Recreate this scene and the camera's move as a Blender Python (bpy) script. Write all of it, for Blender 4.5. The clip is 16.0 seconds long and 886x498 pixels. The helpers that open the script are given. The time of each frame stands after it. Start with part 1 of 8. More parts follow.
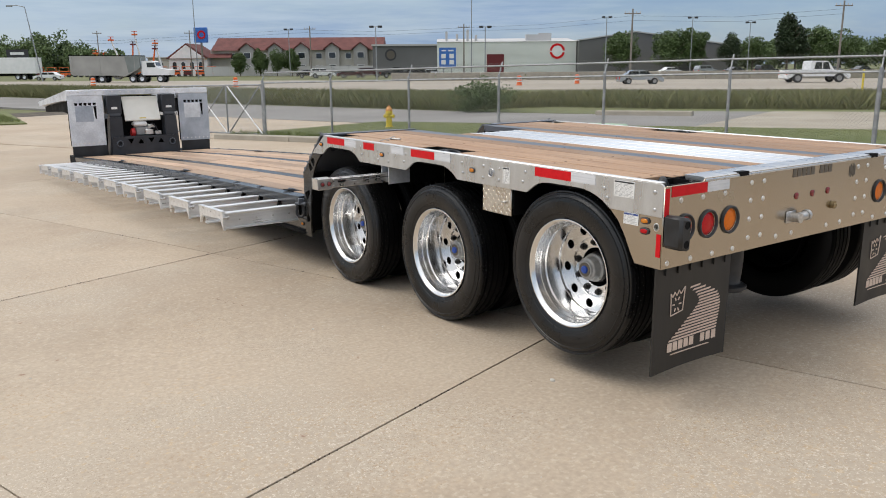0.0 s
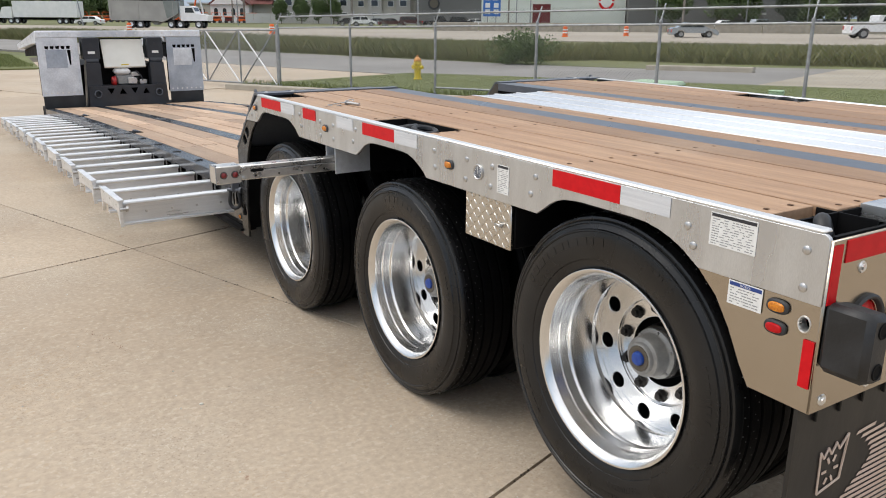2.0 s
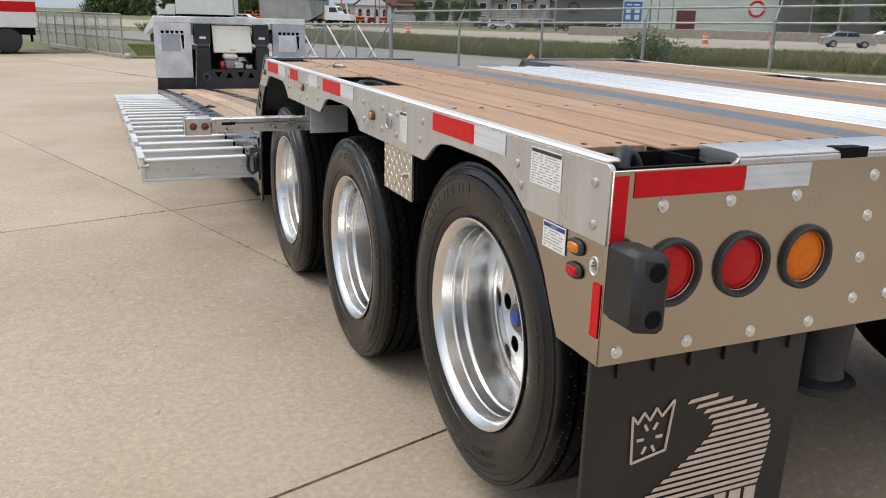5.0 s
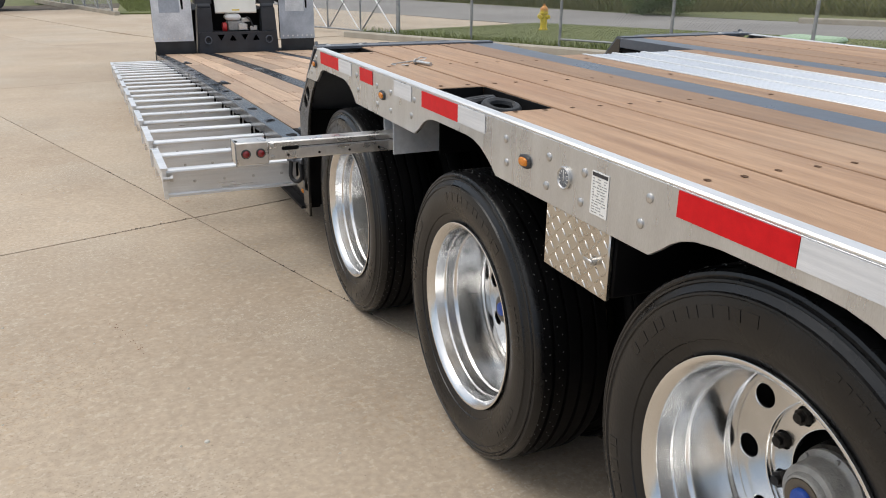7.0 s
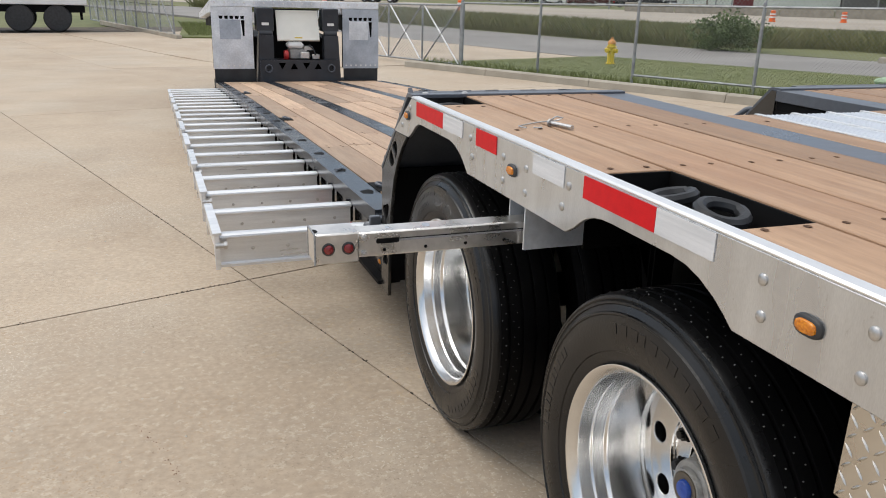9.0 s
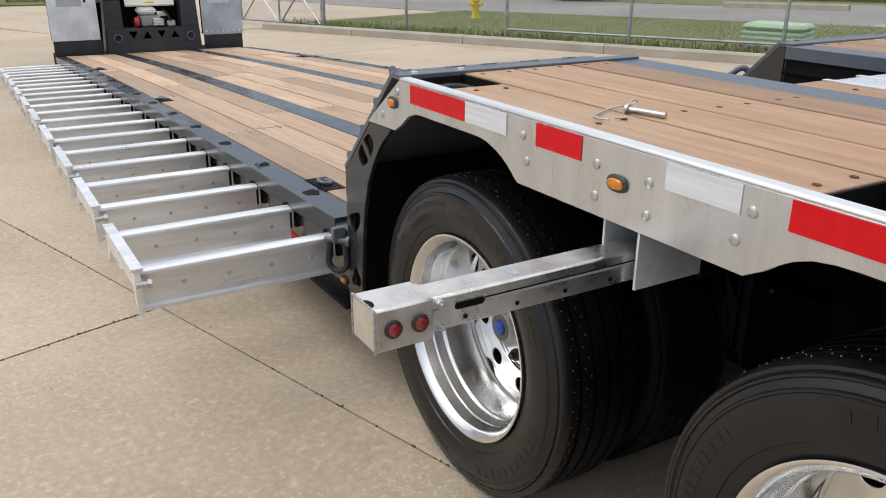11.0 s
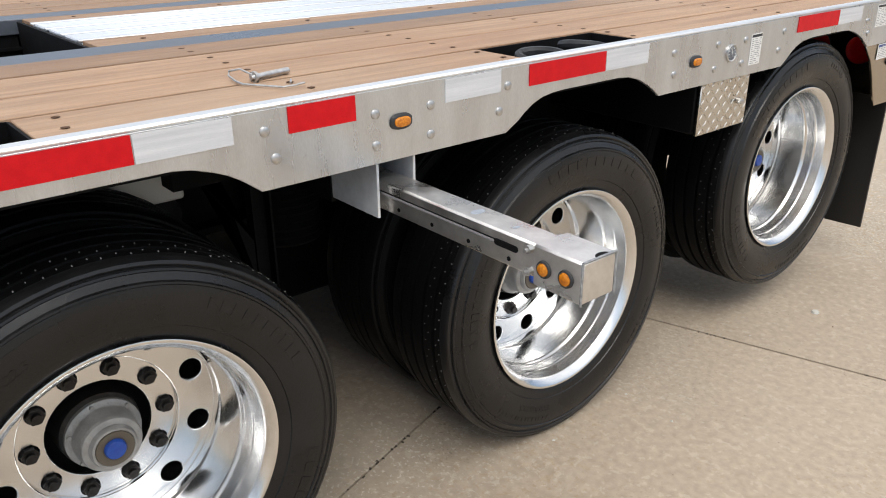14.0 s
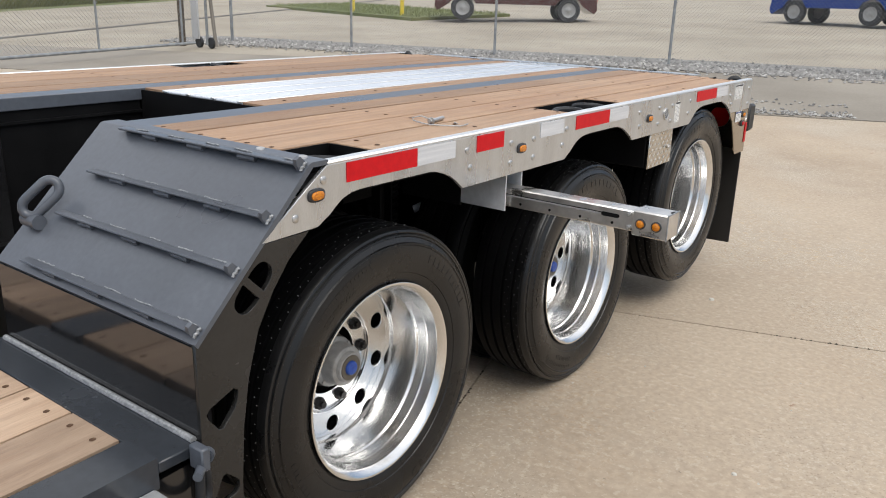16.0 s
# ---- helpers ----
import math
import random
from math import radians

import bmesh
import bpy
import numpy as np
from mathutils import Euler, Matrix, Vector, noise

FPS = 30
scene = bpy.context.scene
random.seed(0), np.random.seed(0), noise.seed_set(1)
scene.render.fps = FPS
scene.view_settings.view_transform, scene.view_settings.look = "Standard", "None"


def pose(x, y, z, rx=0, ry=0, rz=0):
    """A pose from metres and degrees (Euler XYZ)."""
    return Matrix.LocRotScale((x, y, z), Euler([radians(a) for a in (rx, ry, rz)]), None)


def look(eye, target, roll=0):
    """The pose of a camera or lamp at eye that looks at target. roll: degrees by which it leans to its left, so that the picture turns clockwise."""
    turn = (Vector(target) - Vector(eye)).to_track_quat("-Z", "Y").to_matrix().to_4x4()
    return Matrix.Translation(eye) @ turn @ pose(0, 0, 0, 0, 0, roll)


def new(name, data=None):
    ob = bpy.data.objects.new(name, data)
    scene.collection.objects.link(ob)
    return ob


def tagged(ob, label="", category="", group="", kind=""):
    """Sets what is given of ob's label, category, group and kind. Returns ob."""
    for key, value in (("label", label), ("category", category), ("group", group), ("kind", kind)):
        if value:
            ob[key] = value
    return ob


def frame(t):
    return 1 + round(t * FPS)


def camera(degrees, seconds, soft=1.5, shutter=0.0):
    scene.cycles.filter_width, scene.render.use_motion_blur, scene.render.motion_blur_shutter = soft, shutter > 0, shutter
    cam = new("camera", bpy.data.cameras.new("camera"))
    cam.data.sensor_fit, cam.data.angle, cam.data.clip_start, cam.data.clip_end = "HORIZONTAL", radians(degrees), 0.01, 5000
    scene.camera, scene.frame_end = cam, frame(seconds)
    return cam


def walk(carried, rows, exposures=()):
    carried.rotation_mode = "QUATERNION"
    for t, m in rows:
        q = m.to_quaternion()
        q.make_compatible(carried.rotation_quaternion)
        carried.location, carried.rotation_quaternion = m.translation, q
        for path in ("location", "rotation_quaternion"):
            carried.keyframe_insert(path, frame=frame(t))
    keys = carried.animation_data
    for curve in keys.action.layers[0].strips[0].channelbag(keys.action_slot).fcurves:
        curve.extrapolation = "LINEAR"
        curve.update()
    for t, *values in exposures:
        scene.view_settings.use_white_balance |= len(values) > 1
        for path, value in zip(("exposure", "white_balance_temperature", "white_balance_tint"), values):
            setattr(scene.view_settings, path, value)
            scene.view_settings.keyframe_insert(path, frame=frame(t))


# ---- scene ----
cam = camera(58.5, 16.0, 1.0)
PATH = [
    (0, (-2.962, -2.351, 1.688), (-1.823, -0.77, 1.236), -0.4),
    (0.5, (-2.614, -1.936, 1.664), (-1.48, -0.361, 1.182), -0.5),
    (1, (-2.25, -1.476, 1.623), (-1.14, 0.107, 1.112), -0.3),
    (1.5, (-1.863, -1.131, 1.581), (-0.771, 0.458, 1.048), 0.2),
    (2, (-1.531, -0.889, 1.575), (-0.492, 0.723, 1.009), 0.4),
    (2.5, (-1.239, -0.834, 1.503), (-0.307, 0.842, 0.937), 0.2),
    (3, (-0.94, -1.059, 1.494), (-0.127, 0.677, 0.925), 0.8),
    (3.5, (-0.863, -1.269, 1.385), (-0.092, 0.488, 0.824), 1.4),
    (6, (-0.871, -1.039, 1.453), (-0.128, 0.729, 0.884), 1.1),
    (6.5, (-0.91, -0.637, 1.53), (-0.161, 1.099, 0.878), 0.2),
    (7, (-0.946, -0.208, 1.523), (-0.19, 1.513, 0.84), 0.6),
    (7.5, (-0.875, 0.118, 1.521), (-0.159, 1.857, 0.839), 1.9),
    (8, (-0.84, 0.371, 1.502), (-0.176, 2.133, 0.828), 2.2),
    (8.5, (-0.861, 0.51, 1.522), (-0.208, 2.294, 0.897), 1.7),
    (11, (-1.031, 1.417, 1.488), (-0.074, 3.023, 0.776), 0.4),
    (11.5, (-1.153, 1.753, 1.493), (0.132, 3.067, 0.704), -1.0),
    (12, (-1.159, 2.095, 1.491), (0.419, 2.996, 0.655), -1.5),
    (12.5, (-1.239, 2.471, 1.47), (0.556, 2.751, 0.632), -2.6),
    (13, (-1.39, 2.814, 1.465), (0.386, 2.437, 0.627), -2.1),
    (13.5, (-1.374, 3.141, 1.461), (0.242, 2.279, 0.657), -1.1),
    (14, (-1.289, 3.456, 1.476), (0.123, 2.284, 0.681), -0.5),
    (14.5, (-1.294, 3.769, 1.489), (-0.033, 2.409, 0.74), -0.6),
    (15, (-1.188, 4.122, 1.496), (-0.05, 2.639, 0.783), -0.0),
    (15.5, (-1.224, 4.418, 1.509), (-0.125, 2.885, 0.845), 1.2),
    (16, (-1.346, 4.726, 1.529), (-0.209, 3.195, 0.929), 1.6),
]
STOPS = ((0, 0.18), (1.5, 0.25), (3.5, 0.23), (6.5, 0.13), (8.5, 0.16), (11, 0.24), (12.5, 0.36), (13.5, 0.36), (15, 0.25), (16, 0.25))
walk(cam, [(t, look(eye, target, roll)) for t, eye, target, roll in PATH], STOPS)

# ---- world, sun ----
world = bpy.data.worlds.new("world")
scene.world = world
world.use_nodes = True
wn, wl = world.node_tree.nodes, world.node_tree.links
wn.clear()
SUN_DIR = Vector((-0.55, 0.30, 1.0)).normalized()
sky = wn.new("ShaderNodeTexSky")
sky.sky_type = 'NISHITA'
sky.sun_disc = False
sky.sun_elevation = math.asin(SUN_DIR.z)
sky.sun_rotation = math.atan2(SUN_DIR.x, SUN_DIR.y)
sky.air_density, sky.dust_density = 1.0, 0.5
tc = wn.new("ShaderNodeTexCoord")
mp = wn.new("ShaderNodeMapping")
mp.inputs["Scale"].default_value = (1.6, 1.6, 7.0)
cl = wn.new("ShaderNodeTexNoise")
cl.inputs["Scale"].default_value, cl.inputs["Detail"].default_value, cl.inputs["Roughness"].default_value = 2.2, 7, 0.58
rmp = wn.new("ShaderNodeValToRGB")
rmp.color_ramp.elements[0].position, rmp.color_ramp.elements[0].color = 0.36, (0.55, 0.55, 0.55, 1)
rmp.color_ramp.elements[1].position, rmp.color_ramp.elements[1].color = 0.66, (0.97, 0.97, 0.97, 1)
mixc = wn.new("ShaderNodeMix")
mixc.data_type = 'RGBA'
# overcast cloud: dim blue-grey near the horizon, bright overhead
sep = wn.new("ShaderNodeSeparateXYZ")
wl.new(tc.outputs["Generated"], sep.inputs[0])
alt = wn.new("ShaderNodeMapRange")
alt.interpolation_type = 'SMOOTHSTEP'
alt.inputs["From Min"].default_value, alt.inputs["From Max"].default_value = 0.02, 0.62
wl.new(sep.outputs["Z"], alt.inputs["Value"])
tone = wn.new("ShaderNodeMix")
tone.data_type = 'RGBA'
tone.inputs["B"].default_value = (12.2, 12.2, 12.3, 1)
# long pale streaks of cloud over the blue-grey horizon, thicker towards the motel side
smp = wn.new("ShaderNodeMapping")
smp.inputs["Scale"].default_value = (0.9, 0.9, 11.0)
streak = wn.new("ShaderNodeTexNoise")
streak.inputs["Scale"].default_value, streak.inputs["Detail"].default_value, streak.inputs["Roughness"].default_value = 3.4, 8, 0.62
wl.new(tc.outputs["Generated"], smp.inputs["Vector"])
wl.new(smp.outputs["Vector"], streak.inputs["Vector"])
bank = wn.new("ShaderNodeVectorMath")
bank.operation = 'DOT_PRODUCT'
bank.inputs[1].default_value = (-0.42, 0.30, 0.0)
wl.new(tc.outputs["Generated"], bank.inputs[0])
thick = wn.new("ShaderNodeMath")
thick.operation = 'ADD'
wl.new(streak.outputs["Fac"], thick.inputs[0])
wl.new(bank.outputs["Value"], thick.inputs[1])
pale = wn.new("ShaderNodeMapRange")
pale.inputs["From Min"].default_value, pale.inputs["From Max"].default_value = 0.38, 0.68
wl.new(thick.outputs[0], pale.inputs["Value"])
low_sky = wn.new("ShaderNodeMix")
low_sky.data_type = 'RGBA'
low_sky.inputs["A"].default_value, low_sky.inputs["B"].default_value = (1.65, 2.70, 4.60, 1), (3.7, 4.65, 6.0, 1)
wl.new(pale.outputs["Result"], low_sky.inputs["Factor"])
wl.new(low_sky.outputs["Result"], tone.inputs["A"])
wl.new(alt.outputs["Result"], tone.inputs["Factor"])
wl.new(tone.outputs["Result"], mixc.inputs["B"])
bg = wn.new("ShaderNodeBackground")
bg.inputs["Strength"].default_value = 0.1
out = wn.new("ShaderNodeOutputWorld")
wl.new(tc.outputs["Generated"], mp.inputs["Vector"])
wl.new(mp.outputs["Vector"], cl.inputs["Vector"])
wl.new(cl.outputs["Fac"], rmp.inputs["Fac"])
wl.new(rmp.outputs["Color"], mixc.inputs["Factor"])
wl.new(sky.outputs["Color"], mixc.inputs["A"])
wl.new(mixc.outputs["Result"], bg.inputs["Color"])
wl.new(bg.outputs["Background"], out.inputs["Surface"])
sun_data = bpy.data.lights.new("sun", 'SUN')
sun_data.energy, sun_data.angle, sun_data.color = 1.45, radians(40), (1.0, 0.95, 0.88)
sun = new("sun", sun_data)
sun.matrix_world = look(SUN_DIR * 50, (0, 0, 0))


# ---- materials ----
def mat(name, base, base2=None, rough=0.5, metal=0.0, scale=6.0, stretch=(1, 1, 1), bump=0.0, bump_scale=60.0, fine=0.0,
        fine_scale=90.0, rand=0.0, rough_var=0.0, spec=0.5, island=False, emit=None, coat=0.0, lo=0.35, hi=0.68, bump_dist=0.01, detail=5.0):
    """Base colour from a large noise, a fine grain over it, a bump and a gloss that vary; rand: variation from piece to piece."""
    m = bpy.data.materials.new(name)
    m.use_nodes = True
    n, l = m.node_tree.nodes, m.node_tree.links
    b = n["Principled BSDF"]
    b.inputs["Roughness"].default_value, b.inputs["Metallic"].default_value = rough, metal
    b.inputs["Specular IOR Level"].default_value = spec
    b.inputs["Coat Weight"].default_value, b.inputs["Coat Roughness"].default_value = coat, 0.08
    tco = n.new("ShaderNodeTexCoord")
    mpg = n.new("ShaderNodeMapping")
    mpg.inputs["Scale"].default_value = stretch
    l.new(tco.outputs["Object"], mpg.inputs["Vector"])
    vec = mpg.outputs["Vector"]
    if rand:
        info = n.new("ShaderNodeNewGeometry" if island else "ShaderNodeObjectInfo")
        rnd = info.outputs["Random Per Island" if island else "Random"]
        off = n.new("ShaderNodeVectorMath")
        off.operation = 'ADD'
        mul = n.new("ShaderNodeMath")
        mul.operation = 'MULTIPLY'
        mul.inputs[1].default_value = 37.0
        l.new(rnd, mul.inputs[0])
        l.new(vec, off.inputs[0])
        l.new(mul.outputs[0], off.inputs[1])
        vec = off.outputs["Vector"]
    col = None
    if base2 is not None:
        nz = n.new("ShaderNodeTexNoise")
        nz.inputs["Scale"].default_value, nz.inputs["Detail"].default_value = scale, detail
        l.new(vec, nz.inputs["Vector"])
        rp = n.new("ShaderNodeValToRGB")
        rp.color_ramp.elements[0].position, rp.color_ramp.elements[0].color = lo, (*base, 1)
        rp.color_ramp.elements[1].position, rp.color_ramp.elements[1].color = hi, (*base2, 1)
        l.new(nz.outputs["Fac"], rp.inputs["Fac"])
        col = rp.outputs["Color"]
        if rough_var:
            mr = n.new("ShaderNodeMapRange")
            mr.inputs["From Min"].default_value, mr.inputs["From Max"].default_value = 0.3, 0.7
            mr.inputs["To Min"].default_value, mr.inputs["To Max"].default_value = max(0.02, rough - rough_var), rough + rough_var
            l.new(nz.outputs["Fac"], mr.inputs["Value"])
            l.new(mr.outputs["Result"], b.inputs["Roughness"])
    else:
        rgb = n.new("ShaderNodeRGB")
        rgb.outputs[0].default_value = (*base, 1)
        col = rgb.outputs[0]
    if fine:
        fz = n.new("ShaderNodeTexNoise")
        fz.inputs["Scale"].default_value, fz.inputs["Detail"].default_value = fine_scale, 4
        l.new(vec, fz.inputs["Vector"])
        fr = n.new("ShaderNodeMapRange")
        fr.inputs["From Min"].default_value, fr.inputs["From Max"].default_value = 0.25, 0.75
        fr.inputs["To Min"].default_value, fr.inputs["To Max"].default_value = 1 - fine, 1 + fine
        l.new(fz.outputs["Fac"], fr.inputs["Value"])
        fm = n.new("ShaderNodeVectorMath")
        fm.operation = 'SCALE'
        l.new(col, fm.inputs[0])
        l.new(fr.outputs["Result"], fm.inputs["Scale"])
        col = fm.outputs["Vector"]
    if rand:
        rr = n.new("ShaderNodeMapRange")
        rr.inputs["To Min"].default_value, rr.inputs["To Max"].default_value = 1 - rand, 1 + rand
        l.new(rnd, rr.inputs["Value"])
        rm = n.new("ShaderNodeVectorMath")
        rm.operation = 'SCALE'
        l.new(col, rm.inputs[0])
        l.new(rr.outputs["Result"], rm.inputs["Scale"])
        col = rm.outputs["Vector"]
    l.new(col, b.inputs["Base Color"])
    if bump:
        bz = n.new("ShaderNodeTexNoise")
        bz.inputs["Scale"].default_value, bz.inputs["Detail"].default_value = bump_scale, 4
        l.new(vec, bz.inputs["Vector"])
        bp = n.new("ShaderNodeBump")
        bp.inputs["Strength"].default_value, bp.inputs["Distance"].default_value = bump, bump_dist
        l.new(bz.outputs["Fac"], bp.inputs["Height"])
        l.new(bp.outputs["Normal"], b.inputs["Normal"])
    if emit:
        b.inputs["Emission Color"].default_value, b.inputs["Emission Strength"].default_value = (*emit[:3], 1), emit[3]
    return m


ALU = mat("brushed_aluminium", (0.530, 0.540, 0.550), (0.640, 0.650, 0.655), 0.30, 0.8, 5, (3, 0.6, 8), 0.05, 300, 0.07, 200, rough_var=0.07, bump_dist=0.002)
ALU_EDGE = mat("aluminium_edge", (0.80, 0.80, 0.79), (0.88, 0.88, 0.87), 0.38, 0.85, 9, (1, 0.3, 1), fine=0.04)
ALU_DECK = mat("extruded_aluminium", (0.55, 0.585, 0.64), (0.62, 0.655, 0.705), 0.5, 0.45, 3, (3, 0.5, 1), rough_var=0.05)
OUTRIG = mat("aluminium_outrigger", (0.68, 0.69, 0.70), (0.84, 0.85, 0.86), 0.36, 0.68, 5, (0.5, 4, 7), 0.06, 120, 0.06, 140, 0.05, 0.1, bump_dist=0.002)
STAIN = mat("stainless_sheet", (0.435, 0.382, 0.313), (0.470, 0.416, 0.345), 0.24, 1.0, 3, (1, 1, 1), 0.02, 250, 0.03, 260, rough_var=0.04, bump_dist=0.001)
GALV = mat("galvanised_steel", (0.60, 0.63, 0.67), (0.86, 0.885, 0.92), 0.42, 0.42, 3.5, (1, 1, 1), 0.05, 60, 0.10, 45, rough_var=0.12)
GALV_GREY = mat("grey_galvanised_steel", (0.36, 0.40, 0.46), (0.52, 0.56, 0.62), 0.45, 0.45, 3.5, (1, 1, 1), 0.05, 60, 0.10, 45, rough_var=0.12)
CHROME = mat("polished_wheel_alloy", (0.74, 0.745, 0.745), (0.84, 0.84, 0.835), 0.215, 1.0, 9, rough_var=0.05)
BOLT_BRIGHT = mat("bright_zinc_bolt", (0.70, 0.70, 0.69), (0.86, 0.86, 0.85), 0.3, 0.85, 90)
BOLT = mat("zinc_bolt", (0.46, 0.455, 0.445), (0.62, 0.61, 0.60), 0.36, 0.9, 90)
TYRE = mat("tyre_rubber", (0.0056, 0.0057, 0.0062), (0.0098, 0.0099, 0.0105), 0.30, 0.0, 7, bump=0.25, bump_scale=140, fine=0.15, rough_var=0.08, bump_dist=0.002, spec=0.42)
# darker copy of the tyre rubber, with the under-trailer shade in its colour
TYRE_SHADED = mat("shaded_tyre_rubber", (0.0020, 0.0021, 0.0024), (0.0040, 0.0040, 0.0044), 0.55, 0.0, 7, bump=0.25, bump_scale=140, fine=0.15, rough_var=0.08, bump_dist=0.002, spec=0.16)
BUMPER = mat("moulded_bumper_rubber", (0.010, 0.0105, 0.0115), (0.022, 0.0225, 0.024), 0.48, 0.0, 14, bump=0.3, bump_scale=120, rough_var=0.1, bump_dist=0.002)
BARMETAL = mat("worn_galvanised_bar", (0.57, 0.55, 0.525), (0.74, 0.72, 0.695), 0.32, 0.92, 14, (1, 1, 1), 0.05, 80, 0.08, 60, rough_var=0.10, bump_dist=0.002)
RUBBER = mat("black_rubber", (0.017, 0.0175, 0.019), (0.036, 0.037, 0.040), 0.50, 0.0, 14, bump=0.3, bump_scale=120, rough_var=0.1, bump_dist=0.002)
FLAP = mat("mud_flap_rubber", (0.012, 0.011, 0.010), (0.020, 0.018, 0.016), 0.5, 0.0, 6, (1, 1, 0.4), 0.2, 60, rough_var=0.1, bump_dist=0.002)
GREYSTEEL = mat("dark_grey_steel_paint", (0.070, 0.079, 0.096), (0.098, 0.109, 0.129), 0.34, 0.0, 3.5, (1, 1, 1), 0.12, 70, 0.10, 60, rough_var=0.1, bump_dist=0.002)
BLACK = mat("black_gloss_paint", (0.010, 0.010, 0.011), (0.018, 0.018, 0.019), 0.12, 0.0, 5, bump=0.02, bump_scale=30, rough_var=0.06, coat=0.5)
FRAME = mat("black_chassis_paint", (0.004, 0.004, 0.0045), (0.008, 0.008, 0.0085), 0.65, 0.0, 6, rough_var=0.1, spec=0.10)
DARKRAIL = mat("blue_black_rail_paint", (0.021, 0.025, 0.031), (0.034, 0.039, 0.047), 0.22, 0.0, 4, spec=0.42, bump=0.06, bump_scale=50, rough_var=0.08, bump_dist=0.002, fine=0.12, fine_scale=40)
JOINT_BLACK = mat("black_joint_strip", (0.007, 0.005, 0.004), (0.018, 0.012, 0.008), 0.95, 0.0, 30, spec=0.05)
WELD = mat("weld_bead", (0.20, 0.21, 0.22), (0.42, 0.43, 0.44), 0.45, 0.3, 120, bump=0.4, bump_scale=160)
WOOD = mat("hardwood_plank", (0.284, 0.168, 0.096), (0.408, 0.263, 0.164), 0.62, 0.0, 1.6, (26, 1.1, 26), 0.35, 55, 0.16, 14, 0.20, 0.08, lo=0.33, hi=0.67, bump_dist=0.003)
WOOD_NEW = mat("fresh_hardwood_plank", (0.330, 0.215, 0.138), (0.520, 0.372, 0.258), 0.6, 0.0, 1.4, (24, 1.0, 24), 0.3, 50, 0.16, 12, 0.30, 0.06, lo=0.25, hi=0.75, bump_dist=0.003)
KNOT = mat("countersunk_screw", (0.075, 0.044, 0.029), (0.145, 0.088, 0.056), 0.8, 0.0, 90, spec=0.1)
RED_TAPE = mat("red_reflective_tape", (0.54, 0.005, 0.010), (0.62, 0.008, 0.013), 0.45, 0.0, 40, fine=0.06, fine_scale=400, spec=0.2)
WHITE_TAPE = mat("white_reflective_tape", (0.56, 0.575, 0.60), (0.70, 0.71, 0.73), 0.4, 0.1, 9, (1, 0.25, 9), fine=0.08, fine_scale=300)
PAPER = mat("white_decal", (0.72, 0.72, 0.70), (0.78, 0.78, 0.76), 0.4, 0.0, 60)
INK = mat("black_print", (0.03, 0.03, 0.035), None, 0.5)
INK_GREY = mat("faint_grey_print", (0.22, 0.22, 0.225), (0.34, 0.34, 0.345), 0.5, 0.0, 300)
DIALGREY = mat("grey_dial_face", (0.07, 0.08, 0.10), (0.24, 0.26, 0.29), 0.35, 0.2, 130)
INK_BLUE = mat("blue_print", (0.02, 0.05, 0.22), None, 0.5)
AMBER = mat("amber_lens", (0.46, 0.125, 0.006), (0.74, 0.27, 0.015), 0.2, 0.0, 160, coat=0.25, bump=0.2, bump_scale=300)
REDLENS = mat("red_lens", (0.42, 0.003, 0.006), (0.52, 0.004, 0.008), 0.3, 0.0, 90, coat=0.06, spec=0.3)
TAIL_AMBER = mat("amber_tail_lens", (0.64, 0.135, 0.002), (0.76, 0.175, 0.003), 0.3, 0.0, 90, coat=0.06, spec=0.3)
DARKRED = mat("dark_red_lens", (0.16, 0.012, 0.014), (0.25, 0.02, 0.02), 0.2, 0.0, 90, coat=0.5)
BLUECAP = mat("blue_cap", (0.012, 0.05, 0.28), (0.02, 0.075, 0.36), 0.35, 0.0, 60)
# steel darkened for the shade deep in the wheel dish
NUT_SHADED = mat("shaded_wheel_steel", (0.018, 0.017, 0.016), (0.045, 0.042, 0.040), 0.45, 0.6, 60)
ARMSTEEL = mat("blue_black_lift_frame_paint", (0.020, 0.023, 0.029), (0.034, 0.038, 0.046), 0.38, 0.0, 4, bump=0.08, bump_scale=60, rough_var=0.08, bump_dist=0.002)
SIDESTEEL = mat("charcoal_steel_paint", (0.015, 0.0145, 0.014), (0.023, 0.0225, 0.022), 0.24, 0.0, 4, bump=0.08, bump_scale=80, fine=0.1, rough_var=0.06, bump_dist=0.002)
RINGIRON = mat("dark_forged_iron", (0.014, 0.015, 0.017), (0.030, 0.032, 0.036), 0.5, 0.0, 20, bump=0.2, bump_scale=120, bump_dist=0.002, spec=0.3)
HUBGREY = mat("cast_hub", (0.27, 0.27, 0.265), (0.38, 0.38, 0.37), 0.48, 0.45, 30, bump=0.2, bump_scale=150, rough_var=0.1)
TREAD = mat("diamond_tread_plate", (0.56, 0.53, 0.48), (0.66, 0.63, 0.58), 0.28, 1.0, 12, rough_var=0.05)
LOGO = mat("flap_print", (0.56, 0.44, 0.36), (0.64, 0.52, 0.44), 0.5, 0.0, 40)
BRASS = mat("weathered_brass", (0.26, 0.20, 0.11), (0.38, 0.30, 0.17), 0.35, 0.9, 40)
LOGO_DARK = mat("dark_marking", (0.10, 0.085, 0.065), None, 0.4)
CREAM = mat("cream_cover", (0.74, 0.73, 0.66), (0.80, 0.79, 0.73), 0.45, 0.0, 4)
ENGRED = mat("red_engine_paint", (0.42, 0.02, 0.02), None, 0.3)
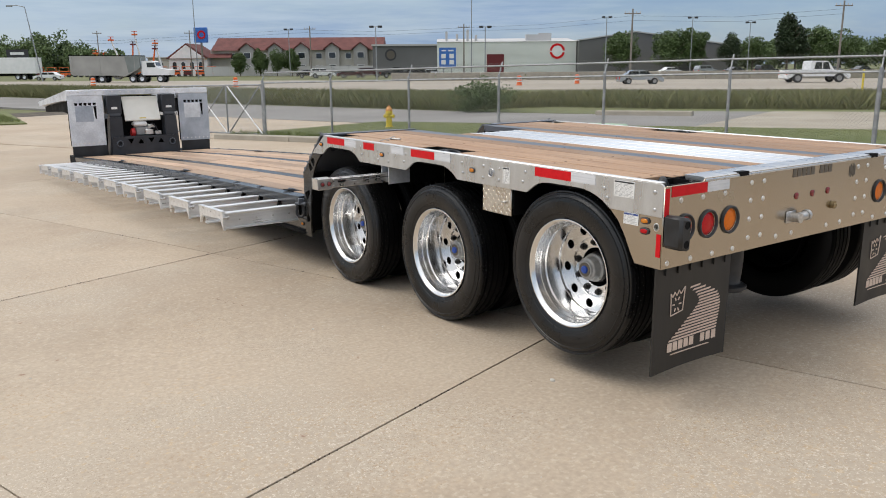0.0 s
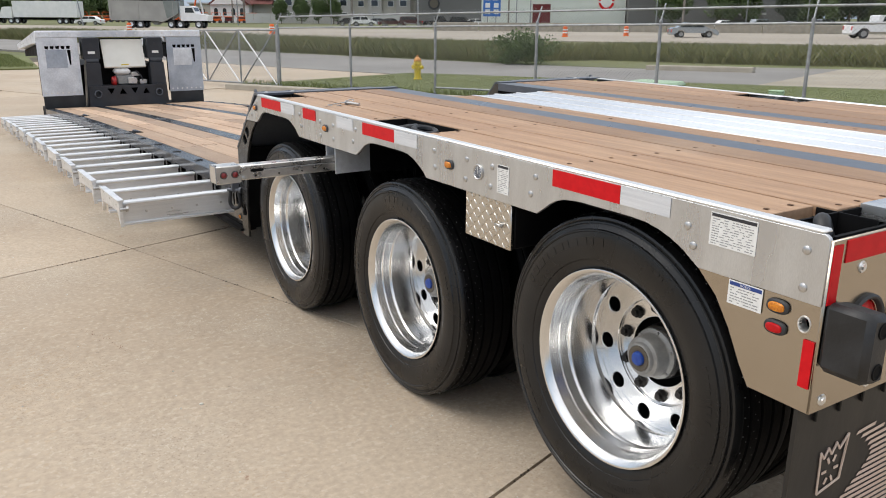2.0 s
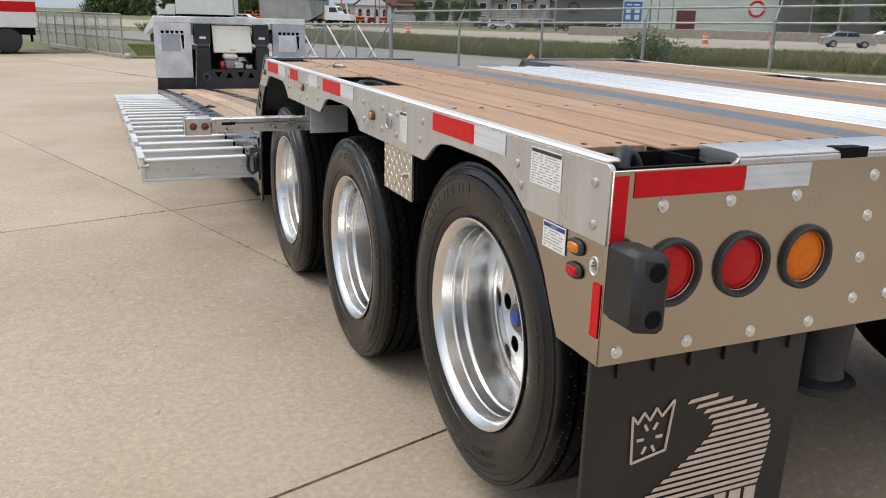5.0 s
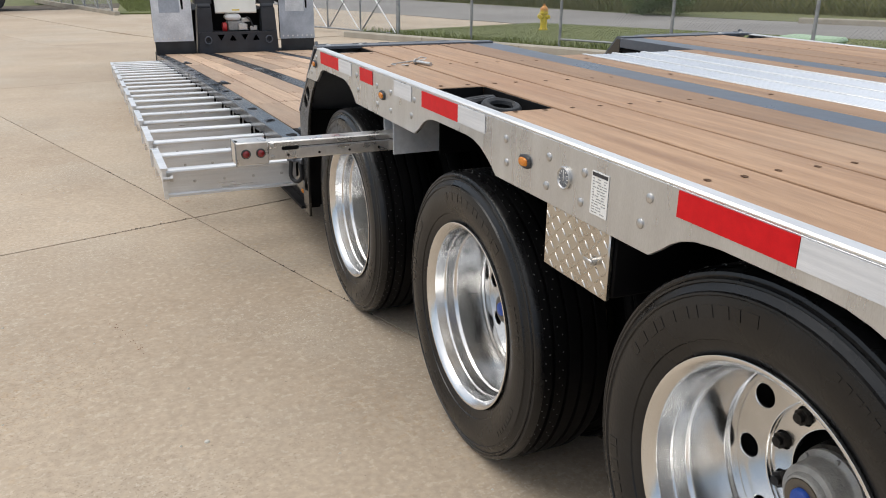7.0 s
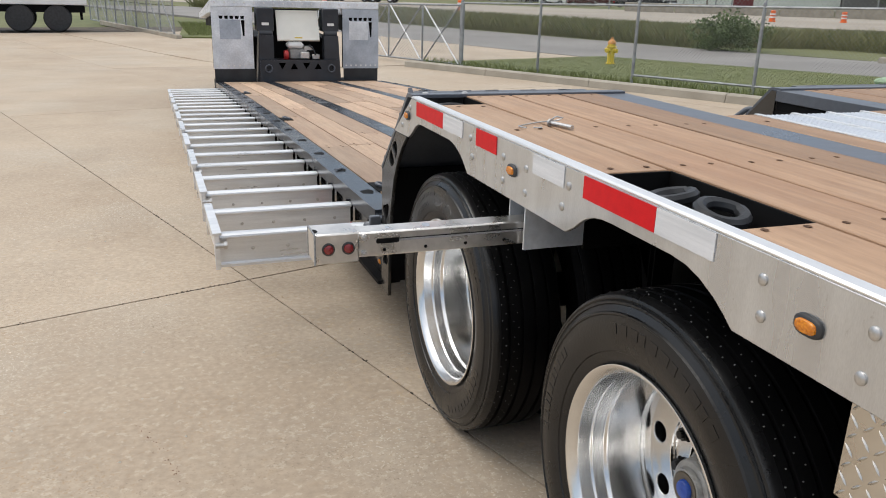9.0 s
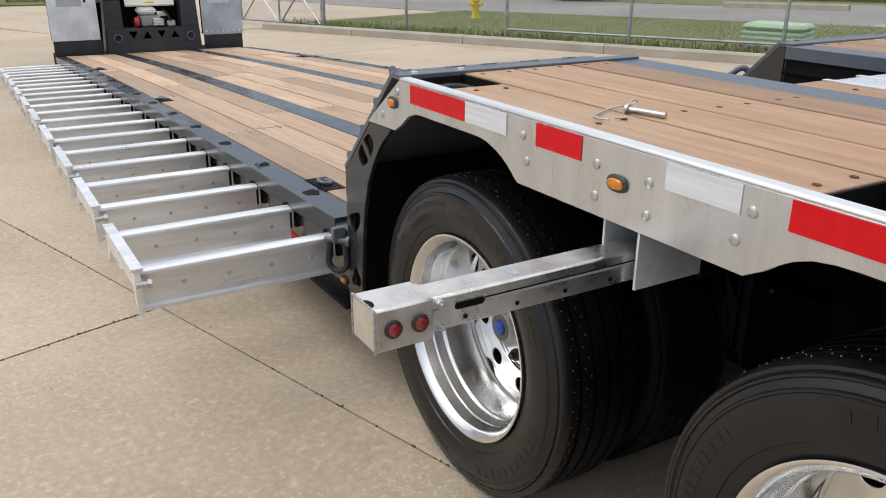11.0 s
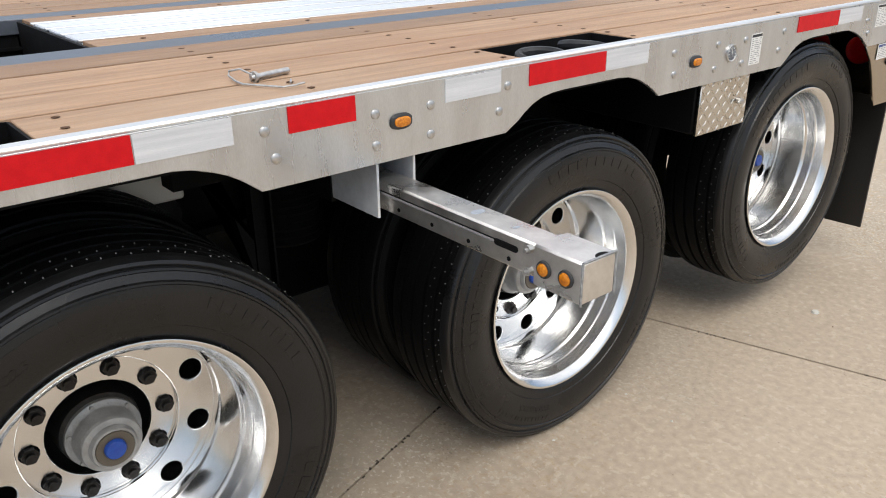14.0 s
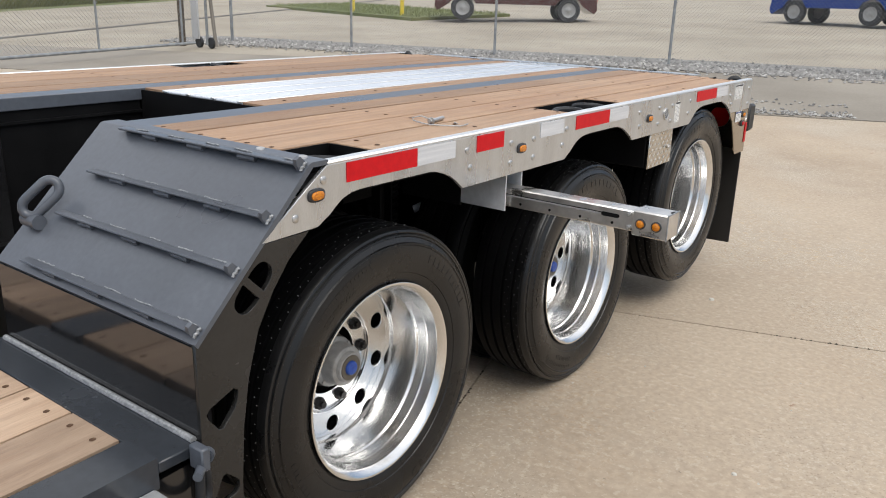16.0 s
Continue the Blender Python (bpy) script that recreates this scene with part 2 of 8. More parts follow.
CONCRETE = mat("concrete_slab", (0.346, 0.272, 0.197), (0.455, 0.372, 0.281), 0.82, 0.0, 0.55, (1, 1, 1), 0.25, 120, 0.14, 40, 0.03, 0.06, detail=11, lo=0.3, hi=0.7, bump_dist=0.002)
def weather(m, stain, layers):
    """Adds wear over a material's colour: each layer is noise scale, stretch, threshold, softness, strength, colour, and the scale of patches that hold it."""
    n, l = m.node_tree.nodes, m.node_tree.links
    b = n["Principled BSDF"]
    col = b.inputs["Base Color"].links[0].from_socket
    tco = n.new("ShaderNodeTexCoord")
    for sc, st, lo, soft, amount, tint, *patch in layers:
        mpg = n.new("ShaderNodeMapping")
        mpg.inputs["Scale"].default_value = st
        l.new(tco.outputs["Object"], mpg.inputs["Vector"])
        nz = n.new("ShaderNodeTexNoise")
        nz.inputs["Scale"].default_value, nz.inputs["Detail"].default_value, nz.inputs["Roughness"].default_value = sc, 6, 0.6
        l.new(mpg.outputs["Vector"], nz.inputs["Vector"])
        mr = n.new("ShaderNodeMapRange")
        mr.inputs["From Min"].default_value, mr.inputs["From Max"].default_value = lo, lo + soft
        mr.inputs["To Max"].default_value = amount
        l.new(nz.outputs["Fac"], mr.inputs["Value"])
        fac = mr.outputs["Result"]
        if patch:
            pz = n.new("ShaderNodeTexNoise")
            pz.inputs["Scale"].default_value, pz.inputs["Detail"].default_value = patch[0], 3
            l.new(tco.outputs["Object"], pz.inputs["Vector"])
            pr = n.new("ShaderNodeMapRange")
            pr.inputs["From Min"].default_value, pr.inputs["From Max"].default_value = 0.46, 0.62
            l.new(pz.outputs["Fac"], pr.inputs["Value"])
            pm = n.new("ShaderNodeMath")
            pm.operation = 'MULTIPLY'
            l.new(fac, pm.inputs[0])
            l.new(pr.outputs["Result"], pm.inputs[1])
            fac = pm.outputs[0]
        mx = n.new("ShaderNodeMix")
        mx.data_type = 'RGBA'
        mx.inputs["B"].default_value = (*(tint or stain), 1)
        l.new(fac, mx.inputs["Factor"])
        l.new(col, mx.inputs["A"])
        col = mx.outputs["Result"]
    l.new(col, b.inputs["Base Color"])
    return m


weather(CONCRETE, (0.15, 0.120, 0.085), ((0.62, (1, 1, 1), 0.48, 0.20, 0.45, (0.385, 0.340, 0.280)), (0.30, (1, 1, 1), 0.48, 0.30, 0.45, (0.48, 0.42, 0.335)), (1.1, (1, 1, 1), 0.57, 0.22, 0.20, None), (0.85, (1, 1, 1), 0.55, 0.16, 0.20, (0.56, 0.47, 0.350)),
                                         (2.3, (1, 1, 1), 0.56, 0.18, 0.14, (0.57, 0.48, 0.36)), (9.0, (1, 1, 1), 0.52, 0.16, 0.12, (0.52, 0.46, 0.375)), (16.0, (1, 1, 1), 0.54, 0.12, 0.08, (0.27, 0.225, 0.17)), (26.0, (1, 1, 1), 0.59, 0.04, 0.42, (0.50, 0.355, 0.195), 0.45), (34.0, (1, 1, 1), 0.57, 0.05, 0.26, (0.62, 0.55, 0.45)), (52.0, (1, 1, 1), 0.59, 0.03, 0.30, (0.26, 0.215, 0.16), 0.9),
                                         (62.0, (1, 1, 1), 0.57, 0.05, 0.55, (0.34, 0.225, 0.125), 0.8), (105.0, (1, 1, 1), 0.58, 0.05, 0.55, (0.18, 0.135, 0.090), 1.3), (80.0, (1, 1, 1), 0.58, 0.05, 0.60, (0.68, 0.62, 0.52), 0.6),
                                         (45.0, (1, 1, 1), 0.70, 0.03, 0.55, (0.10, 0.08, 0.06)), (5.5, (1, 1, 1), 0.700, 0.03, 0.6, (0.20, 0.085, 0.040)), (3.1, (1, 1, 1), 0.70, 0.05, 0.35, (0.40, 0.26, 0.14))))
CONCRETE2 = mat("old_concrete", (0.29, 0.255, 0.20), (0.37, 0.33, 0.265), 0.85, 0.0, 0.4, (1, 1, 1), 0.2, 80, 0.1, 20, detail=8)
DAMP = mat("damp_worn_asphalt", (0.215, 0.190, 0.155), (0.290, 0.260, 0.215), 0.75, 0.0, 0.35, fine=0.1, fine_scale=25, detail=8)
JOINT = mat("joint_filler", (0.045, 0.036, 0.027), (0.120, 0.096, 0.070), 0.9, 0.0, 3)
KERB = mat("kerb_concrete", (0.30, 0.27, 0.22), (0.38, 0.345, 0.285), 0.85, 0.0, 2, bump=0.3, bump_scale=40, fine=0.12)
ASPHALT = mat("grey_road", (0.19, 0.18, 0.17), (0.25, 0.24, 0.225), 0.85, 0.0, 0.25, fine=0.08, fine_scale=15)
HIGHWAY = mat("highway_concrete", (0.30, 0.265, 0.215), (0.36, 0.32, 0.265), 0.85, 0.0, 0.08, fine=0.06, fine_scale=2)
GROUND = mat("rough_grass_ground", (0.100, 0.115, 0.040), (0.165, 0.165, 0.070), 0.9, 0.0, 0.12, fine=0.2, fine_scale=3)
LAWN = mat("lawn_ground", (0.105, 0.128, 0.040), (0.165, 0.175, 0.068), 0.9, 0.0, 0.5, fine=0.18, fine_scale=9, bump=0.4, bump_scale=25)
GRASS = mat("mown_grass", (0.125, 0.158, 0.046), (0.215, 0.232, 0.088), 0.75, 0.0, 0.7, rand=0.22, island=True)
WEED = mat("tall_weed", (0.118, 0.140, 0.052), (0.235, 0.215, 0.105), 0.75, 0.0, 0.16, rand=0.22, island=True)
LEAF = mat("tree_leaf", (0.050, 0.086, 0.024), (0.105, 0.155, 0.046), 0.6, 0.0, 0.4, rand=0.35, island=True)
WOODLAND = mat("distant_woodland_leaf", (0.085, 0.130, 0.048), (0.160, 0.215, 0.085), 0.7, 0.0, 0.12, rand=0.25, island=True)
PINE = mat("conifer_leaf", (0.018, 0.034, 0.013), (0.038, 0.060, 0.020), 0.65, 0.0, 0.5, rand=0.4, island=True)
BARK = mat("bark", (0.06, 0.045, 0.03), (0.12, 0.095, 0.07), 0.9, 0.0, 6, (6, 6, 1), 0.4, 20)
GRAVEL = mat("gravel_stone", (0.17, 0.165, 0.16), (0.42, 0.41, 0.39), 0.8, 0.0, 3, rand=0.45, island=True)
GRAVEL_BED = mat("gravel_bed", (0.16, 0.155, 0.145), (0.30, 0.29, 0.275), 0.9, 0.0, 30, bump=0.6, bump_scale=40, fine=0.25, fine_scale=50)
FENCE = mat("galvanised_fence", (0.24, 0.25, 0.26), (0.36, 0.375, 0.38), 0.5, 0.5, 8)
WHITE = mat("white_paint", (0.72, 0.73, 0.73), (0.80, 0.80, 0.80), 0.35, 0.0, 1.2)
SILVER = mat("silver_car_paint", (0.42, 0.44, 0.46), None, 0.25, 0.6, coat=0.6)
DARKCAR = mat("dark_car_paint", (0.018, 0.020, 0.024), None, 0.22, 0.2, coat=0.6)
BROWNCAR = mat("dark_red_car_paint", (0.075, 0.022, 0.020), None, 0.22, 0.3, coat=0.6)
BLUECAR = mat("blue_car_paint", (0.015, 0.05, 0.26), None, 0.2, 0.3, coat=0.6)
GLASS = mat("dark_glass", (0.02, 0.025, 0.03), None, 0.06, 0.0, spec=0.8)
YELLOW = mat("yellow_paint", (0.62, 0.46, 0.03), (0.72, 0.55, 0.06), 0.4, 0.0, 12, bump=0.1, bump_scale=50)
HYDCAP = mat("orange_cap_paint", (0.60, 0.26, 0.06), None, 0.4)
ORANGE = mat("orange_paint", (0.72, 0.13, 0.02), None, 0.5)
REDROOF = mat("red_brown_shingle", (0.10, 0.030, 0.026), (0.15, 0.050, 0.042), 0.8, 0.0, 0.6, fine=0.1, fine_scale=3)
STUCCO = mat("cream_siding", (0.40, 0.38, 0.33), (0.47, 0.45, 0.40), 0.85, 0.0, 0.5)
GREYWALL = mat("grey_metal_siding", (0.115, 0.115, 0.115), (0.15, 0.15, 0.15), 0.6, 0.0, 0.1, (1, 1, 1))
BAYWALL = mat("grey_bay_siding", (0.29, 0.285, 0.27), (0.36, 0.355, 0.335), 0.75, 0.0, 0.3)
PALEWALL = mat("pale_metal_siding", (0.60, 0.63, 0.59), (0.70, 0.72, 0.68), 0.55, 0.0, 0.08)
ROOFGREY = mat("light_roof", (0.42, 0.42, 0.42), (0.50, 0.50, 0.50), 0.7, 0.0, 0.1)
REDDOOR = mat("dark_red_door", (0.13, 0.012, 0.014), None, 0.5)
BLUESIGN = mat("blue_sign", (0.03, 0.13, 0.46), (0.05, 0.17, 0.52), 0.4, 0.0, 2)
GREENSIGN = mat("green_sign", (0.012, 0.14, 0.08), None, 0.4)
GREENBOX = mat("green_utility_box", (0.33, 0.47, 0.30), (0.39, 0.53, 0.36), 0.5, 0.0, 5)
POLE = mat("weathered_pole", (0.16, 0.14, 0.12), (0.24, 0.22, 0.19), 0.85, 0.0, 2, (6, 6, 0.5))
GREENGREY = mat("grey_green_panel", (0.17, 0.19, 0.18), (0.24, 0.26, 0.25), 0.5, 0.2, 0.6)
GREYTARP = mat("grey_dump_body", (0.30, 0.295, 0.275), (0.38, 0.37, 0.345), 0.5, 0.2, 0.5)
STONE = mat("pebble", (0.55, 0.53, 0.48), None, 0.8)

weather(WOOD, (0.10, 0.06, 0.04), ((1.1, (1.6, 0.5, 1), 0.50, 0.22, 0.35, (0.28, 0.155, 0.085)), (2.0, (9, 0.35, 9), 0.54, 0.14, 0.38, (0.245, 0.130, 0.072)), (3.0, (5, 0.6, 5), 0.60, 0.15, 0.25, None), (1.2, (1, 1, 1), 0.52, 0.2, 0.25, (0.47, 0.37, 0.27)), (5.0, (34, 0.7, 34), 0.645, 0.05, 0.36, (0.14, 0.075, 0.046)), (0.9, (2.5, 0.8, 1), 0.57, 0.10, 0.20, (0.35, 0.180, 0.105))))
weather(WOOD_NEW, (0.13, 0.075, 0.045), ((1.3, (1.6, 0.5, 1), 0.53, 0.2, 0.5, (0.33, 0.18, 0.105)), (2.0, (9, 0.35, 9), 0.56, 0.14, 0.40, (0.30, 0.155, 0.090)), (3.0, (5, 0.6, 5), 0.62, 0.15, 0.30, None), (1.2, (1, 1, 1), 0.52, 0.2, 0.22, (0.50, 0.42, 0.33)), (5.0, (34, 0.7, 34), 0.65, 0.05, 0.45, (0.16, 0.090, 0.055))))
weather(CONCRETE2, (0.16, 0.135, 0.10), ((0.5, (1, 1, 1), 0.5, 0.3, 0.4, (0.45, 0.40, 0.32)), (1.4, (1, 1, 1), 0.57, 0.2, 0.4, None), (30.0, (1, 1, 1), 0.64, 0.06, 0.4, None)))
weather(GREYSTEEL, (0.16, 0.17, 0.18), ((14.0, (1, 1, 1), 0.66, 0.08, 0.25, None), (40.0, (1, 1, 1), 0.70, 0.04, 0.35, (0.02, 0.02, 0.02))))
weather(ALU, (0.30, 0.28, 0.25), ((4.0, (1, 1, 1), 0.58, 0.2, 0.22, None), (60.0, (1, 0.5, 1), 0.68, 0.05, 0.35, (0.28, 0.26, 0.24))))
weather(STAIN, (0.36, 0.31, 0.24), ((3.0, (1, 1, 1), 0.55, 0.2, 0.18, None), (55.0, (1, 1, 1), 0.70, 0.04, 0.3, None)))
weather(TYRE, (0.020, 0.0195, 0.019), ((9.0, (1, 1, 1), 0.58, 0.15, 0.25, None), (34.0, (1, 1, 1), 0.66, 0.06, 0.3, None)))


# ---- mesh tools ----
class Shape:
    """Collects vertices and faces of one mesh."""

    def __init__(self):
        self.v, self.f = [], []

    def add(self, vs, fs):
        o = len(self.v)
        self.v += [tuple(p) for p in vs]
        self.f += [tuple(o + i for i in f) for f in fs]
        return self

    def box(self, x0, x1, y0, y1, z0, z1, b=0.0, m=None):
        if b <= 0:
            vs = [(x, y, z) for x in (x0, x1) for y in (y0, y1) for z in (z0, z1)]
            fs = [(0, 1, 3, 2), (4, 6, 7, 5), (0, 4, 5, 1), (2, 3, 7, 6), (0, 2, 6, 4), (1, 5, 7, 3)]
        else:
            lo, hi = (x0, y0, z0), (x1, y1, z1)
            vs, ix = [], {}
            for sx in (0, 1):
                for sy in (0, 1):
                    for sz in (0, 1):
                        s = (sx, sy, sz)
                        for a in range(3):
                            p = [(hi[k] - b if s[k] else lo[k] + b) for k in range(3)]
                            p[a] = hi[a] if s[a] else lo[a]
                            ix[s + (a,)] = len(vs)
                            vs.append(tuple(p))
            fs = []
            for a in range(3):
                o1, o2 = (a + 1) % 3, (a + 2) % 3
                for sd in (0, 1):
                    q = []
                    for c1, c2 in ((0, 0), (1, 0), (1, 1), (0, 1)):
                        s = [0, 0, 0]
                        s[a], s[o1], s[o2] = sd, c1, c2
                        q.append(ix[tuple(s) + (a,)])
                    fs.append(tuple(q if sd else q[::-1]))
                for c1 in (0, 1):
                    for c2 in (0, 1):
                        s0, s1 = [0, 0, 0], [0, 0, 0]
                        s0[a], s1[a] = 0, 1
                        s0[o1] = s1[o1] = c1
                        s0[o2] = s1[o2] = c2
                        q = [ix[tuple(s0) + (o1,)], ix[tuple(s1) + (o1,)], ix[tuple(s1) + (o2,)], ix[tuple(s0) + (o2,)]]
                        fs.append(tuple(q if c1 != c2 else q[::-1]))
            for sx in (0, 1):
                for sy in (0, 1):
                    for sz in (0, 1):
                        q = [ix[(sx, sy, sz, k)] for k in range(3)]
                        fs.append(tuple(q if (sx + sy + sz) % 2 else q[::-1]))
        if m is not None:
            vs = [m @ Vector(p) for p in vs]
        return self.add(vs, fs)

    def cyl(self, p0, p1, r0, r1=None, n=12, caps=True):
        p0, p1 = Vector(p0), Vector(p1)
        r1 = r0 if r1 is None else r1
        d = (p1 - p0).normalized()
        a = d.orthogonal().normalized()
        c = d.cross(a)
        vs = []
        for k in range(n):
            t = 2 * math.pi * k / n
            e = a * math.cos(t) + c * math.sin(t)
            vs += [p0 + e * r0, p1 + e * r1]
        fs = [(2 * k, 2 * ((k + 1) % n), 2 * ((k + 1) % n) + 1, 2 * k + 1) for k in range(n)]
        if caps:
            fs += [tuple(2 * k for k in range(n))[::-1], tuple(2 * k + 1 for k in range(n))]
        return self.add(vs, fs)

    def tube(self, pts, r, n=8, closed=False):
        pts = [Vector(p) for p in pts]
        k = len(pts)
        rings, up = [], None
        for i, p in enumerate(pts):
            a = pts[(i - 1) % k] if closed or i else p
            b = pts[(i + 1) % k] if closed or i < k - 1 else p
            d = (b - a).normalized()
            up = d.orthogonal().normalized() if up is None else (up - d * up.dot(d)).normalized()
            w = d.cross(up)
            rings.append([p + up * math.cos(2 * math.pi * j / n) * r + w * math.sin(2 * math.pi * j / n) * r for j in range(n)])
        vs = [q for ring in rings for q in ring]
        fs = []
        for i in range(k if closed else k - 1):
            j2 = (i + 1) % k
            fs += [(i * n + j, i * n + (j + 1) % n, j2 * n + (j + 1) % n, j2 * n + j) for j in range(n)]
        if not closed:
            fs += [tuple(range(n))[::-1], tuple((k - 1) * n + j for j in range(n))]
        return self.add(vs, fs)

    def lathe(self, prof, centre=(0, 0, 0), n=48, axis='x', closed=False):
        """prof: (along, radius) pairs turned about an axis through centre."""
        c = Vector(centre)
        vs = []
        for a, r in prof:
            for k in range(n):
                t = 2 * math.pi * k / n
                u, w = r * math.cos(t), r * math.sin(t)
                vs.append(c + (Vector((a, u, w)) if axis == 'x' else Vector((u, a, w)) if axis == 'y' else Vector((u, w, a))))
        fs = []
        m = len(prof)
        for i in range(m if closed else m - 1):
            j = (i + 1) % m
            fs += [(i * n + k, i * n + (k + 1) % n, j * n + (k + 1) % n, j * n + k) for k in range(n)]
        return self.add(vs, fs)

    def prism(self, poly, axis, a, b):
        """poly: outline in the two other axes, in their order; from a to b along axis."""
        def put(p, t):
            return (t, p[0], p[1]) if axis == 'x' else (p[0], t, p[1]) if axis == 'y' else (p[0], p[1], t)
        n = len(poly)
        vs = [put(p, a) for p in poly] + [put(p, b) for p in poly]
        fs = [tuple(range(n)), tuple(range(2 * n - 1, n - 1, -1))] + [(k, k + n, (k + 1) % n + n, (k + 1) % n) for k in range(n)]
        return self.add(vs, fs)

    def quad(self, *pts):
        return self.add(pts, [tuple(range(len(pts)))])

    def mesh(self, name, material=None, smooth=True, angle=38):
        me = bpy.data.meshes.new(name)
        me.from_pydata(self.v, [], self.f)
        if material:
            me.materials.append(material)
        bm = bmesh.new()
        bm.from_mesh(me)
        if len(self.f) < 20000:
            bmesh.ops.recalc_face_normals(bm, faces=bm.faces)
        bm.to_mesh(me)
        bm.free()
        if smooth:
            me.polygons.foreach_set("use_smooth", [True] * len(me.polygons))
            me.set_sharp_from_angle(angle=radians(angle))
        return me


def world_of(ob):
    m = ob.matrix_basis.copy()
    return world_of(ob.parent) @ ob.matrix_parent_inverse @ m if ob.parent else m


def part(name, shape, material, parent, label="", at=None, smooth=True):
    """One mesh object under a thing or a part. shape: a Shape or a mesh; at: its pose in the world."""
    me = shape.mesh(name, material, smooth) if isinstance(shape, Shape) else shape
    ob = new(name, me)
    if parent:
        ob.parent = parent
        ob.matrix_parent_inverse = world_of(parent).inverted()
    if at is not None:
        ob.matrix_basis = at
    return tagged(ob, label) if label else ob


def thing(name, loc, label, category, group="", kind=""):
    ob = new(name)
    ob.matrix_basis = Matrix.Translation(loc)
    ob.empty_display_size = 0.2
    return tagged(ob, label, category, group, kind)


def solid(name, shape, material, label, category, group="", kind="", at=None, smooth=True):
    ob = part(name, shape, material, None, "", at, smooth)
    return tagged(ob, label, category, group, kind)


def cut_plate(name, outline, holes, thick, material, bevel=0.0):
    """A flat plate with holes, in its own x-y plane, thick along z: a filled outline turned into a mesh."""
    cu = bpy.data.curves.new(name, 'CURVE')
    cu.dimensions, cu.fill_mode = '2D', 'BOTH'
    cu.extrude, cu.bevel_depth, cu.bevel_resolution = thick / 2 - bevel, bevel, 1
    for loop in [outline] + list(holes):
        sp = cu.splines.new('POLY')
        sp.points.add(len(loop) - 1)
        for p, q in zip(sp.points, loop):
            p.co = (q[0], q[1], 0, 1)
        sp.use_cyclic_u = True
    ob = bpy.data.objects.new(name, cu)
    scene.collection.objects.link(ob)
    dg = bpy.context.evaluated_depsgraph_get()
    me = bpy.data.meshes.new_from_object(ob.evaluated_get(dg))
    bpy.data.objects.remove(ob)
    bpy.data.curves.remove(cu)
    me.name = name
    me.materials.clear()
    me.materials.append(material)
    return me


def ring(cx, cy, r, n=20, ry=None, start=0.0):
    return [(cx + r * math.cos(start + 2 * math.pi * k / n), cy + (ry or r) * math.sin(start + 2 * math.pi * k / n)) for k in range(n)]


# poses that lay a plate drawn in x-y against the side (x = const), the back (y = const)
def on_side(x):
    return Matrix(((0, 0, 1, x), (1, 0, 0, 0), (0, 1, 0, 0), (0, 0, 0, 1)))


def on_back(y):
    return Matrix(((1, 0, 0, 0), (0, 0, -1, y), (0, 1, 0, 0), (0, 0, 0, 1)))


def terrain(x, y):
    """The height of the ground: nearly level at the trailer, falling ahead of it and rising behind."""
    if y > 6:
        return -0.041 - 0.021 * (min(y, 24) - 6)
    if y < -5:
        return 0.0525 + 0.045 * (-5 - max(y, -75))
    return 0.01 - 0.0085 * y


# ---- the lowboy trailer ----
W = 2.56
trailer = thing("lowboy_trailer", (W / 2, 1.9, 0.0), "low-bed heavy-haul trailer with timber decks, three axles and aluminium side plates", "trailer")


def both(name, make, material, parent, label="", smooth=True):
    """A part on the near side and its mirror image on the far side."""
    obs = []
    for far in (False, True):
        s = make()
        if far:
            s.v = [(W - x, y, z) for x, y, z in s.v]
            s.f = [f[::-1] for f in s.f]
        obs.append(part(name, s, material, parent, label, None, smooth))
    return obs


# side plates: upper aluminium with three wheel arches, lower polished corner
SIDE = [(0.004, 1.128), (0.008, 1.136), (0.016, 1.141), (3.392, 1.141), (3.600, 0.992), (3.425, 0.996), (3.384, 1.019), (3.362, 1.036), (3.341, 1.050), (3.322, 1.057), (3.304, 1.062), (3.275, 1.065), (2.985, 1.065),
        (2.950, 1.060), (2.913, 1.048), (2.885, 1.036), (2.860, 1.021), (2.821, 0.991), (2.193, 0.991), (2.154, 1.013), (2.130, 1.031), (2.107, 1.045), (2.076, 1.057), (2.040, 1.063),
        (2.000, 1.065), (1.790, 1.065), (1.745, 1.061), (1.702, 1.049), (1.660, 1.029), (1.630, 1.010), (1.605, 0.991), (0.955, 0.991), (0.920, 1.014), (0.896, 1.032), (0.868, 1.047), (0.832, 1.058),
        (0.790, 1.063), (0.760, 1.065), (0.560, 1.065), (0.510, 1.062), (0.465, 1.053), (0.425, 1.040), (0.385, 1.022), (0.330, 0.986), (0.004, 0.986)]
CORNER = [(0.002, 0.984), (0.328, 0.984), (0.27, 0.930), (0.225, 0.862), (0.185, 0.785), (0.155, 0.737), (0.002, 0.735)]
sides = []
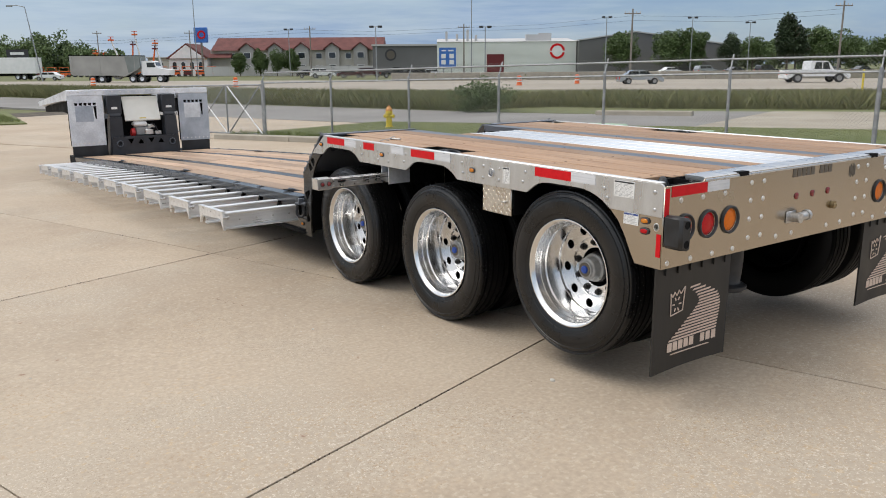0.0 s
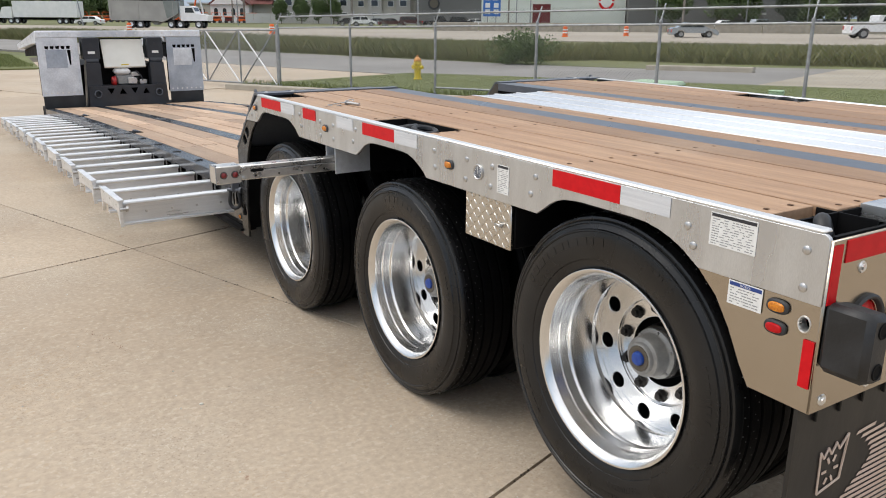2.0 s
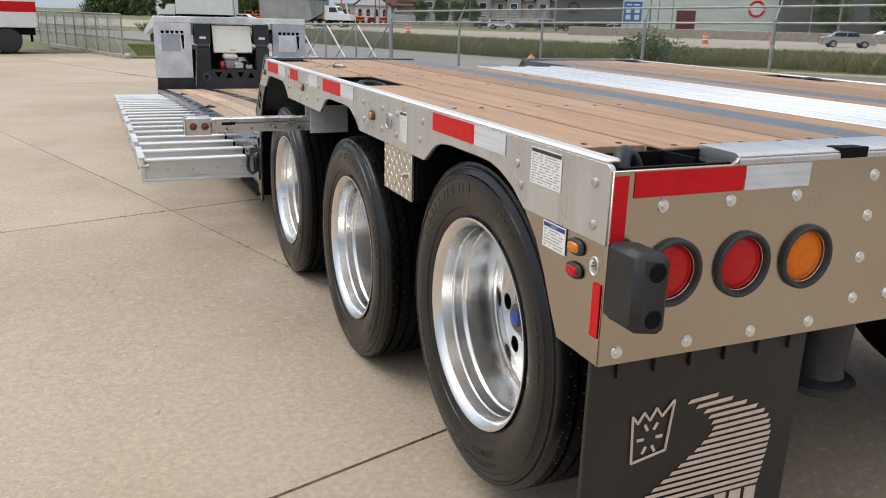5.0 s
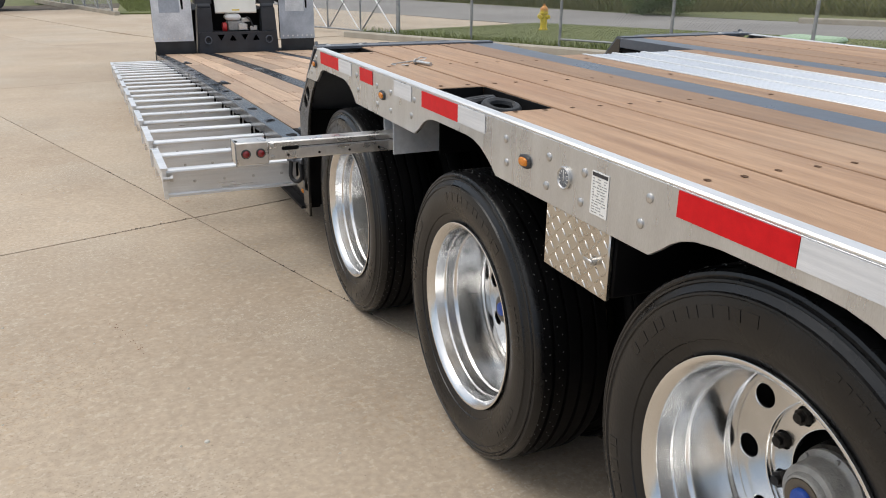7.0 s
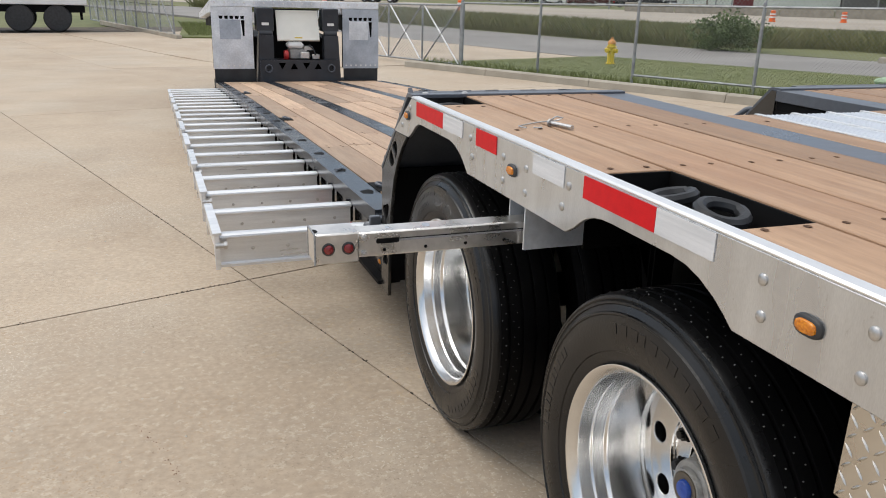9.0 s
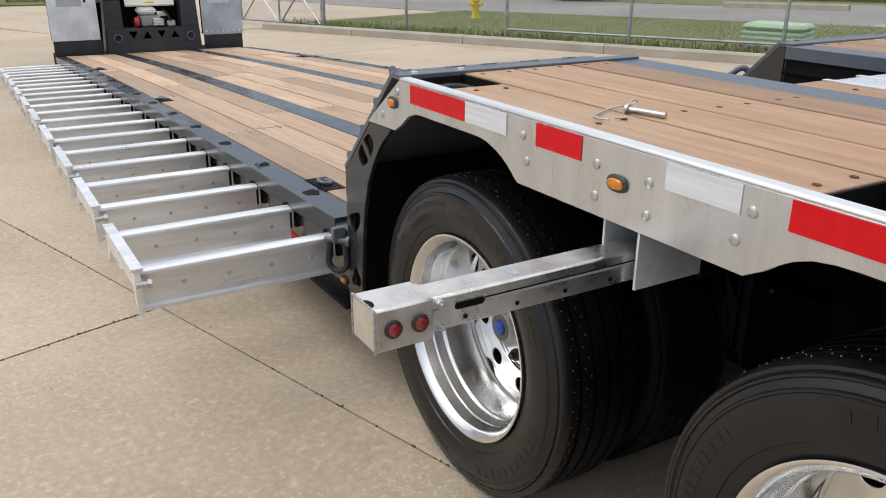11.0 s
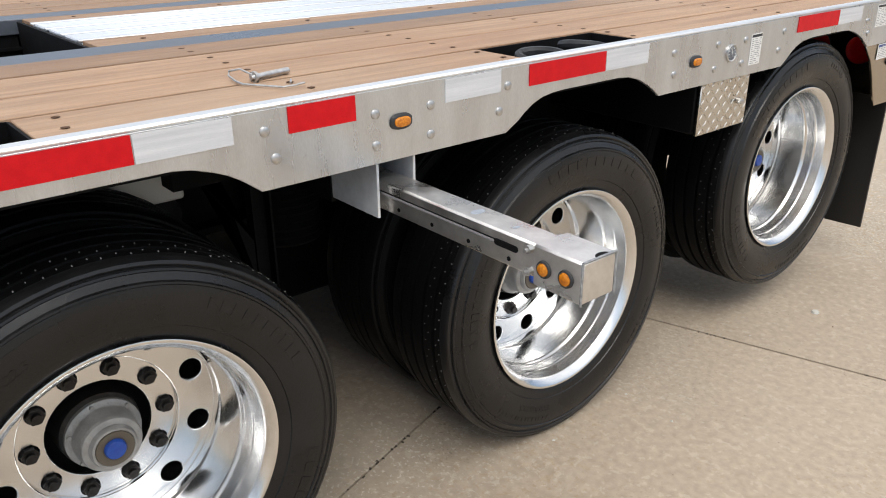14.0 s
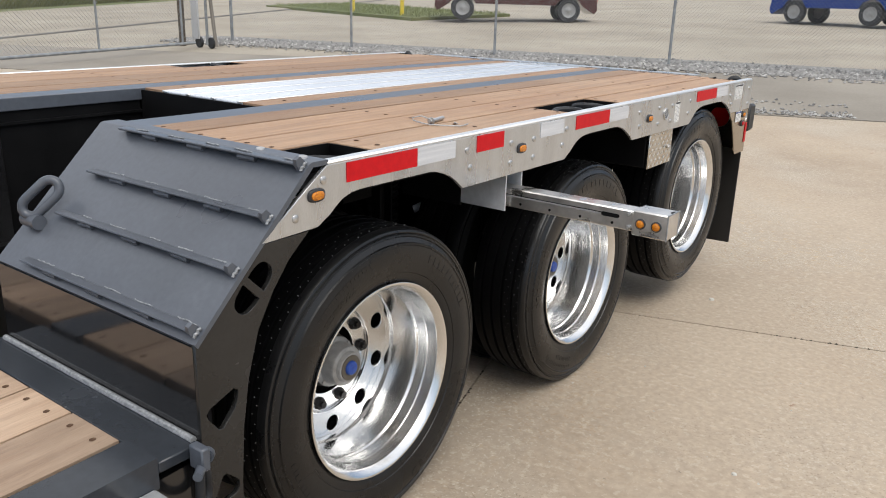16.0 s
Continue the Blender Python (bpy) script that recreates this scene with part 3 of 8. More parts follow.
for far in (0, 1):
    me = cut_plate("side_plate", SIDE, [], 0.012, ALU, 0.0015)
    x = W - 0.006 if far else 0.006
    sp = part("side_plate", me, ALU, trailer, "brushed aluminium side plate with wheel arches", on_side(x))
    sides.append(sp)
    me = cut_plate("rear_corner_plate", CORNER, [ring(0.035, 0.935, 0.014, 14, 0.018)], 0.010, STAIN, 0.0015)
    cpl = part("rear_corner_plate", me, STAIN, trailer, "polished stainless corner plate", on_side(W - 0.007 if far else 0.007))
    d = 1 if far else -1
    xs = W - 0.002 if far else 0.002
    part("hole_ring", Shape().add([(xs + d * h, 0.035 + r * 0.80 * math.cos(t), 0.935 + r * math.sin(t)) for h, r in ((0.0, 0.0205), (0.0022, 0.0195), (0.0026, 0.0172), (0.0, 0.0155), (-0.026, 0.0150)) for t in (2 * math.pi * k / 24 for k in range(24))],
                                  [(j * 24 + k, j * 24 + (k + 1) % 24, (j + 1) * 24 + (k + 1) % 24, (j + 1) * 24 + k) for j in range(4) for k in range(24)]), BOLT_BRIGHT, cpl, "bright lipped hole")
both("deck_edge_trim", lambda: Shape().box(-0.0016, 0.0325, 0.018, 3.392, 1.1415, 1.1515, 0.004), ALU_EDGE, trailer, "pale aluminium edge strip")

# conspicuity tape and decals, 2 mm proud of the near plate
for y0, y1, red in ((3.046, 3.325, 1), (2.868, 3.044, 0), (2.607, 2.757, 1), (2.213, 2.377, 0), (1.848, 2.122, 1), (1.672, 1.846, 0),
                    (0.606, 0.884, 1), (0.430, 0.604, 0)):
    both("red_tape" if red else "white_tape", lambda: Shape().box(-0.0022, -0.0004, y0, y1, 1.0895, 1.1395), RED_TAPE if red else WHITE_TAPE, trailer)
both("red_tape", lambda: Shape().box(-0.0016, 0.0006, 0.004, 0.030, 0.792, 0.903), RED_TAPE, trailer)


def decal(y0, y1, z0, z1, rows, header=0, blue=False, word=""):
    s = Shape().box(-0.0016, -0.0004, y0, y1, z0, z1)
    d = part("decal", s, PAPER, trailer, "white printed decal", None, False)
    p = Shape()
    h = (z1 - z0) / (rows + 1.5 + header)
    rr = random.Random(int(y0 * 1000))
    if word:
        cu = bpy.data.curves.new("lettering", 'FONT')
        cu.body, cu.size, cu.align_x = word, 1.15 * h, 'CENTER'
        tmp = bpy.data.objects.new("lettering", cu)
        scene.collection.objects.link(tmp)
        me = bpy.data.meshes.new_from_object(tmp.evaluated_get(bpy.context.evaluated_depsgraph_get()))
        bpy.data.objects.remove(tmp)
        bpy.data.curves.remove(cu)
        for v in me.vertices:
            v.co = (-0.0026, (y0 + y1) / 2 - v.co.x, z1 - 1.45 * h + v.co.y)
        me.materials.clear()
        me.materials.append(PAPER)
        part("decal_word", me, None, d, "white heading", None, False)
    if header:
        part("decal_header", Shape().box(-0.0022, -0.0016, y0 + 0.003, y1 - 0.003, z1 - 1.7 * h, z1 - 0.4 * h), INK_BLUE if blue else INK, d, "", None, False)
    for k in range(rows):
        zt = z1 - (1.0 + k + header * 1.4) * h
        a = y1 - 0.006
        while a > y0 + 0.012:
            w = rr.uniform(0.003, 0.014)
            p.box(-0.0020, -0.0016, max(a - w, y0 + 0.005), a, zt - 0.34 * h, zt)
            a -= w + rr.choice((0.002, 0.003, 0.012))
    part("printing", p, INK_GREY, d, "", None, False)


decal(1.098, 1.160, 1.018, 1.112, 13, 1)
decal(0.175, 0.305, 1.053, 1.133, 11, 1)
decal(0.142, 0.235, 0.925, 0.983, 6, 1, True, "NOTICE")

# dome-headed bolts of the side plate
DOME = Shape().lathe([(0.0, 0.0105), (-0.0025, 0.0100), (-0.0045, 0.0072), (-0.0053, 0.002), (-0.0054, 0.0)], n=14).mesh("bolt_head", BOLT)
for y, z in ((2.806, 1.102), (2.788, 1.048), (2.560, 1.094), (2.560, 1.029), (2.417, 1.091), (2.417, 1.028), (2.190, 1.100), (2.216, 1.045),
             (1.552, 1.100), (1.545, 1.040), (1.338, 1.100), (1.345, 1.030), (1.190, 1.098), (1.198, 1.030), (0.965, 1.102), (0.986, 1.045),
             (3.405, 1.108), (3.498, 1.030), (0.372, 1.082), (0.350, 1.036), (0.052, 1.100), (0.049, 1.016)):
    part("bolt_head", DOME, BOLT, trailer, "", Matrix.Translation((0, y, z)))
    part("bolt_head", DOME, BOLT, trailer, "", Matrix.Translation((W, y, z)) @ pose(0, 0, 0, 0, 0, 180))


# oval marker lamps
def oval(a, b, n=22):
    return [(math.copysign(abs(math.cos(t)) ** 0.75, math.cos(t)) * a, math.copysign(abs(math.sin(t)) ** 0.75, math.sin(t)) * b)
            for t in (2 * math.pi * k / n for k in range(n))]


def dome_plate(a, b, d, x):
    s = Shape()
    rings = []
    for f, h in ((1, 0), (0.97, 0.55), (0.85, 0.85), (0.55, 1.0)):
        rings.append([(x - d * h, p[0] * f, p[1] * f) for p in oval(a, b)])
    n = len(rings[0])
    vs = [p for r in rings for p in r]
    fs = [(i * n + k, i * n + (k + 1) % n, (i + 1) * n + (k + 1) % n, (i + 1) * n + k) for i in range(3) for k in range(n)]
    fs.append(tuple(3 * n + k for k in range(n)))
    return s.add(vs, fs)


LAMP_BASE = dome_plate(0.0285, 0.0170, 0.008, 0.0).mesh("marker_lamp", RUBBER)
LAMP_AMBER = dome_plate(0.0205, 0.0110, 0.006, -0.0065).mesh("lens", AMBER)
LAMP_RED = dome_plate(0.0205, 0.0110, 0.006, -0.0065).mesh("lens", REDLENS)
for y, z, red in ((3.430, 1.075, 0), (2.497, 1.070, 0), (1.447, 1.065, 0), (0.101, 0.957, 0), (0.101, 0.907, 1)):
    for far in (0, 1):
        m = Matrix.Translation((W if far else 0, y, z)) @ pose(0, 0, 0, 0, 0, 180 if far else 0)
        lamp = part("marker_lamp", LAMP_BASE, RUBBER, trailer, "oval marker lamp in black rubber grommet", m)
        part("lens", LAMP_RED if red else LAMP_AMBER, None, lamp, "red lens" if red else "amber lens", m)

# air gauge in the near plate
gauge = part("air_gauge", Shape().lathe([(0.0, 0.0265), (-0.005, 0.0265), (-0.0068, 0.0240), (-0.0045, 0.0212), (-0.004, 0.0)], (0, 1.266, 1.068), 28), BOLT, trailer,
             "round chrome-rimmed air gauge")
part("dial", Shape().cyl((-0.0041, 1.266, 1.068), (-0.0046, 1.266, 1.068), 0.0208, n=26), DIALGREY, gauge, "grey gauge dial")
gs = Shape().box(-0.0053, -0.0048, 1.2652, 1.2668, 1.062, 1.084)
part("needle", gs, PAPER, gauge, "", None, False)
for k in range(9):
    t = radians(-128 + k * 32)
    part("dial_mark", Shape().box(-0.0052, -0.0048, -0.0010, 0.0010, 0.0145, 0.0190, 0, Matrix.Translation((0, 1.266, 1.068)) @ Matrix.Rotation(t, 4, 'X')), PAPER, gauge, "", None, False)

# tread-plate tool box between the rear and the middle wheels
both("tool_box", lambda: Shape().box(0.034, 0.62, 1.102, 1.372, 0.830, 0.985, 0.004), FRAME, trailer, "black steel tool box")
tb = part("tool_box_door", Shape().box(0.018, 0.031, 1.104, 1.368, 0.826, 0.990, 0.003), TREAD, trailer, "diamond tread plate door")
TREAD_BAR = Shape()
TREAD_BAR.add([(0, -0.0120, 0), (0, -0.005, -0.0024), (0, 0.005, -0.0024), (0, 0.0120, 0), (0, 0.005, 0.0024), (0, -0.005, 0.0024), (-0.0020, -0.006, 0), (-0.0020, 0.006, 0)],
              [(0, 1, 6), (1, 2, 7, 6), (2, 3, 7), (3, 4, 7), (4, 5, 6, 7), (5, 0, 6)])
TREAD_BAR = TREAD_BAR.mesh("tread_bar", TREAD)
for i in range(11):
    for j in range(7):
        a = 45 if (i + j) % 2 else -45
        part("tread_bar", TREAD_BAR, None, tb, "", Matrix.Translation((0.0178, 1.117 + i * 0.0238, 0.838 + j * 0.0233)) @ Matrix.Rotation(radians(a), 4, 'X'))
ts = Shape().cyl((0.018, 1.150, 0.905), (0.006, 1.150, 0.905), 0.009, n=12).box(0.002, 0.008, 1.144, 1.178, 0.900, 0.910, 0.002)
part("latch", ts, BOLT, tb, "bright turn latch")

# ---- rear face ----
LIGHT_X = (0.160, 0.342, 0.520)
holes = [ring(x, 0.918, 0.058, 26) for lx in LIGHT_X for x in (lx, W - lx)]
me = cut_plate("rear_plate", [(0.004, 0.735), (W - 0.004, 0.735), (W - 0.004, 1.130), (W - 0.285, 1.130), (W - 0.298, 1.138), (W - 0.302, 1.146), (0.302, 1.146), (0.298, 1.138), (0.285, 1.130), (0.004, 1.130)],
               holes, 0.010, STAIN, 0.0015)
part("rear_plate", me, STAIN, trailer, "polished stainless rear bumper plate", on_back(0.0))
part("rear_sill", Shape().prism([(-0.0054, 1.1305), (-0.0075, 1.1350), (-0.0065, 1.1420), (0.000, 1.1485), (0.012, 1.1525), (0.118, 1.1535), (0.118, 1.120), (0.020, 1.120)], 'x', 0.300, W - 0.300), ALU, trailer, "rounded aluminium rear sill")
# sill slots drawn as black blocks for the shade inside
for x in (0.620, W - 0.620):
    part("sill_slot", Shape().prism([(x - 0.044, -0.0084), (x + 0.034, -0.0084), (x + 0.020, 0.024), (x - 0.050, 0.028)], 'z', 1.1320, 1.1548), FRAME, trailer)
for x0, x1, red, z0, z1 in ((0.050, 0.318, 1, 1.078, 1.128), (0.320, 0.496, 0, 1.078, 1.128), (0.004, 0.036, 1, 0.990, 1.122)):
    for far in (0, 1):
        a, b = (W - x1, W - x0) if far else (x0, x1)
        part("red_tape" if red else "white_tape", Shape().box(a, b, -0.0072, -0.0054, z0, z1), RED_TAPE if red else WHITE_TAPE, trailer)
GROMMET = Shape().lathe([(0.010, 0.058), (-0.008, 0.0575), (-0.016, 0.062), (-0.018, 0.067), (-0.014, 0.0715), (-0.005, 0.072), (-0.0052, 0.060)], n=40, axis='y').mesh("tail_lamp", RUBBER)
BULB = Shape().lathe([(0.008, 0.0572), (0.001, 0.056), (-0.002, 0.052), (-0.005, 0.035), (-0.006, 0.0)], n=36, axis='y')
BULB_RED, BULB_AMBER = BULB.mesh("lens", REDLENS), BULB.mesh("lens", TAIL_AMBER)
for k, lx in enumerate(LIGHT_X):
    for x in (lx, W - lx):
        m = Matrix.Translation((x, 0, 0.918))
        lamp = part("tail_lamp", GROMMET, RUBBER, trailer, "round tail lamp in black rubber ring", m)
        part("lens", BULB_AMBER if k == 2 else BULB_RED, None, lamp, "amber lens" if k == 2 else "red lens", m)
BUTTON = Shape().lathe([(-0.005, 0.014), (-0.008, 0.0125), (-0.008, 0.005), (-0.007, 0.0)], n=16, axis='y')
BUTTON.cyl((0, -0.0078, 0), (0, -0.0120, 0), 0.0075, 0.0068, 6)
BUTTON = BUTTON.mesh("rear_bolt", BOLT_BRIGHT)
for x, z in ((0.122, 1.058), (0.290, 1.058), (0.468, 1.058), (0.690, 1.090), (0.690, 0.998), (0.690, 0.900), (0.690, 0.802), (0.044, 0.760), (0.220, 0.760),
             (0.392, 0.760), (0.562, 0.760), (0.800, 1.090), (0.800, 0.998), (0.800, 0.900), (0.800, 0.802), (0.95, 0.775), (1.10, 0.775)):
    for xx in (x, W - x):
        part("rear_bolt", BUTTON, BOLT, trailer, "", Matrix.Translation((xx, 0, z)))
for x in (1.12, 1.28, 1.44):
    lamp = part("id_lamp", Shape().lathe([(-0.005, 0.0195), (-0.010, 0.0185), (-0.012, 0.013), (-0.013, 0.0)], (x, 0, 0.978), 18, 'y'), DARKRED, trailer, "small red identification lamp")
# plain bars where the maker's mark stands
bars = Shape()
for k in range(9):
    if k != 5:
        bars.box(1.065 + k * 0.045, 1.100 + k * 0.045, -0.0070, -0.0054, 1.085, 1.130)
part("plate_marking", bars, LOGO_DARK, trailer, "", None, False)
bars = Shape()
for k in range(5):
    bars.box(1.66 + k * 0.014, 1.670 + k * 0.014, -0.0070, -0.0054, 1.045 - 0.01 * (k % 2), 1.100 + 0.012 * (k % 2))
part("plate_marking", bars, LOGO_DARK, trailer, "", None, False)
# air couplings on the rear plate
cp = part("gladhand", Shape().cyl((1.075, -0.006, 0.868), (1.075, -0.07, 0.868), 0.026, n=16).cyl((1.075, -0.045, 0.868), (1.150, -0.05, 0.874), 0.024, n=16)
          .cyl((1.150, -0.05, 0.874), (1.170, -0.05, 0.876), 0.030, n=16), BOLT, trailer, "bright metal air coupling")
part("coupling_flange", Shape().box(1.030, 1.120, -0.012, -0.0056, 0.835, 0.900, 0.004), BOLT, cp)
part("receptacle", Shape().cyl((1.50, -0.006, 0.890), (1.50, -0.024, 0.890), 0.022, n=18).box(1.482, 1.518, -0.030, -0.023, 0.876, 0.900, 0.004), BRASS, trailer, "round brass-coloured cable socket")


# rubber dock bumpers
def bumper():
    s = Shape().box(-0.006, 0.074, -0.1146, -0.006, 0.846, 1.004, 0.014)
    s.v = [(x, y, z - 0.16 * (x + 0.006)) for x, y, z in s.v]
    return s


for ob in both("dock_bumper", bumper, BUMPER, trailer, "moulded black rubber dock bumper"):
    far = ob.name != "dock_bumper"
    for z in (0.872, 0.963):
        x = W - 0.038 if far else 0.038
        # black disc painted for the shade inside the bolt recess
        part("bolt_recess", Shape().lathe([(-0.1152, 0.019), (-0.117, 0.017), (-0.1165, 0.013), (-0.1152, 0.012), (-0.1152, 0.0)], (x, 0, z), 18, 'y'), FRAME, ob)

# mud flaps with a printed road picture and shield, names left as bars
for x0 in (0.004, W - 0.594):
    fs = Shape()
    cols, rows = 12, 8
    vs = []
    for j in range(rows + 1):
        for i in range(cols + 1):
            u, v = i / cols, j / rows
            vs.append((x0 + 0.59 * u, 0.020 + 0.018 * math.sin(3.0 * u) * v * v, 0.748 - 0.565 * v))
    n = len(vs)
    vs += [(x, y + 0.011, z) for x, y, z in vs]
    q = [(j * (cols + 1) + i, j * (cols + 1) + i + 1, (j + 1) * (cols + 1) + i + 1, (j + 1) * (cols + 1) + i) for j in range(rows) for i in range(cols)]
    fl = q + [tuple(n + k for k in f[::-1]) for f in q]
    rim = list(range(cols + 1)) + [r * (cols + 1) + cols for r in range(1, rows + 1)] + [rows * (cols + 1) + i for i in range(cols - 1, -1, -1)] + [r * (cols + 1) for r in range(rows - 1, 0, -1)]
    fl += [(a, rim[(k + 1) % len(rim)], rim[(k + 1) % len(rim)] + n, a + n) for k, a in enumerate(rim)]
    flap = part("mud_flap", fs.add(vs, fl), FLAP, trailer, "black rubber mud flap with tan print")
    for k in range(6):
        part("moulded_rib", Shape().box(x0 + 0.06 + k * 0.094, x0 + 0.070 + k * 0.094, 0.010, 0.020, 0.690, 0.735, 0.002), FLAP, flap)

    def flap_y(x, z):
        u, v = (x - x0) / 0.59, (0.748 - z) / 0.565
        return 0.0195 + 0.018 * math.sin(3.0 * u) * v * v

    pr = Shape()
    edge = ((0.0, 0.262, 0.345), (0.12, 0.310, 0.430), (0.22, 0.335, 0.485), (0.34, 0.345, 0.512), (0.51, 0.298, 0.522), (0.69, 0.238, 0.518), (0.87, 0.172, 0.512), (1.0, 0.122, 0.508))
    for k in range(17):
        t = k / 16
        z = 0.602 - 0.258 * t
        lo = [e for e in edge if e[0] <= t][-1]
        hi = [e for e in edge if e[0] >= t][0]
        f = 0 if hi[0] == lo[0] else (t - lo[0]) / (hi[0] - lo[0])
        a, b = x0 + lo[1] + (hi[1] - lo[1]) * f, x0 + lo[2] + (hi[2] - lo[2]) * f
        pr.quad((a + 0.008, flap_y(a, z) - 0.0015, z), (b + 0.004, flap_y(b, z) - 0.0015, z + 0.006), (b, flap_y(b, z) - 0.0015, z - 0.004), (a, flap_y(a, z) - 0.0015, z - 0.0095))
    part("road_print", pr, LOGO, flap, "tan striped winding road print", None, False)
    pr = Shape()
    sh = [(0.116, 0.590), (0.131, 0.570), (0.146, 0.594), (0.162, 0.573), (0.178, 0.600), (0.194, 0.578), (0.224, 0.612), (0.214, 0.490), (0.124, 0.474)]
    for k, (a, b) in enumerate(sh):
        c, d = sh[(k + 1) % len(sh)]
        p, r = Vector((x0 + a, flap_y(x0 + a, b) - 0.003, b)), Vector((x0 + c, flap_y(x0 + c, d) - 0.003, d))
        pr.cyl(p, r, 0.0030, n=5)
    for k in range(6):
        t = 2 * math.pi * k / 6
        a, b = x0 + 0.168 + 0.025 * math.cos(t), 0.528 + 0.032 * math.sin(t)
        pr.box(-0.009, 0.009, -0.001, 0.001, -0.0035, 0.0035, 0, Matrix.Translation((a, flap_y(a, b) - 0.002, b)) @ Matrix.Rotation(-t, 4, 'Y'))
    part("shield_print", pr, LOGO, flap, "tan crowned shield print", None, False)
    for k in range(9):
        if k != 5:
            a = x0 + 0.118 + k * 0.0445
            part("name_bar", Shape().box(a, a + 0.034, flap_y(a, 0.31) - 0.003, flap_y(a, 0.31) - 0.001, 0.282 + 0.0004 * k, 0.328 + 0.0004 * k), LOGO, flap, "", None, False)
    part("underline", Shape().box(x0 + 0.112, x0 + 0.515, flap_y(x0 + 0.28, 0.26) - 0.0035, flap_y(x0 + 0.28, 0.26) - 0.0015, 0.260, 0.265), LOGO, flap, "", None, False)

# ---- rear deck ----
# board: across, from, to
BOARDS = [(0.034, 0.2015, 0.175, 1.662), (0.034, 0.2015, 2.105, 3.175), (0.2125, 0.3845, 0.122, 3.400), (0.3955, 0.5945, 0.122, 3.400), (0.6055, 0.762, 0.122, 3.400), (0.907, 1.031, 0.122, 2.800)]
SCREW_ROWS = (0.148, 0.895, 1.640, 2.132, 2.658, 3.352)


def plank(x0, x1, y0, y1, z0, z1, material, parent):
    return part("plank", Shape().box(x0, x1, y0, y1, z0, z1, 0.0016), material, parent, "", None, False)


SCREW = Shape().prism([(0.0060 * math.cos(k * 0.5236) * (1 + 0.15 * (k % 3)), 0.0076 * math.sin(k * 0.5236)) for k in range(12)], 'z', 0.0, 0.0007).mesh("screw_hole", KNOT)
rr = random.Random(4)
for far in (0, 1):
    for x0, x1, y0, y1 in BOARDS:
        a, b = (W - x1, W - x0) if far else (x0, x1)
        pk = plank(a, b, y0, y1, 1.112, 1.1480 + rr.uniform(-0.0008, 0.0012), WOOD, trailer)
        for ys in SCREW_ROWS + (3.116, 0.21):
            if y0 + 0.015 < ys < y1 - 0.02 and (x0 < 0.1 or ys not in (3.116, 0.21)):
                for f in ((0.25, 0.75) if x1 - x0 > 0.15 else (0.5,)):
                    part("screw_hole", SCREW, KNOT, pk, "", Matrix.Translation((a + (b - a) * f + rr.uniform(-0.008, 0.008), ys + rr.uniform(-0.006, 0.006), 1.1490)))
# near-black strips low in the gaps between planks
for xs in (0.207, 0.390, 0.600):
    both("joint_strip", lambda: Shape().box(xs - 0.005, xs + 0.005, 0.124, 3.398 if xs > 0.3 else 1.66, 1.110, 1.1200), JOINT_BLACK, trailer)
both("joint_strip", lambda: Shape().box(0.202, 0.212, 2.107, 3.175, 1.110, 1.1200), JOINT_BLACK, trailer)
both("deck_beam_flange", lambda: Shape().box(0.767, 0.902, 0.122, 3.400, 1.100, 1.1475, 0.002), GREYSTEEL, trailer, "dark grey painted steel beam flange")
# ribbed aluminium centre panels
cx0, cx1 = 1.036, W - 1.036
alu = part("centre_panel", Shape().box(cx0, cx1, 0.122, 2.800, 1.104, 1.1440, 0.002), ALU_DECK, trailer, "ribbed extruded aluminium centre deck")
for k in range(25):
    x = cx0 + 0.010 + k * (cx1 - cx0 - 0.020) / 24
    big = k % 8 == 0
    part("rib", Shape().box(x - (0.011 if big else 0.004), x + (0.011 if big else 0.004), 0.124, 2.798 + (0.010 if big else 0.0), 1.1425, 1.1495 if big else 1.1462, 0.0015), ALU_EDGE if big else ALU_DECK, alu)
# black sheets for the shade below the deck, longitudinal beams, pit between the ramps
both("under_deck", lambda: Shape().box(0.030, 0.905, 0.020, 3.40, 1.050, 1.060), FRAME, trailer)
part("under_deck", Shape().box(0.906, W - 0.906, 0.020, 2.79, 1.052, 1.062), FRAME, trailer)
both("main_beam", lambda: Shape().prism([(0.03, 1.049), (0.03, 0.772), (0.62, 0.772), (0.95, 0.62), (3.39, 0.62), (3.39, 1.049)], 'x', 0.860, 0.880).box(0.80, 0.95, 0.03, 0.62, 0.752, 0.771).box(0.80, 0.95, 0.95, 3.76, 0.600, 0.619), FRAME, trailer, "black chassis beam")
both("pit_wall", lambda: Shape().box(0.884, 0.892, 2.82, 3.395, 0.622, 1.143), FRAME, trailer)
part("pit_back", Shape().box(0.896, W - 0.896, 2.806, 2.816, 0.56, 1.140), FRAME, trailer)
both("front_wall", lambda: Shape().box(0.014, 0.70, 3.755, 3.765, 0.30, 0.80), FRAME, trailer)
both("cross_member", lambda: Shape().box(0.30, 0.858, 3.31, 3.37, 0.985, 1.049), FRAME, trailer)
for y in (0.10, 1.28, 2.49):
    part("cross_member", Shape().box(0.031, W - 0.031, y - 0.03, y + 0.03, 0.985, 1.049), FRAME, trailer)
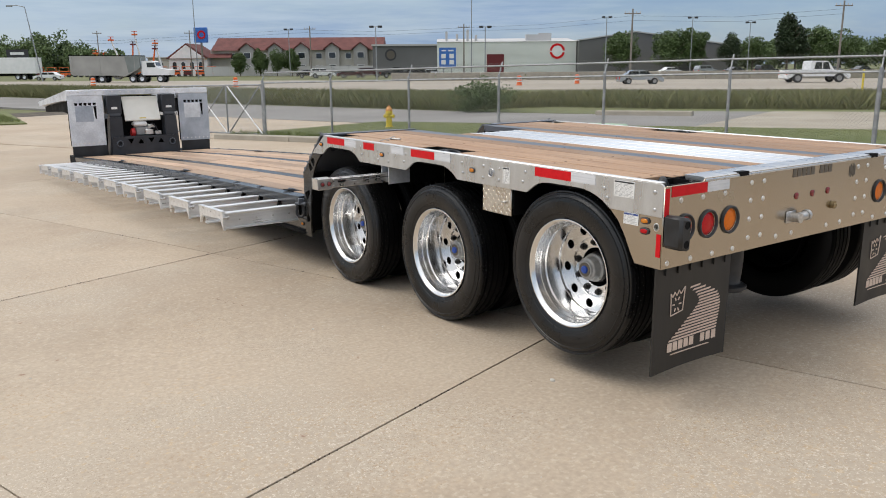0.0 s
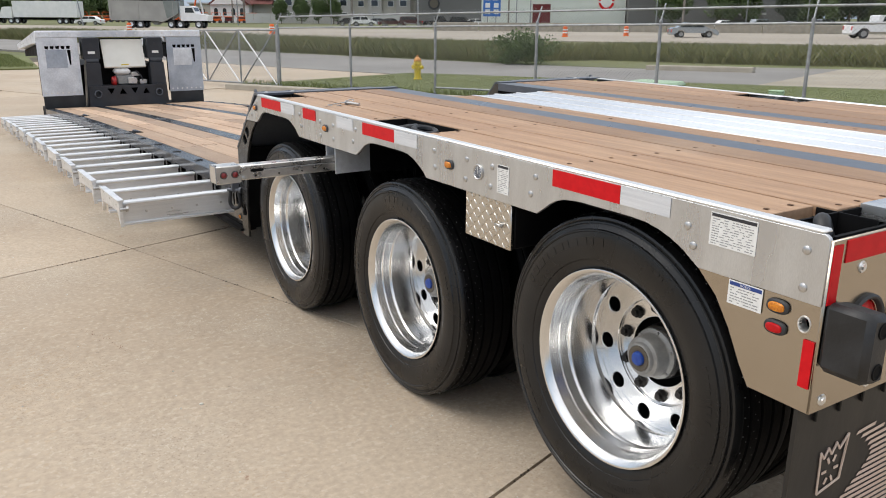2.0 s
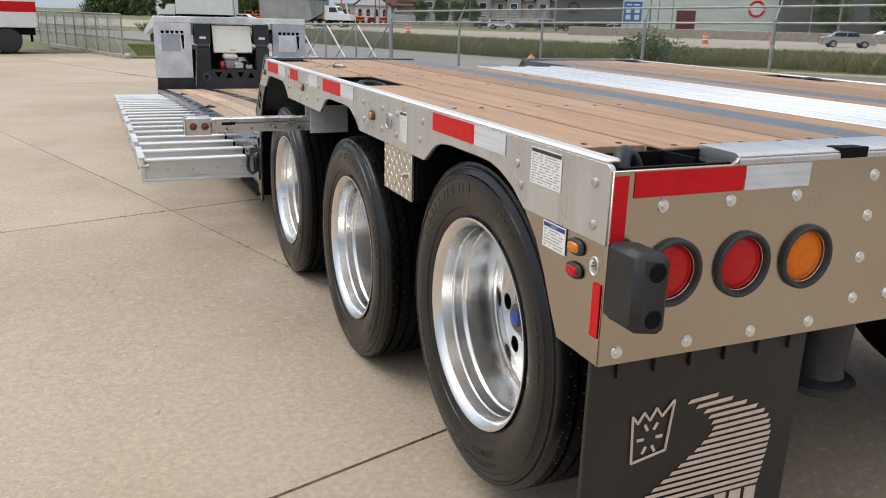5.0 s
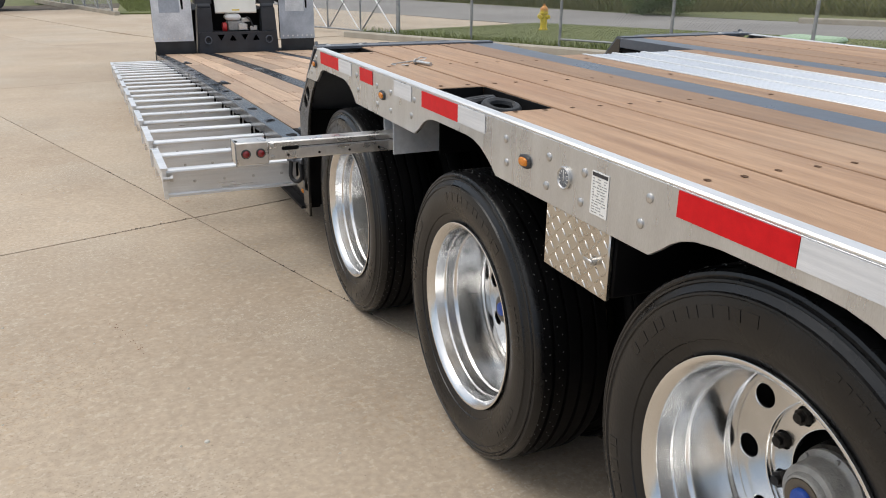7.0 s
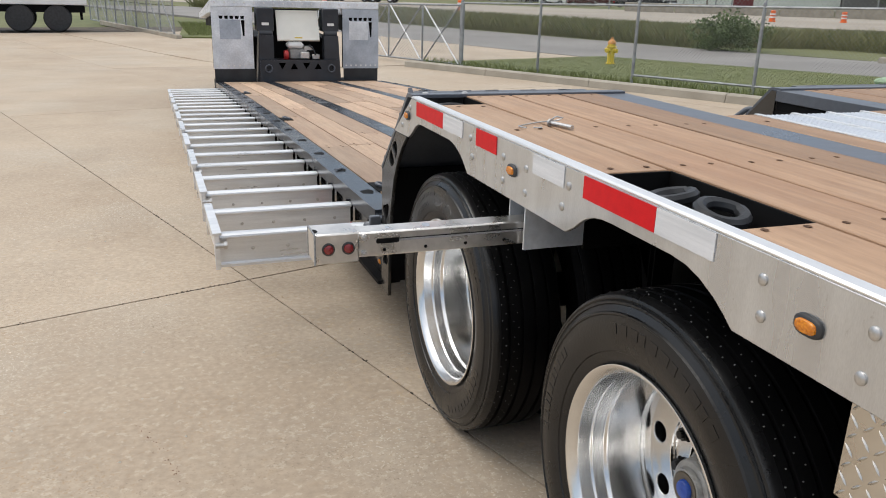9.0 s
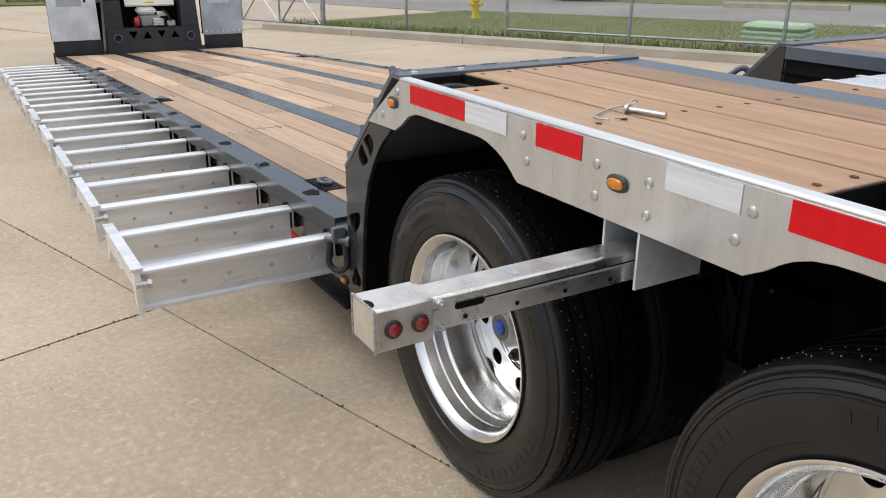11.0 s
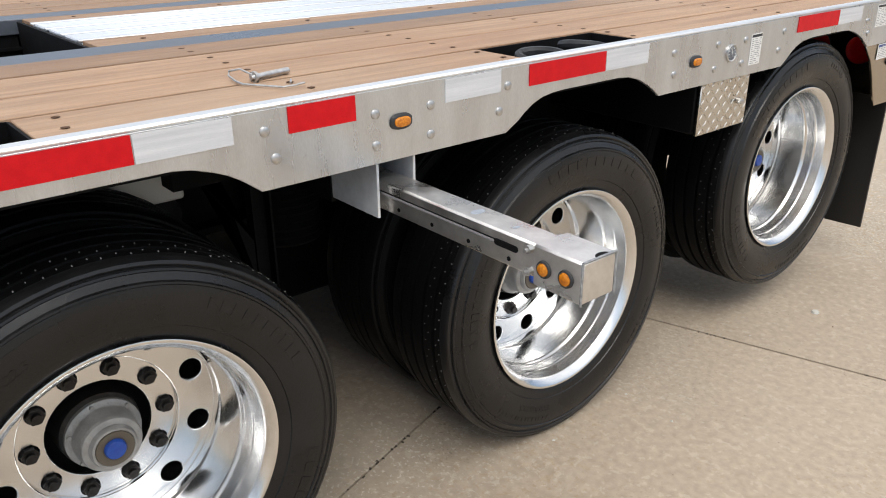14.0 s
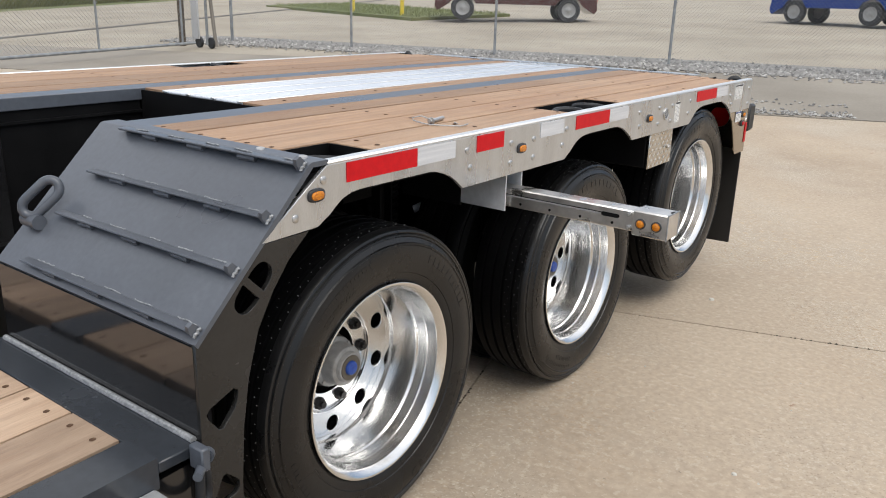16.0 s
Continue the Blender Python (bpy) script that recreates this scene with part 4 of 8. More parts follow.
# tie-down rings in the deck recesses; black lining also stands for deeper shade
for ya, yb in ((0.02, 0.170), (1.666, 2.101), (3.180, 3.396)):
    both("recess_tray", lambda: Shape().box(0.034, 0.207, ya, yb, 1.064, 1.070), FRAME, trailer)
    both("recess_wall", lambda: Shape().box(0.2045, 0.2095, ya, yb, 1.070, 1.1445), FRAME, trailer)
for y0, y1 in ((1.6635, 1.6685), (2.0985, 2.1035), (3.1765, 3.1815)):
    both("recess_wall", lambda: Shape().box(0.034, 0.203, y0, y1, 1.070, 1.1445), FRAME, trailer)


def d_ring(cx, cy, cz, r, t, tilt, turn):
    pts = [(r * math.cos(a), r * 0.85 * math.sin(a) * (1.0 if a < math.pi else 0.75), 0) for a in (2 * math.pi * k / 20 for k in range(20))]
    m = Matrix.Translation((cx, cy, cz)) @ pose(0, 0, 0, tilt, 0, turn)
    return Shape().tube([m @ Vector(p) for p in pts], t, 8, True)


for y, z, tl in ((3.270, 1.118, 6), (1.800, 1.131, 14), (1.960, 1.125, -10)):
    both("tie_down_ring", lambda: d_ring(0.118, y, z, 0.056, 0.0135, tl, 30), RINGIRON, trailer, "dark steel tie-down ring")
both("corner_ring", lambda: Shape().tube([Vector((0.088, 0.068, 1.112)) + Vector((0.80, 0.45, -0.10)) * (0.034 * math.cos(t)) + Vector((-0.15, 0.25, 0.96)) * (0.038 * math.sin(t)) for t in (2 * math.pi * k / 22 for k in range(22))], 0.0185, 12, True), BUMPER, trailer, "stout black lashing ring in the corner pocket")
both("corner_pocket", lambda: Shape().box(0.030, 0.295, 0.010, 0.020, 1.080, 1.134).box(0.200, 0.292, 0.022, 0.112, 1.066, 1.090).box(0.030, 0.320, 0.1135, 0.1205, 1.066, 1.1440), FRAME, trailer)

# ---- sloping approach between the decks ----
TOPY, TOPZ, KNEEY, KNEEZ = 3.444, 1.151, 3.790, 0.810


def slope_pt(x, f, lift=0.0):
    d = Vector((0, KNEEY - TOPY, KNEEZ - TOPZ))
    nrm = Vector((0, -d.z, d.y)).normalized()
    p = Vector((x, TOPY, TOPZ)) + d * f + nrm * lift
    return p


def slope_sheet():
    s = Shape()
    s.prism([(3.386, 1.1540), (3.388, 1.1560), (3.438, 1.1560), (3.447, 1.1530), (3.795, 0.808), (3.788, 0.798), (3.436, 1.1435), (3.386, 1.1435)], 'x', 0.0, 0.892)
    return s


for ob in both("approach_ramp", slope_sheet, GREYSTEEL, trailer, "dark grey steel approach slope with welded cleats"):
    far = ob.name != "approach_ramp"
    for f in (0.042, 0.356, 0.652, 0.972):
        s = Shape()
        a0, a1 = 0.022, 0.752
        e = [slope_pt(0, f - 0.048, 0.0006), slope_pt(0, f - 0.042, 0.0080), slope_pt(0, f - 0.004, 0.0262), slope_pt(0, f + 0.002, 0.0255), slope_pt(0, f + 0.003, 0.0205), slope_pt(0, f - 0.036, 0.0006)]
        s.prism([(p.y, p.z) for p in e], 'x', a0, a1)

        def seat(sh):
            if far:
                sh.v = [(W - x, y, z) for x, y, z in sh.v]
                sh.f = [q[::-1] for q in sh.f]
            return sh

        c = part("cleat", seat(s), GREYSTEEL, ob)
        rw = random.Random(int(f * 100))
        for k in range(5):
            xa = a0 + 0.02 + k * 0.145 + rw.uniform(-0.02, 0.02)
            part("weld_bead", seat(Shape().tube([slope_pt(xa + 0.014 * q, f - (0.050 if f > 0.1 else 0.030) + rw.uniform(-0.003, 0.003), 0.0022 if f > 0.1 else 0.016) for q in range(rw.randint(4, 7))], 0.0020, 6)), WELD, c)
        for k in range(3):
            xb = a0 + 0.15 + k * 0.205
            part("weld_bead", seat(Shape().tube([slope_pt(xb + 0.016 * q, f - 0.003 + rw.uniform(-0.003, 0.003), 0.0085) for q in range(5)], 0.0085, 7)), GREYSTEEL, c)
        part("cleat_end", seat(Shape().prism([(p.y, p.z) for p in (slope_pt(0, f - 0.045, 0.001), slope_pt(0, f - 0.040, 0.030), slope_pt(0, f - 0.012, 0.034), slope_pt(0, f + 0.006, 0.024), slope_pt(0, f + 0.010, 0.001))], 'x', a0 - 0.010, a0 + 0.003)), GREYSTEEL, c)
        part("weld_bead", seat(Shape().tube([slope_pt(a0 - 0.011, f - 0.04 + 0.012 * q, 0.006 + 0.004 * (q % 2)) for q in range(5)], 0.0045, 6)), WELD, c)
    for x in (0.060, 0.215):
        xx = W - x if far else x
        part("plate_bolt", Shape().lathe([(1.1560, 0.013), (1.1595, 0.012), (1.162, 0.006), (1.1622, 0.0)], (xx, 3.412, 0), 14, 'z'), BOLT, ob)
# heavy lashing link at the inner edge of each slope
for far in (0, 1):
    s = Shape()
    lu, lw = Vector((-0.40, -0.58, 0.66)).normalized(), Vector((0.52, 0.30, 0.58)).normalized()
    c = slope_pt(0.812, 0.610, 0.050)
    pts = []
    for k in range(28):
        t = 2 * math.pi * k / 28
        pts.append(c + lw * 0.026 * math.cos(t) + lu * (0.031 * math.sin(t) + (0.030 if math.sin(t) > 0 else -0.030)))
    s.tube(pts, 0.013, 10, True)
    s.cyl(slope_pt(0.79, 0.735, 0.021), slope_pt(0.862, 0.735, 0.021), 0.021, n=14)
    if far:
        s.v = [(W - x, y, z) for x, y, z in s.v]
        s.f = [q[::-1] for q in s.f]
    part("lashing_link", s, GREYSTEEL, trailer, "heavy grey steel lashing link")
# glossy wall below the slope, threshold plate
both("step_wall", lambda: Shape().box(0.012, 0.892, 3.782, 3.794, 0.545, 0.799), BLACK, trailer, "glossy black painted wall under the slope")
both("step_return", lambda: Shape().prism([(3.40, 1.142), (3.432, 1.142), (3.785, 0.797), (3.785, 0.56), (3.40, 0.56)], 'x', 0.894, 0.902), BLACK, trailer)
both("threshold_plate", lambda: Shape().box(0.004, 0.910, 3.797, 3.904, 0.545, 0.572, 0.003), DARKRAIL, trailer, "dark blue-black steel threshold plate")
both("weld_bead", lambda: Shape().cyl((0.02, 3.803, 0.575), (0.89, 3.803, 0.575), 0.009, n=8), WELD, trailer)
# lightened side plate in front of the first wheel
LITE = [(3.456, 0.990), (3.598, 0.988), (3.792, 0.806), (3.794, 0.265), (3.690, 0.262), (3.688, 0.420), (3.676, 0.560), (3.655, 0.680), (3.620, 0.790), (3.572, 0.870), (3.520, 0.935)]


def half_slot(sign):
    """Half of an oval hole, on one side of the bar that splits it."""
    u, w = Vector((0.71, -0.70)), Vector((0.70, 0.71))
    return [tuple(Vector((3.628, 0.893)) + u * sign * (0.009 + 0.058 * max(0.0, math.sin(t)) ** 0.7) + w * 0.033 * math.copysign(abs(math.cos(t)) ** 0.8, math.cos(t))) for t in (math.pi * k / 12 for k in range(13))]


LHOLES = [half_slot(1), half_slot(-1),
          [(3.733 + a * 1.12, 0.632 + b * 1.2) for a, b in ((-0.042, 0.020), (-0.040, 0.026), (-0.030, 0.031), (0.030, 0.010), (0.040, -0.001), (0.036, -0.012), (0.012, -0.042), (0.0, -0.044), (-0.030, -0.014), (-0.038, 0.0))],
          [(3.735 + a, 0.420 + b) for a, b in ((-0.004, 0.041), (0.008, 0.040), (0.038, -0.020), (0.036, -0.036), (-0.026, -0.026), (-0.038, -0.012), (-0.038, 0.008))]]
for far in (0, 1):
    me = cut_plate("bogie_side_plate", LITE, LHOLES, 0.014, SIDESTEEL, 0.001)
    part("bogie_side_plate", me, SIDESTEEL, trailer, "dark steel side plate with lightening holes", on_side(W - 0.009 if far else 0.009))

# ---- width marker bar drawn out from the side ----
YB0, YB1 = 2.455, 2.540
YM = (YB0 + YB1) / 2
bar = part("marker_bar", Shape().box(-0.430, 0.30, YB0 + 0.010, YB1 - 0.010, 0.874, 0.938, 0.004), BARMETAL, trailer, "galvanised pull-out width marker bar")
part("bar_head", Shape().box(-0.540, -0.428, YB0, YB1, 0.866, 0.944, 0.004), BARMETAL, bar)
# thin black plate painted for the shaded opening in the head
part("head_opening", Shape().prism([(-0.5392, 2.470)] + [(-0.5392 + 0.013 * math.sin(k * math.pi / 8), 2.4875 - 0.0175 * math.cos(k * math.pi / 8)) for k in range(1, 8)] + [(-0.5392, 2.505)], 'z', 0.9438, 0.9446), FRAME, bar, "", None, False)
for x, r in ((-0.24, 0.017), (-0.345, 0.008)):
    part("worn_spot", Shape().prism([(x + 0.6 * r * math.cos(k * math.pi / 9), YM + r * math.sin(k * math.pi / 9)) for k in range(18)], 'z', 0.9381, 0.9386), GALV_GREY, bar, "dull worn spot", None, False)
for ya, za, yb, zb in ((YB0, 0.944, YB1, 0.944), (YB0, 0.866, YB0, 0.944), (YB1, 0.866, YB1, 0.944)):
    n = 16
    bead = Shape().tube([(-0.5395, ya + (yb - ya) * k / n, za + (zb - za) * k / n) for k in range(n + 1)], 0.0024, 6)
    part("weld_bead", bead, WELD, bar)
for side in (0, 1):
    d = -1 if not side else 1
    y = YB0 + 0.0096 if not side else YB1 - 0.0096
    part("bar_slot", Shape().box(-0.335, 0.28, y - 0.0008, y + 0.0008, 0.911, 0.918), INK_GREY, bar, "shallow groove")
    # black line painted for the shade under the groove's upper edge
    part("slot_edge", Shape().box(-0.335, 0.28, y - 0.0011, y + 0.0011, 0.9165, 0.9185), FRAME, bar)
    # slot mouth and pin holes are black plates for the shade inside
    part("slot_mouth", Shape().prism([(-0.352 + (0.024 if -1.6 < t < 1.6 else -0.024) + 0.0065 * math.cos(t), 0.9135 + 0.0065 * math.sin(t)) for t in (-math.pi / 2 + 2 * math.pi * k / 16 for k in range(16))], 'y', y - 0.0014, y + 0.0014), FRAME, bar, "oblong slot mouth", None, False)
    for k in range(6):
        part("pin_hole", Shape().cyl((-0.36 + k * 0.11, y - 0.001, 0.890), (-0.36 + k * 0.11, y + 0.001, 0.890), 0.0045, n=10), FRAME, bar)
    yh = YB0 if not side else YB1
    for x in (-0.456, -0.506):
        part("bar_lamp", Shape().lathe([(0, 0.0165), (d * 0.004, 0.0158), (d * 0.005, 0.0128)], (x, yh, 0.905), 18, 'y'), RUBBER, bar)
        part("lens", Shape().lathe([(d * 0.002, 0.0128), (d * 0.006, 0.0115), (d * 0.0085, 0.006), (d * 0.009, 0)], (x, yh, 0.905), 18, 'y'), DARKRED if not side else AMBER, bar, "small red lens" if not side else "small amber lens")
    yb = YB0 + 0.010 if not side else YB1 - 0.010
    for z in (0.886, 0.928):
        part("bar_bolt", Shape().cyl((-0.415, yb, z), (-0.415, yb + d * 0.011, z), 0.008, n=6).cyl((-0.415, yb, z), (-0.415, yb + d * 0.018, z), 0.004, n=8), BOLT, bar)
for y in (YB0 - 0.006, YB1 + 0.006):
    part("bar_bracket", Shape().box(0.020, 0.20, y - 0.003, y + 0.003, 0.862, 0.990), GALV, trailer, "thin steel bracket plate")
    part("bracket_web", Shape().box(0.202, 0.46, y - 0.006, y + 0.006, 0.85, 1.049), FRAME, trailer)

part("valve_box", Shape().box(0.66, 0.72, 2.72, 2.90, 0.775, 0.925, 0.006), CREAM, trailer, "pale cream valve box")
hanger = part("hanger_bracket", Shape().box(0.515, 0.585, 2.546, 2.552, 0.50, 1.046).box(0.547, 0.553, 2.553, 2.590, 0.515, 1.046).box(0.53, 0.57, 2.591, 2.596, 0.53, 1.046), FRAME, trailer, "black steel suspension hanger post")
part("brace", Shape().prism([(2.715, 0.845), (2.672, 0.845), (2.598, 0.535), (2.598, 0.66)], 'x', 0.535, 0.575), FRAME, hanger, "black diagonal brace")
part("brace_head", Shape().box(0.52, 0.59, 2.655, 2.80, 0.846, 1.046), FRAME, hanger)
# added black boxes hide lit ground, so the space between axles stays dark
for ya, yb in ((1.10, 2.32), (2.74, 3.55)):
    part("axle_subframe", Shape().box(0.98, 1.58, ya, yb, 0.20, 0.60, 0.02), FRAME, trailer, "black box added to darken the space under the trailer")
part("rear_air_spring", Shape().lathe([(0.42, 0.0), (0.42, 0.078), (0.435, 0.100), (0.452, 0.102), (0.462, 0.088), (0.467, 0.070), (0.480, 0.064), (0.54, 0.070), (0.62, 0.074), (0.78, 0.070), (0.78, 0.0)], (0.93, 0.25, 0), 26, 'z'), RUBBER, trailer, "black rubber air spring on a ringed foot")
bellows = Shape().lathe([(0.0, 0.0)] + [(0.02 + 0.012 * k, 0.105 + 0.012 * (k % 2)) for k in range(24)] + [(0.32, 0.0)], (0.78, 2.37, 0.52), 24, 'z')
part("air_spring", bellows, FRAME, trailer, "black rubber suspension air spring")
part("torn_tag", Shape().add([(0.648, 2.26, 0.715), (0.650, 2.20, 0.722), (0.650, 2.215, 0.685), (0.646, 2.245, 0.683), (0.652, 2.26, 0.715), (0.654, 2.20, 0.722), (0.654, 2.215, 0.685), (0.650, 2.245, 0.683)],
                             [(0, 1, 2, 3), (7, 6, 5, 4), (0, 4, 5, 1), (1, 5, 6, 2), (2, 6, 7, 3), (3, 7, 4, 0)]), PAPER, trailer, "torn white paper tag", None, False)

# ---- wheels ----
def crisp(prof, edge=0.0022):
    """Adds a turn close to each end of a long band, so that the band keeps one slope when shaded."""
    out = [prof[0]]
    for (a, r), (b, q) in zip(prof, prof[1:]):
        ln = math.hypot(b - a, q - r)
        if ln > 0.012:
            f = edge / ln
            out += [(a + (b - a) * f, r + (q - r) * f), (b - (b - a) * f, q - (q - r) * f)]
        out.append((b, q))
    return out


RIM = crisp([(0.345, 0.2520), (0.282, 0.2520), (0.275, 0.2525), (0.268, 0.2540), (0.262, 0.2546), (0.246, 0.2550), (0.242, 0.2562), (0.238, 0.2584), (0.233, 0.2592), (0.136, 0.2606), (0.131, 0.2618), (0.127, 0.2652), (0.123, 0.2664),
             (0.096, 0.2690), (0.093, 0.2698), (0.091, 0.2710), (0.088, 0.2716), (0.056, 0.2766), (0.050, 0.2808), (0.042, 0.2880), (0.0360, 0.2945), (0.0342, 0.2985), (0.0355, 0.3015), (0.041, 0.3015), (0.048, 0.2985), (0.052, 0.2880)])
RIM = [(a + 0.006 * min(1.0, max(0.0, (0.24 - a) / 0.10)), r) for a, r in RIM]
RIM_MESH = Shape().lathe(RIM, n=112).mesh("wheel", CHROME, True, 50)
TY = [(0.066, 0.286), (0.054, 0.3000), (0.0475, 0.312), (0.0445, 0.324), (0.0435, 0.331), (0.0405, 0.3325), (0.036, 0.352), (0.034, 0.372), (0.0345, 0.398), (0.0375, 0.4135), (0.0345, 0.4160), (0.0352, 0.4200), (0.0400, 0.4225),
      (0.0470, 0.4360), (0.0445, 0.4385), (0.0455, 0.4430), (0.0505, 0.4450), (0.0480, 0.4500), (0.0500, 0.4560), (0.058, 0.4605), (0.074, 0.4630)]
for gx in (0.102, 0.147, 0.192, 0.237):
    TY += [(gx - 0.006, 0.464), (gx - 0.005, 0.452), (gx + 0.005, 0.452), (gx + 0.006, 0.464)]
TY += [(0.265, 0.4625), (0.279, 0.458), (0.288, 0.445), (0.301, 0.423), (0.305, 0.398), (0.305, 0.372), (0.300, 0.345), (0.290, 0.320), (0.276, 0.298)]
TY = [(a - 0.002 - (0.004 * math.sin(math.pi * (r - 0.305) / 0.150) if a < 0.06 and 0.305 < r < 0.455 else 0.0), r) for a, r in TY]
SIDEWALL = [p for p in TY[:18]]
TYRE_MESH = Shape().lathe(TY, n=80).mesh("tyre", TYRE, True, 30)
# tread faces take the shade-darkened rubber
TYRE_MESH.materials.append(TYRE_SHADED)
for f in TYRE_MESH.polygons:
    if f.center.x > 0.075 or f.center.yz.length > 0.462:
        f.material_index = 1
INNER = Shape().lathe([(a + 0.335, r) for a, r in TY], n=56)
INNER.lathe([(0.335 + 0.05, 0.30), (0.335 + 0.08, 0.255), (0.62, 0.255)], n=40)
# inner tyre all in shade-darkened rubber
INNER_MESH = INNER.mesh("inner_tyre", TYRE_SHADED, True, 30)
DISC_MESH = cut_plate("wheel_disc", ring(0, 0, 0.2525, 80), [ring(0.2195 * math.cos(t), 0.2195 * math.sin(t), 0.0285, 26)[::-1] for t in (2 * math.pi * k / 10 for k in range(10))] + [ring(0, 0, 0.1720, 56)[::-1]], 0.014, CHROME, 0.0025)
FACE_MESH = cut_plate("mounting_face", ring(0, 0, 0.1735, 64), [ring(0.143 * math.cos(t), 0.143 * math.sin(t), 0.0215, 16)[::-1] for t in (2 * math.pi * (k + 0.5) / 10 for k in range(10))] + [ring(0, 0, 0.113, 44)[::-1]], 0.012, CHROME, 0.002)
# inner part of the hub, its shade put into a darker steel
HUB_BODY_MESH = Shape().lathe([(0.362, 0.090), (0.300, 0.088), (0.272, 0.0855), (0.262, 0.076)], n=40).mesh("hub_body", NUT_SHADED)
HUB = Shape().lathe(crisp([(0.266, 0.070), (0.263, 0.0790), (0.259, 0.0805), (0.251, 0.0800), (0.249, 0.0760), (0.246, 0.0700), (0.242, 0.0675), (0.204, 0.0640), (0.199, 0.0615), (0.197, 0.0560), (0.196, 0.0500), (0.189, 0.0485), (0.184, 0.0455), (0.183, 0.0415), (0.186, 0.0395), (0.186, 0.0)]), n=44)
for k in range(6):
    t = 2 * math.pi * k / 6
    HUB.cyl((0.252, 0.0735 * math.cos(t), 0.0735 * math.sin(t)), (0.2435, 0.0735 * math.cos(t), 0.0735 * math.sin(t)), 0.0052, n=6)
HUB_MESH = HUB.mesh("hub", HUBGREY)
CAP_MESH = Shape().lathe([(0.188, 0.0225), (0.178, 0.0225), (0.174, 0.0195), (0.1725, 0.010), (0.172, 0.0)], n=20).mesh("hub_cap", BLUECAP)
SEAL_MESH = Shape().lathe([(0.1865, 0.0405), (0.1815, 0.0395), (0.181, 0.0340), (0.184, 0.0228)], n=26).mesh("seal_ring", LOGO_DARK)
NUT_MESH = Shape().lathe([(0.308, 0.0225), (0.289, 0.0225), (0.284, 0.019)], n=14).cyl((0.304, 0, 0), (0.266, 0, 0), 0.0195, 0.0185, 6).cyl((0.268, 0, 0), (0.256, 0, 0), 0.011, n=10).mesh("lug_nut", NUT_SHADED)
# flat black disc closes the wheel back, standing in for shade there
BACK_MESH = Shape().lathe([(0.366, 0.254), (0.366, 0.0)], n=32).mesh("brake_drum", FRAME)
VALVE_MESH = Shape().cyl((0.345, 0.198, 0.0), (0.292, 0.204, 0.0), 0.0050, n=8).cyl((0.294, 0.204, 0.0), (0.274, 0.206, 0.0), 0.0055, n=8).mesh("valve_stem", BOLT)


def side_x(r):
    """How far out the sidewall stands at a radius."""
    for (a, p), (b, q) in zip(SIDEWALL, SIDEWALL[1:]):
        if p <= r <= q and q > p:
            return a + (b - a) * (r - p) / (q - p)
    return SIDEWALL[-1][0]


def arc_bars(r0, r1, a0, a1, count):
    """Raised moulded bars on the sidewall, where the lettering stands."""
    s = Shape()
    for k in range(count):
        t0 = a0 + (a1 - a0) * k / count
        t1 = t0 + (a1 - a0) / count * (0.55 + 0.25 * ((k * 7) % 3) / 2)
        q = [(side_x(r) - 0.0006, r * math.cos(t), r * math.sin(t)) for r, t in ((r0, t0), (r1, t0), (r1, t1), (r0, t1))]
        s.add([(x - 0.0005, y, z) for x, y, z in q] + [(0.030, y, z) for _, y, z in q], [(0, 1, 2, 3), (0, 4, 5, 1), (1, 5, 6, 2), (2, 6, 7, 3), (3, 7, 4, 0)])
    return s


MARK_MESHES = [arc_bars(r0, r1, radians(a0), radians(a1), c).mesh("sidewall_marking", TYRE, False) for a0, a1, c, r0, r1 in
               ((100, 142, 10, 0.372, 0.397), (176, 236, 11, 0.374, 0.398), (27, 62, 15, 0.386, 0.399), (305, 330, 8, 0.384, 0.398), (258, 276, 6, 0.386, 0.398))]


def arc_text(text, size, r, t0, material):
    """Raised lettering that runs clockwise round the sidewall, as seen from outside."""
    cu = bpy.data.curves.new("lettering", 'FONT')
    cu.body, cu.size, cu.extrude = text, size, 0.0012
    ob = bpy.data.objects.new("lettering", cu)
    scene.collection.objects.link(ob)
    me = bpy.data.meshes.new_from_object(ob.evaluated_get(bpy.context.evaluated_depsgraph_get()))
    bpy.data.objects.remove(ob)
    bpy.data.curves.remove(cu)
    for v in me.vertices:
        t, rr = t0 + v.co.x / r, r + v.co.y
        v.co = (side_x(rr) - 0.0002 - v.co.z * 0.5, rr * math.cos(t), rr * math.sin(t))
    me.materials.clear()
    me.materials.append(material)
    return me


SIZE_MESH = arc_text("255/70R22.5", 0.027, 0.352, radians(27), TYRE)
NIB = Shape()
rn = random.Random(8)
for row, x in enumerate((0.076, 0.088, 0.116, 0.129)):
    for k in range(58):
        t = 2 * math.pi * (k + 0.5 * (row % 2)) / 58 + rn.uniform(-0.008, 0.008)
        c = Vector((x + rn.uniform(-0.002, 0.002), 0.4630 * math.cos(t), 0.4630 * math.sin(t)))
        NIB.cyl(c, c + Vector((0, math.cos(t), math.sin(t))) * 0.0025, 0.0019, 0.0012, 4)
NIB_MESH = NIB.mesh("tread_nibs", mat("pale_rubber_nib", (0.15, 0.15, 0.148), None, 0.5), False)


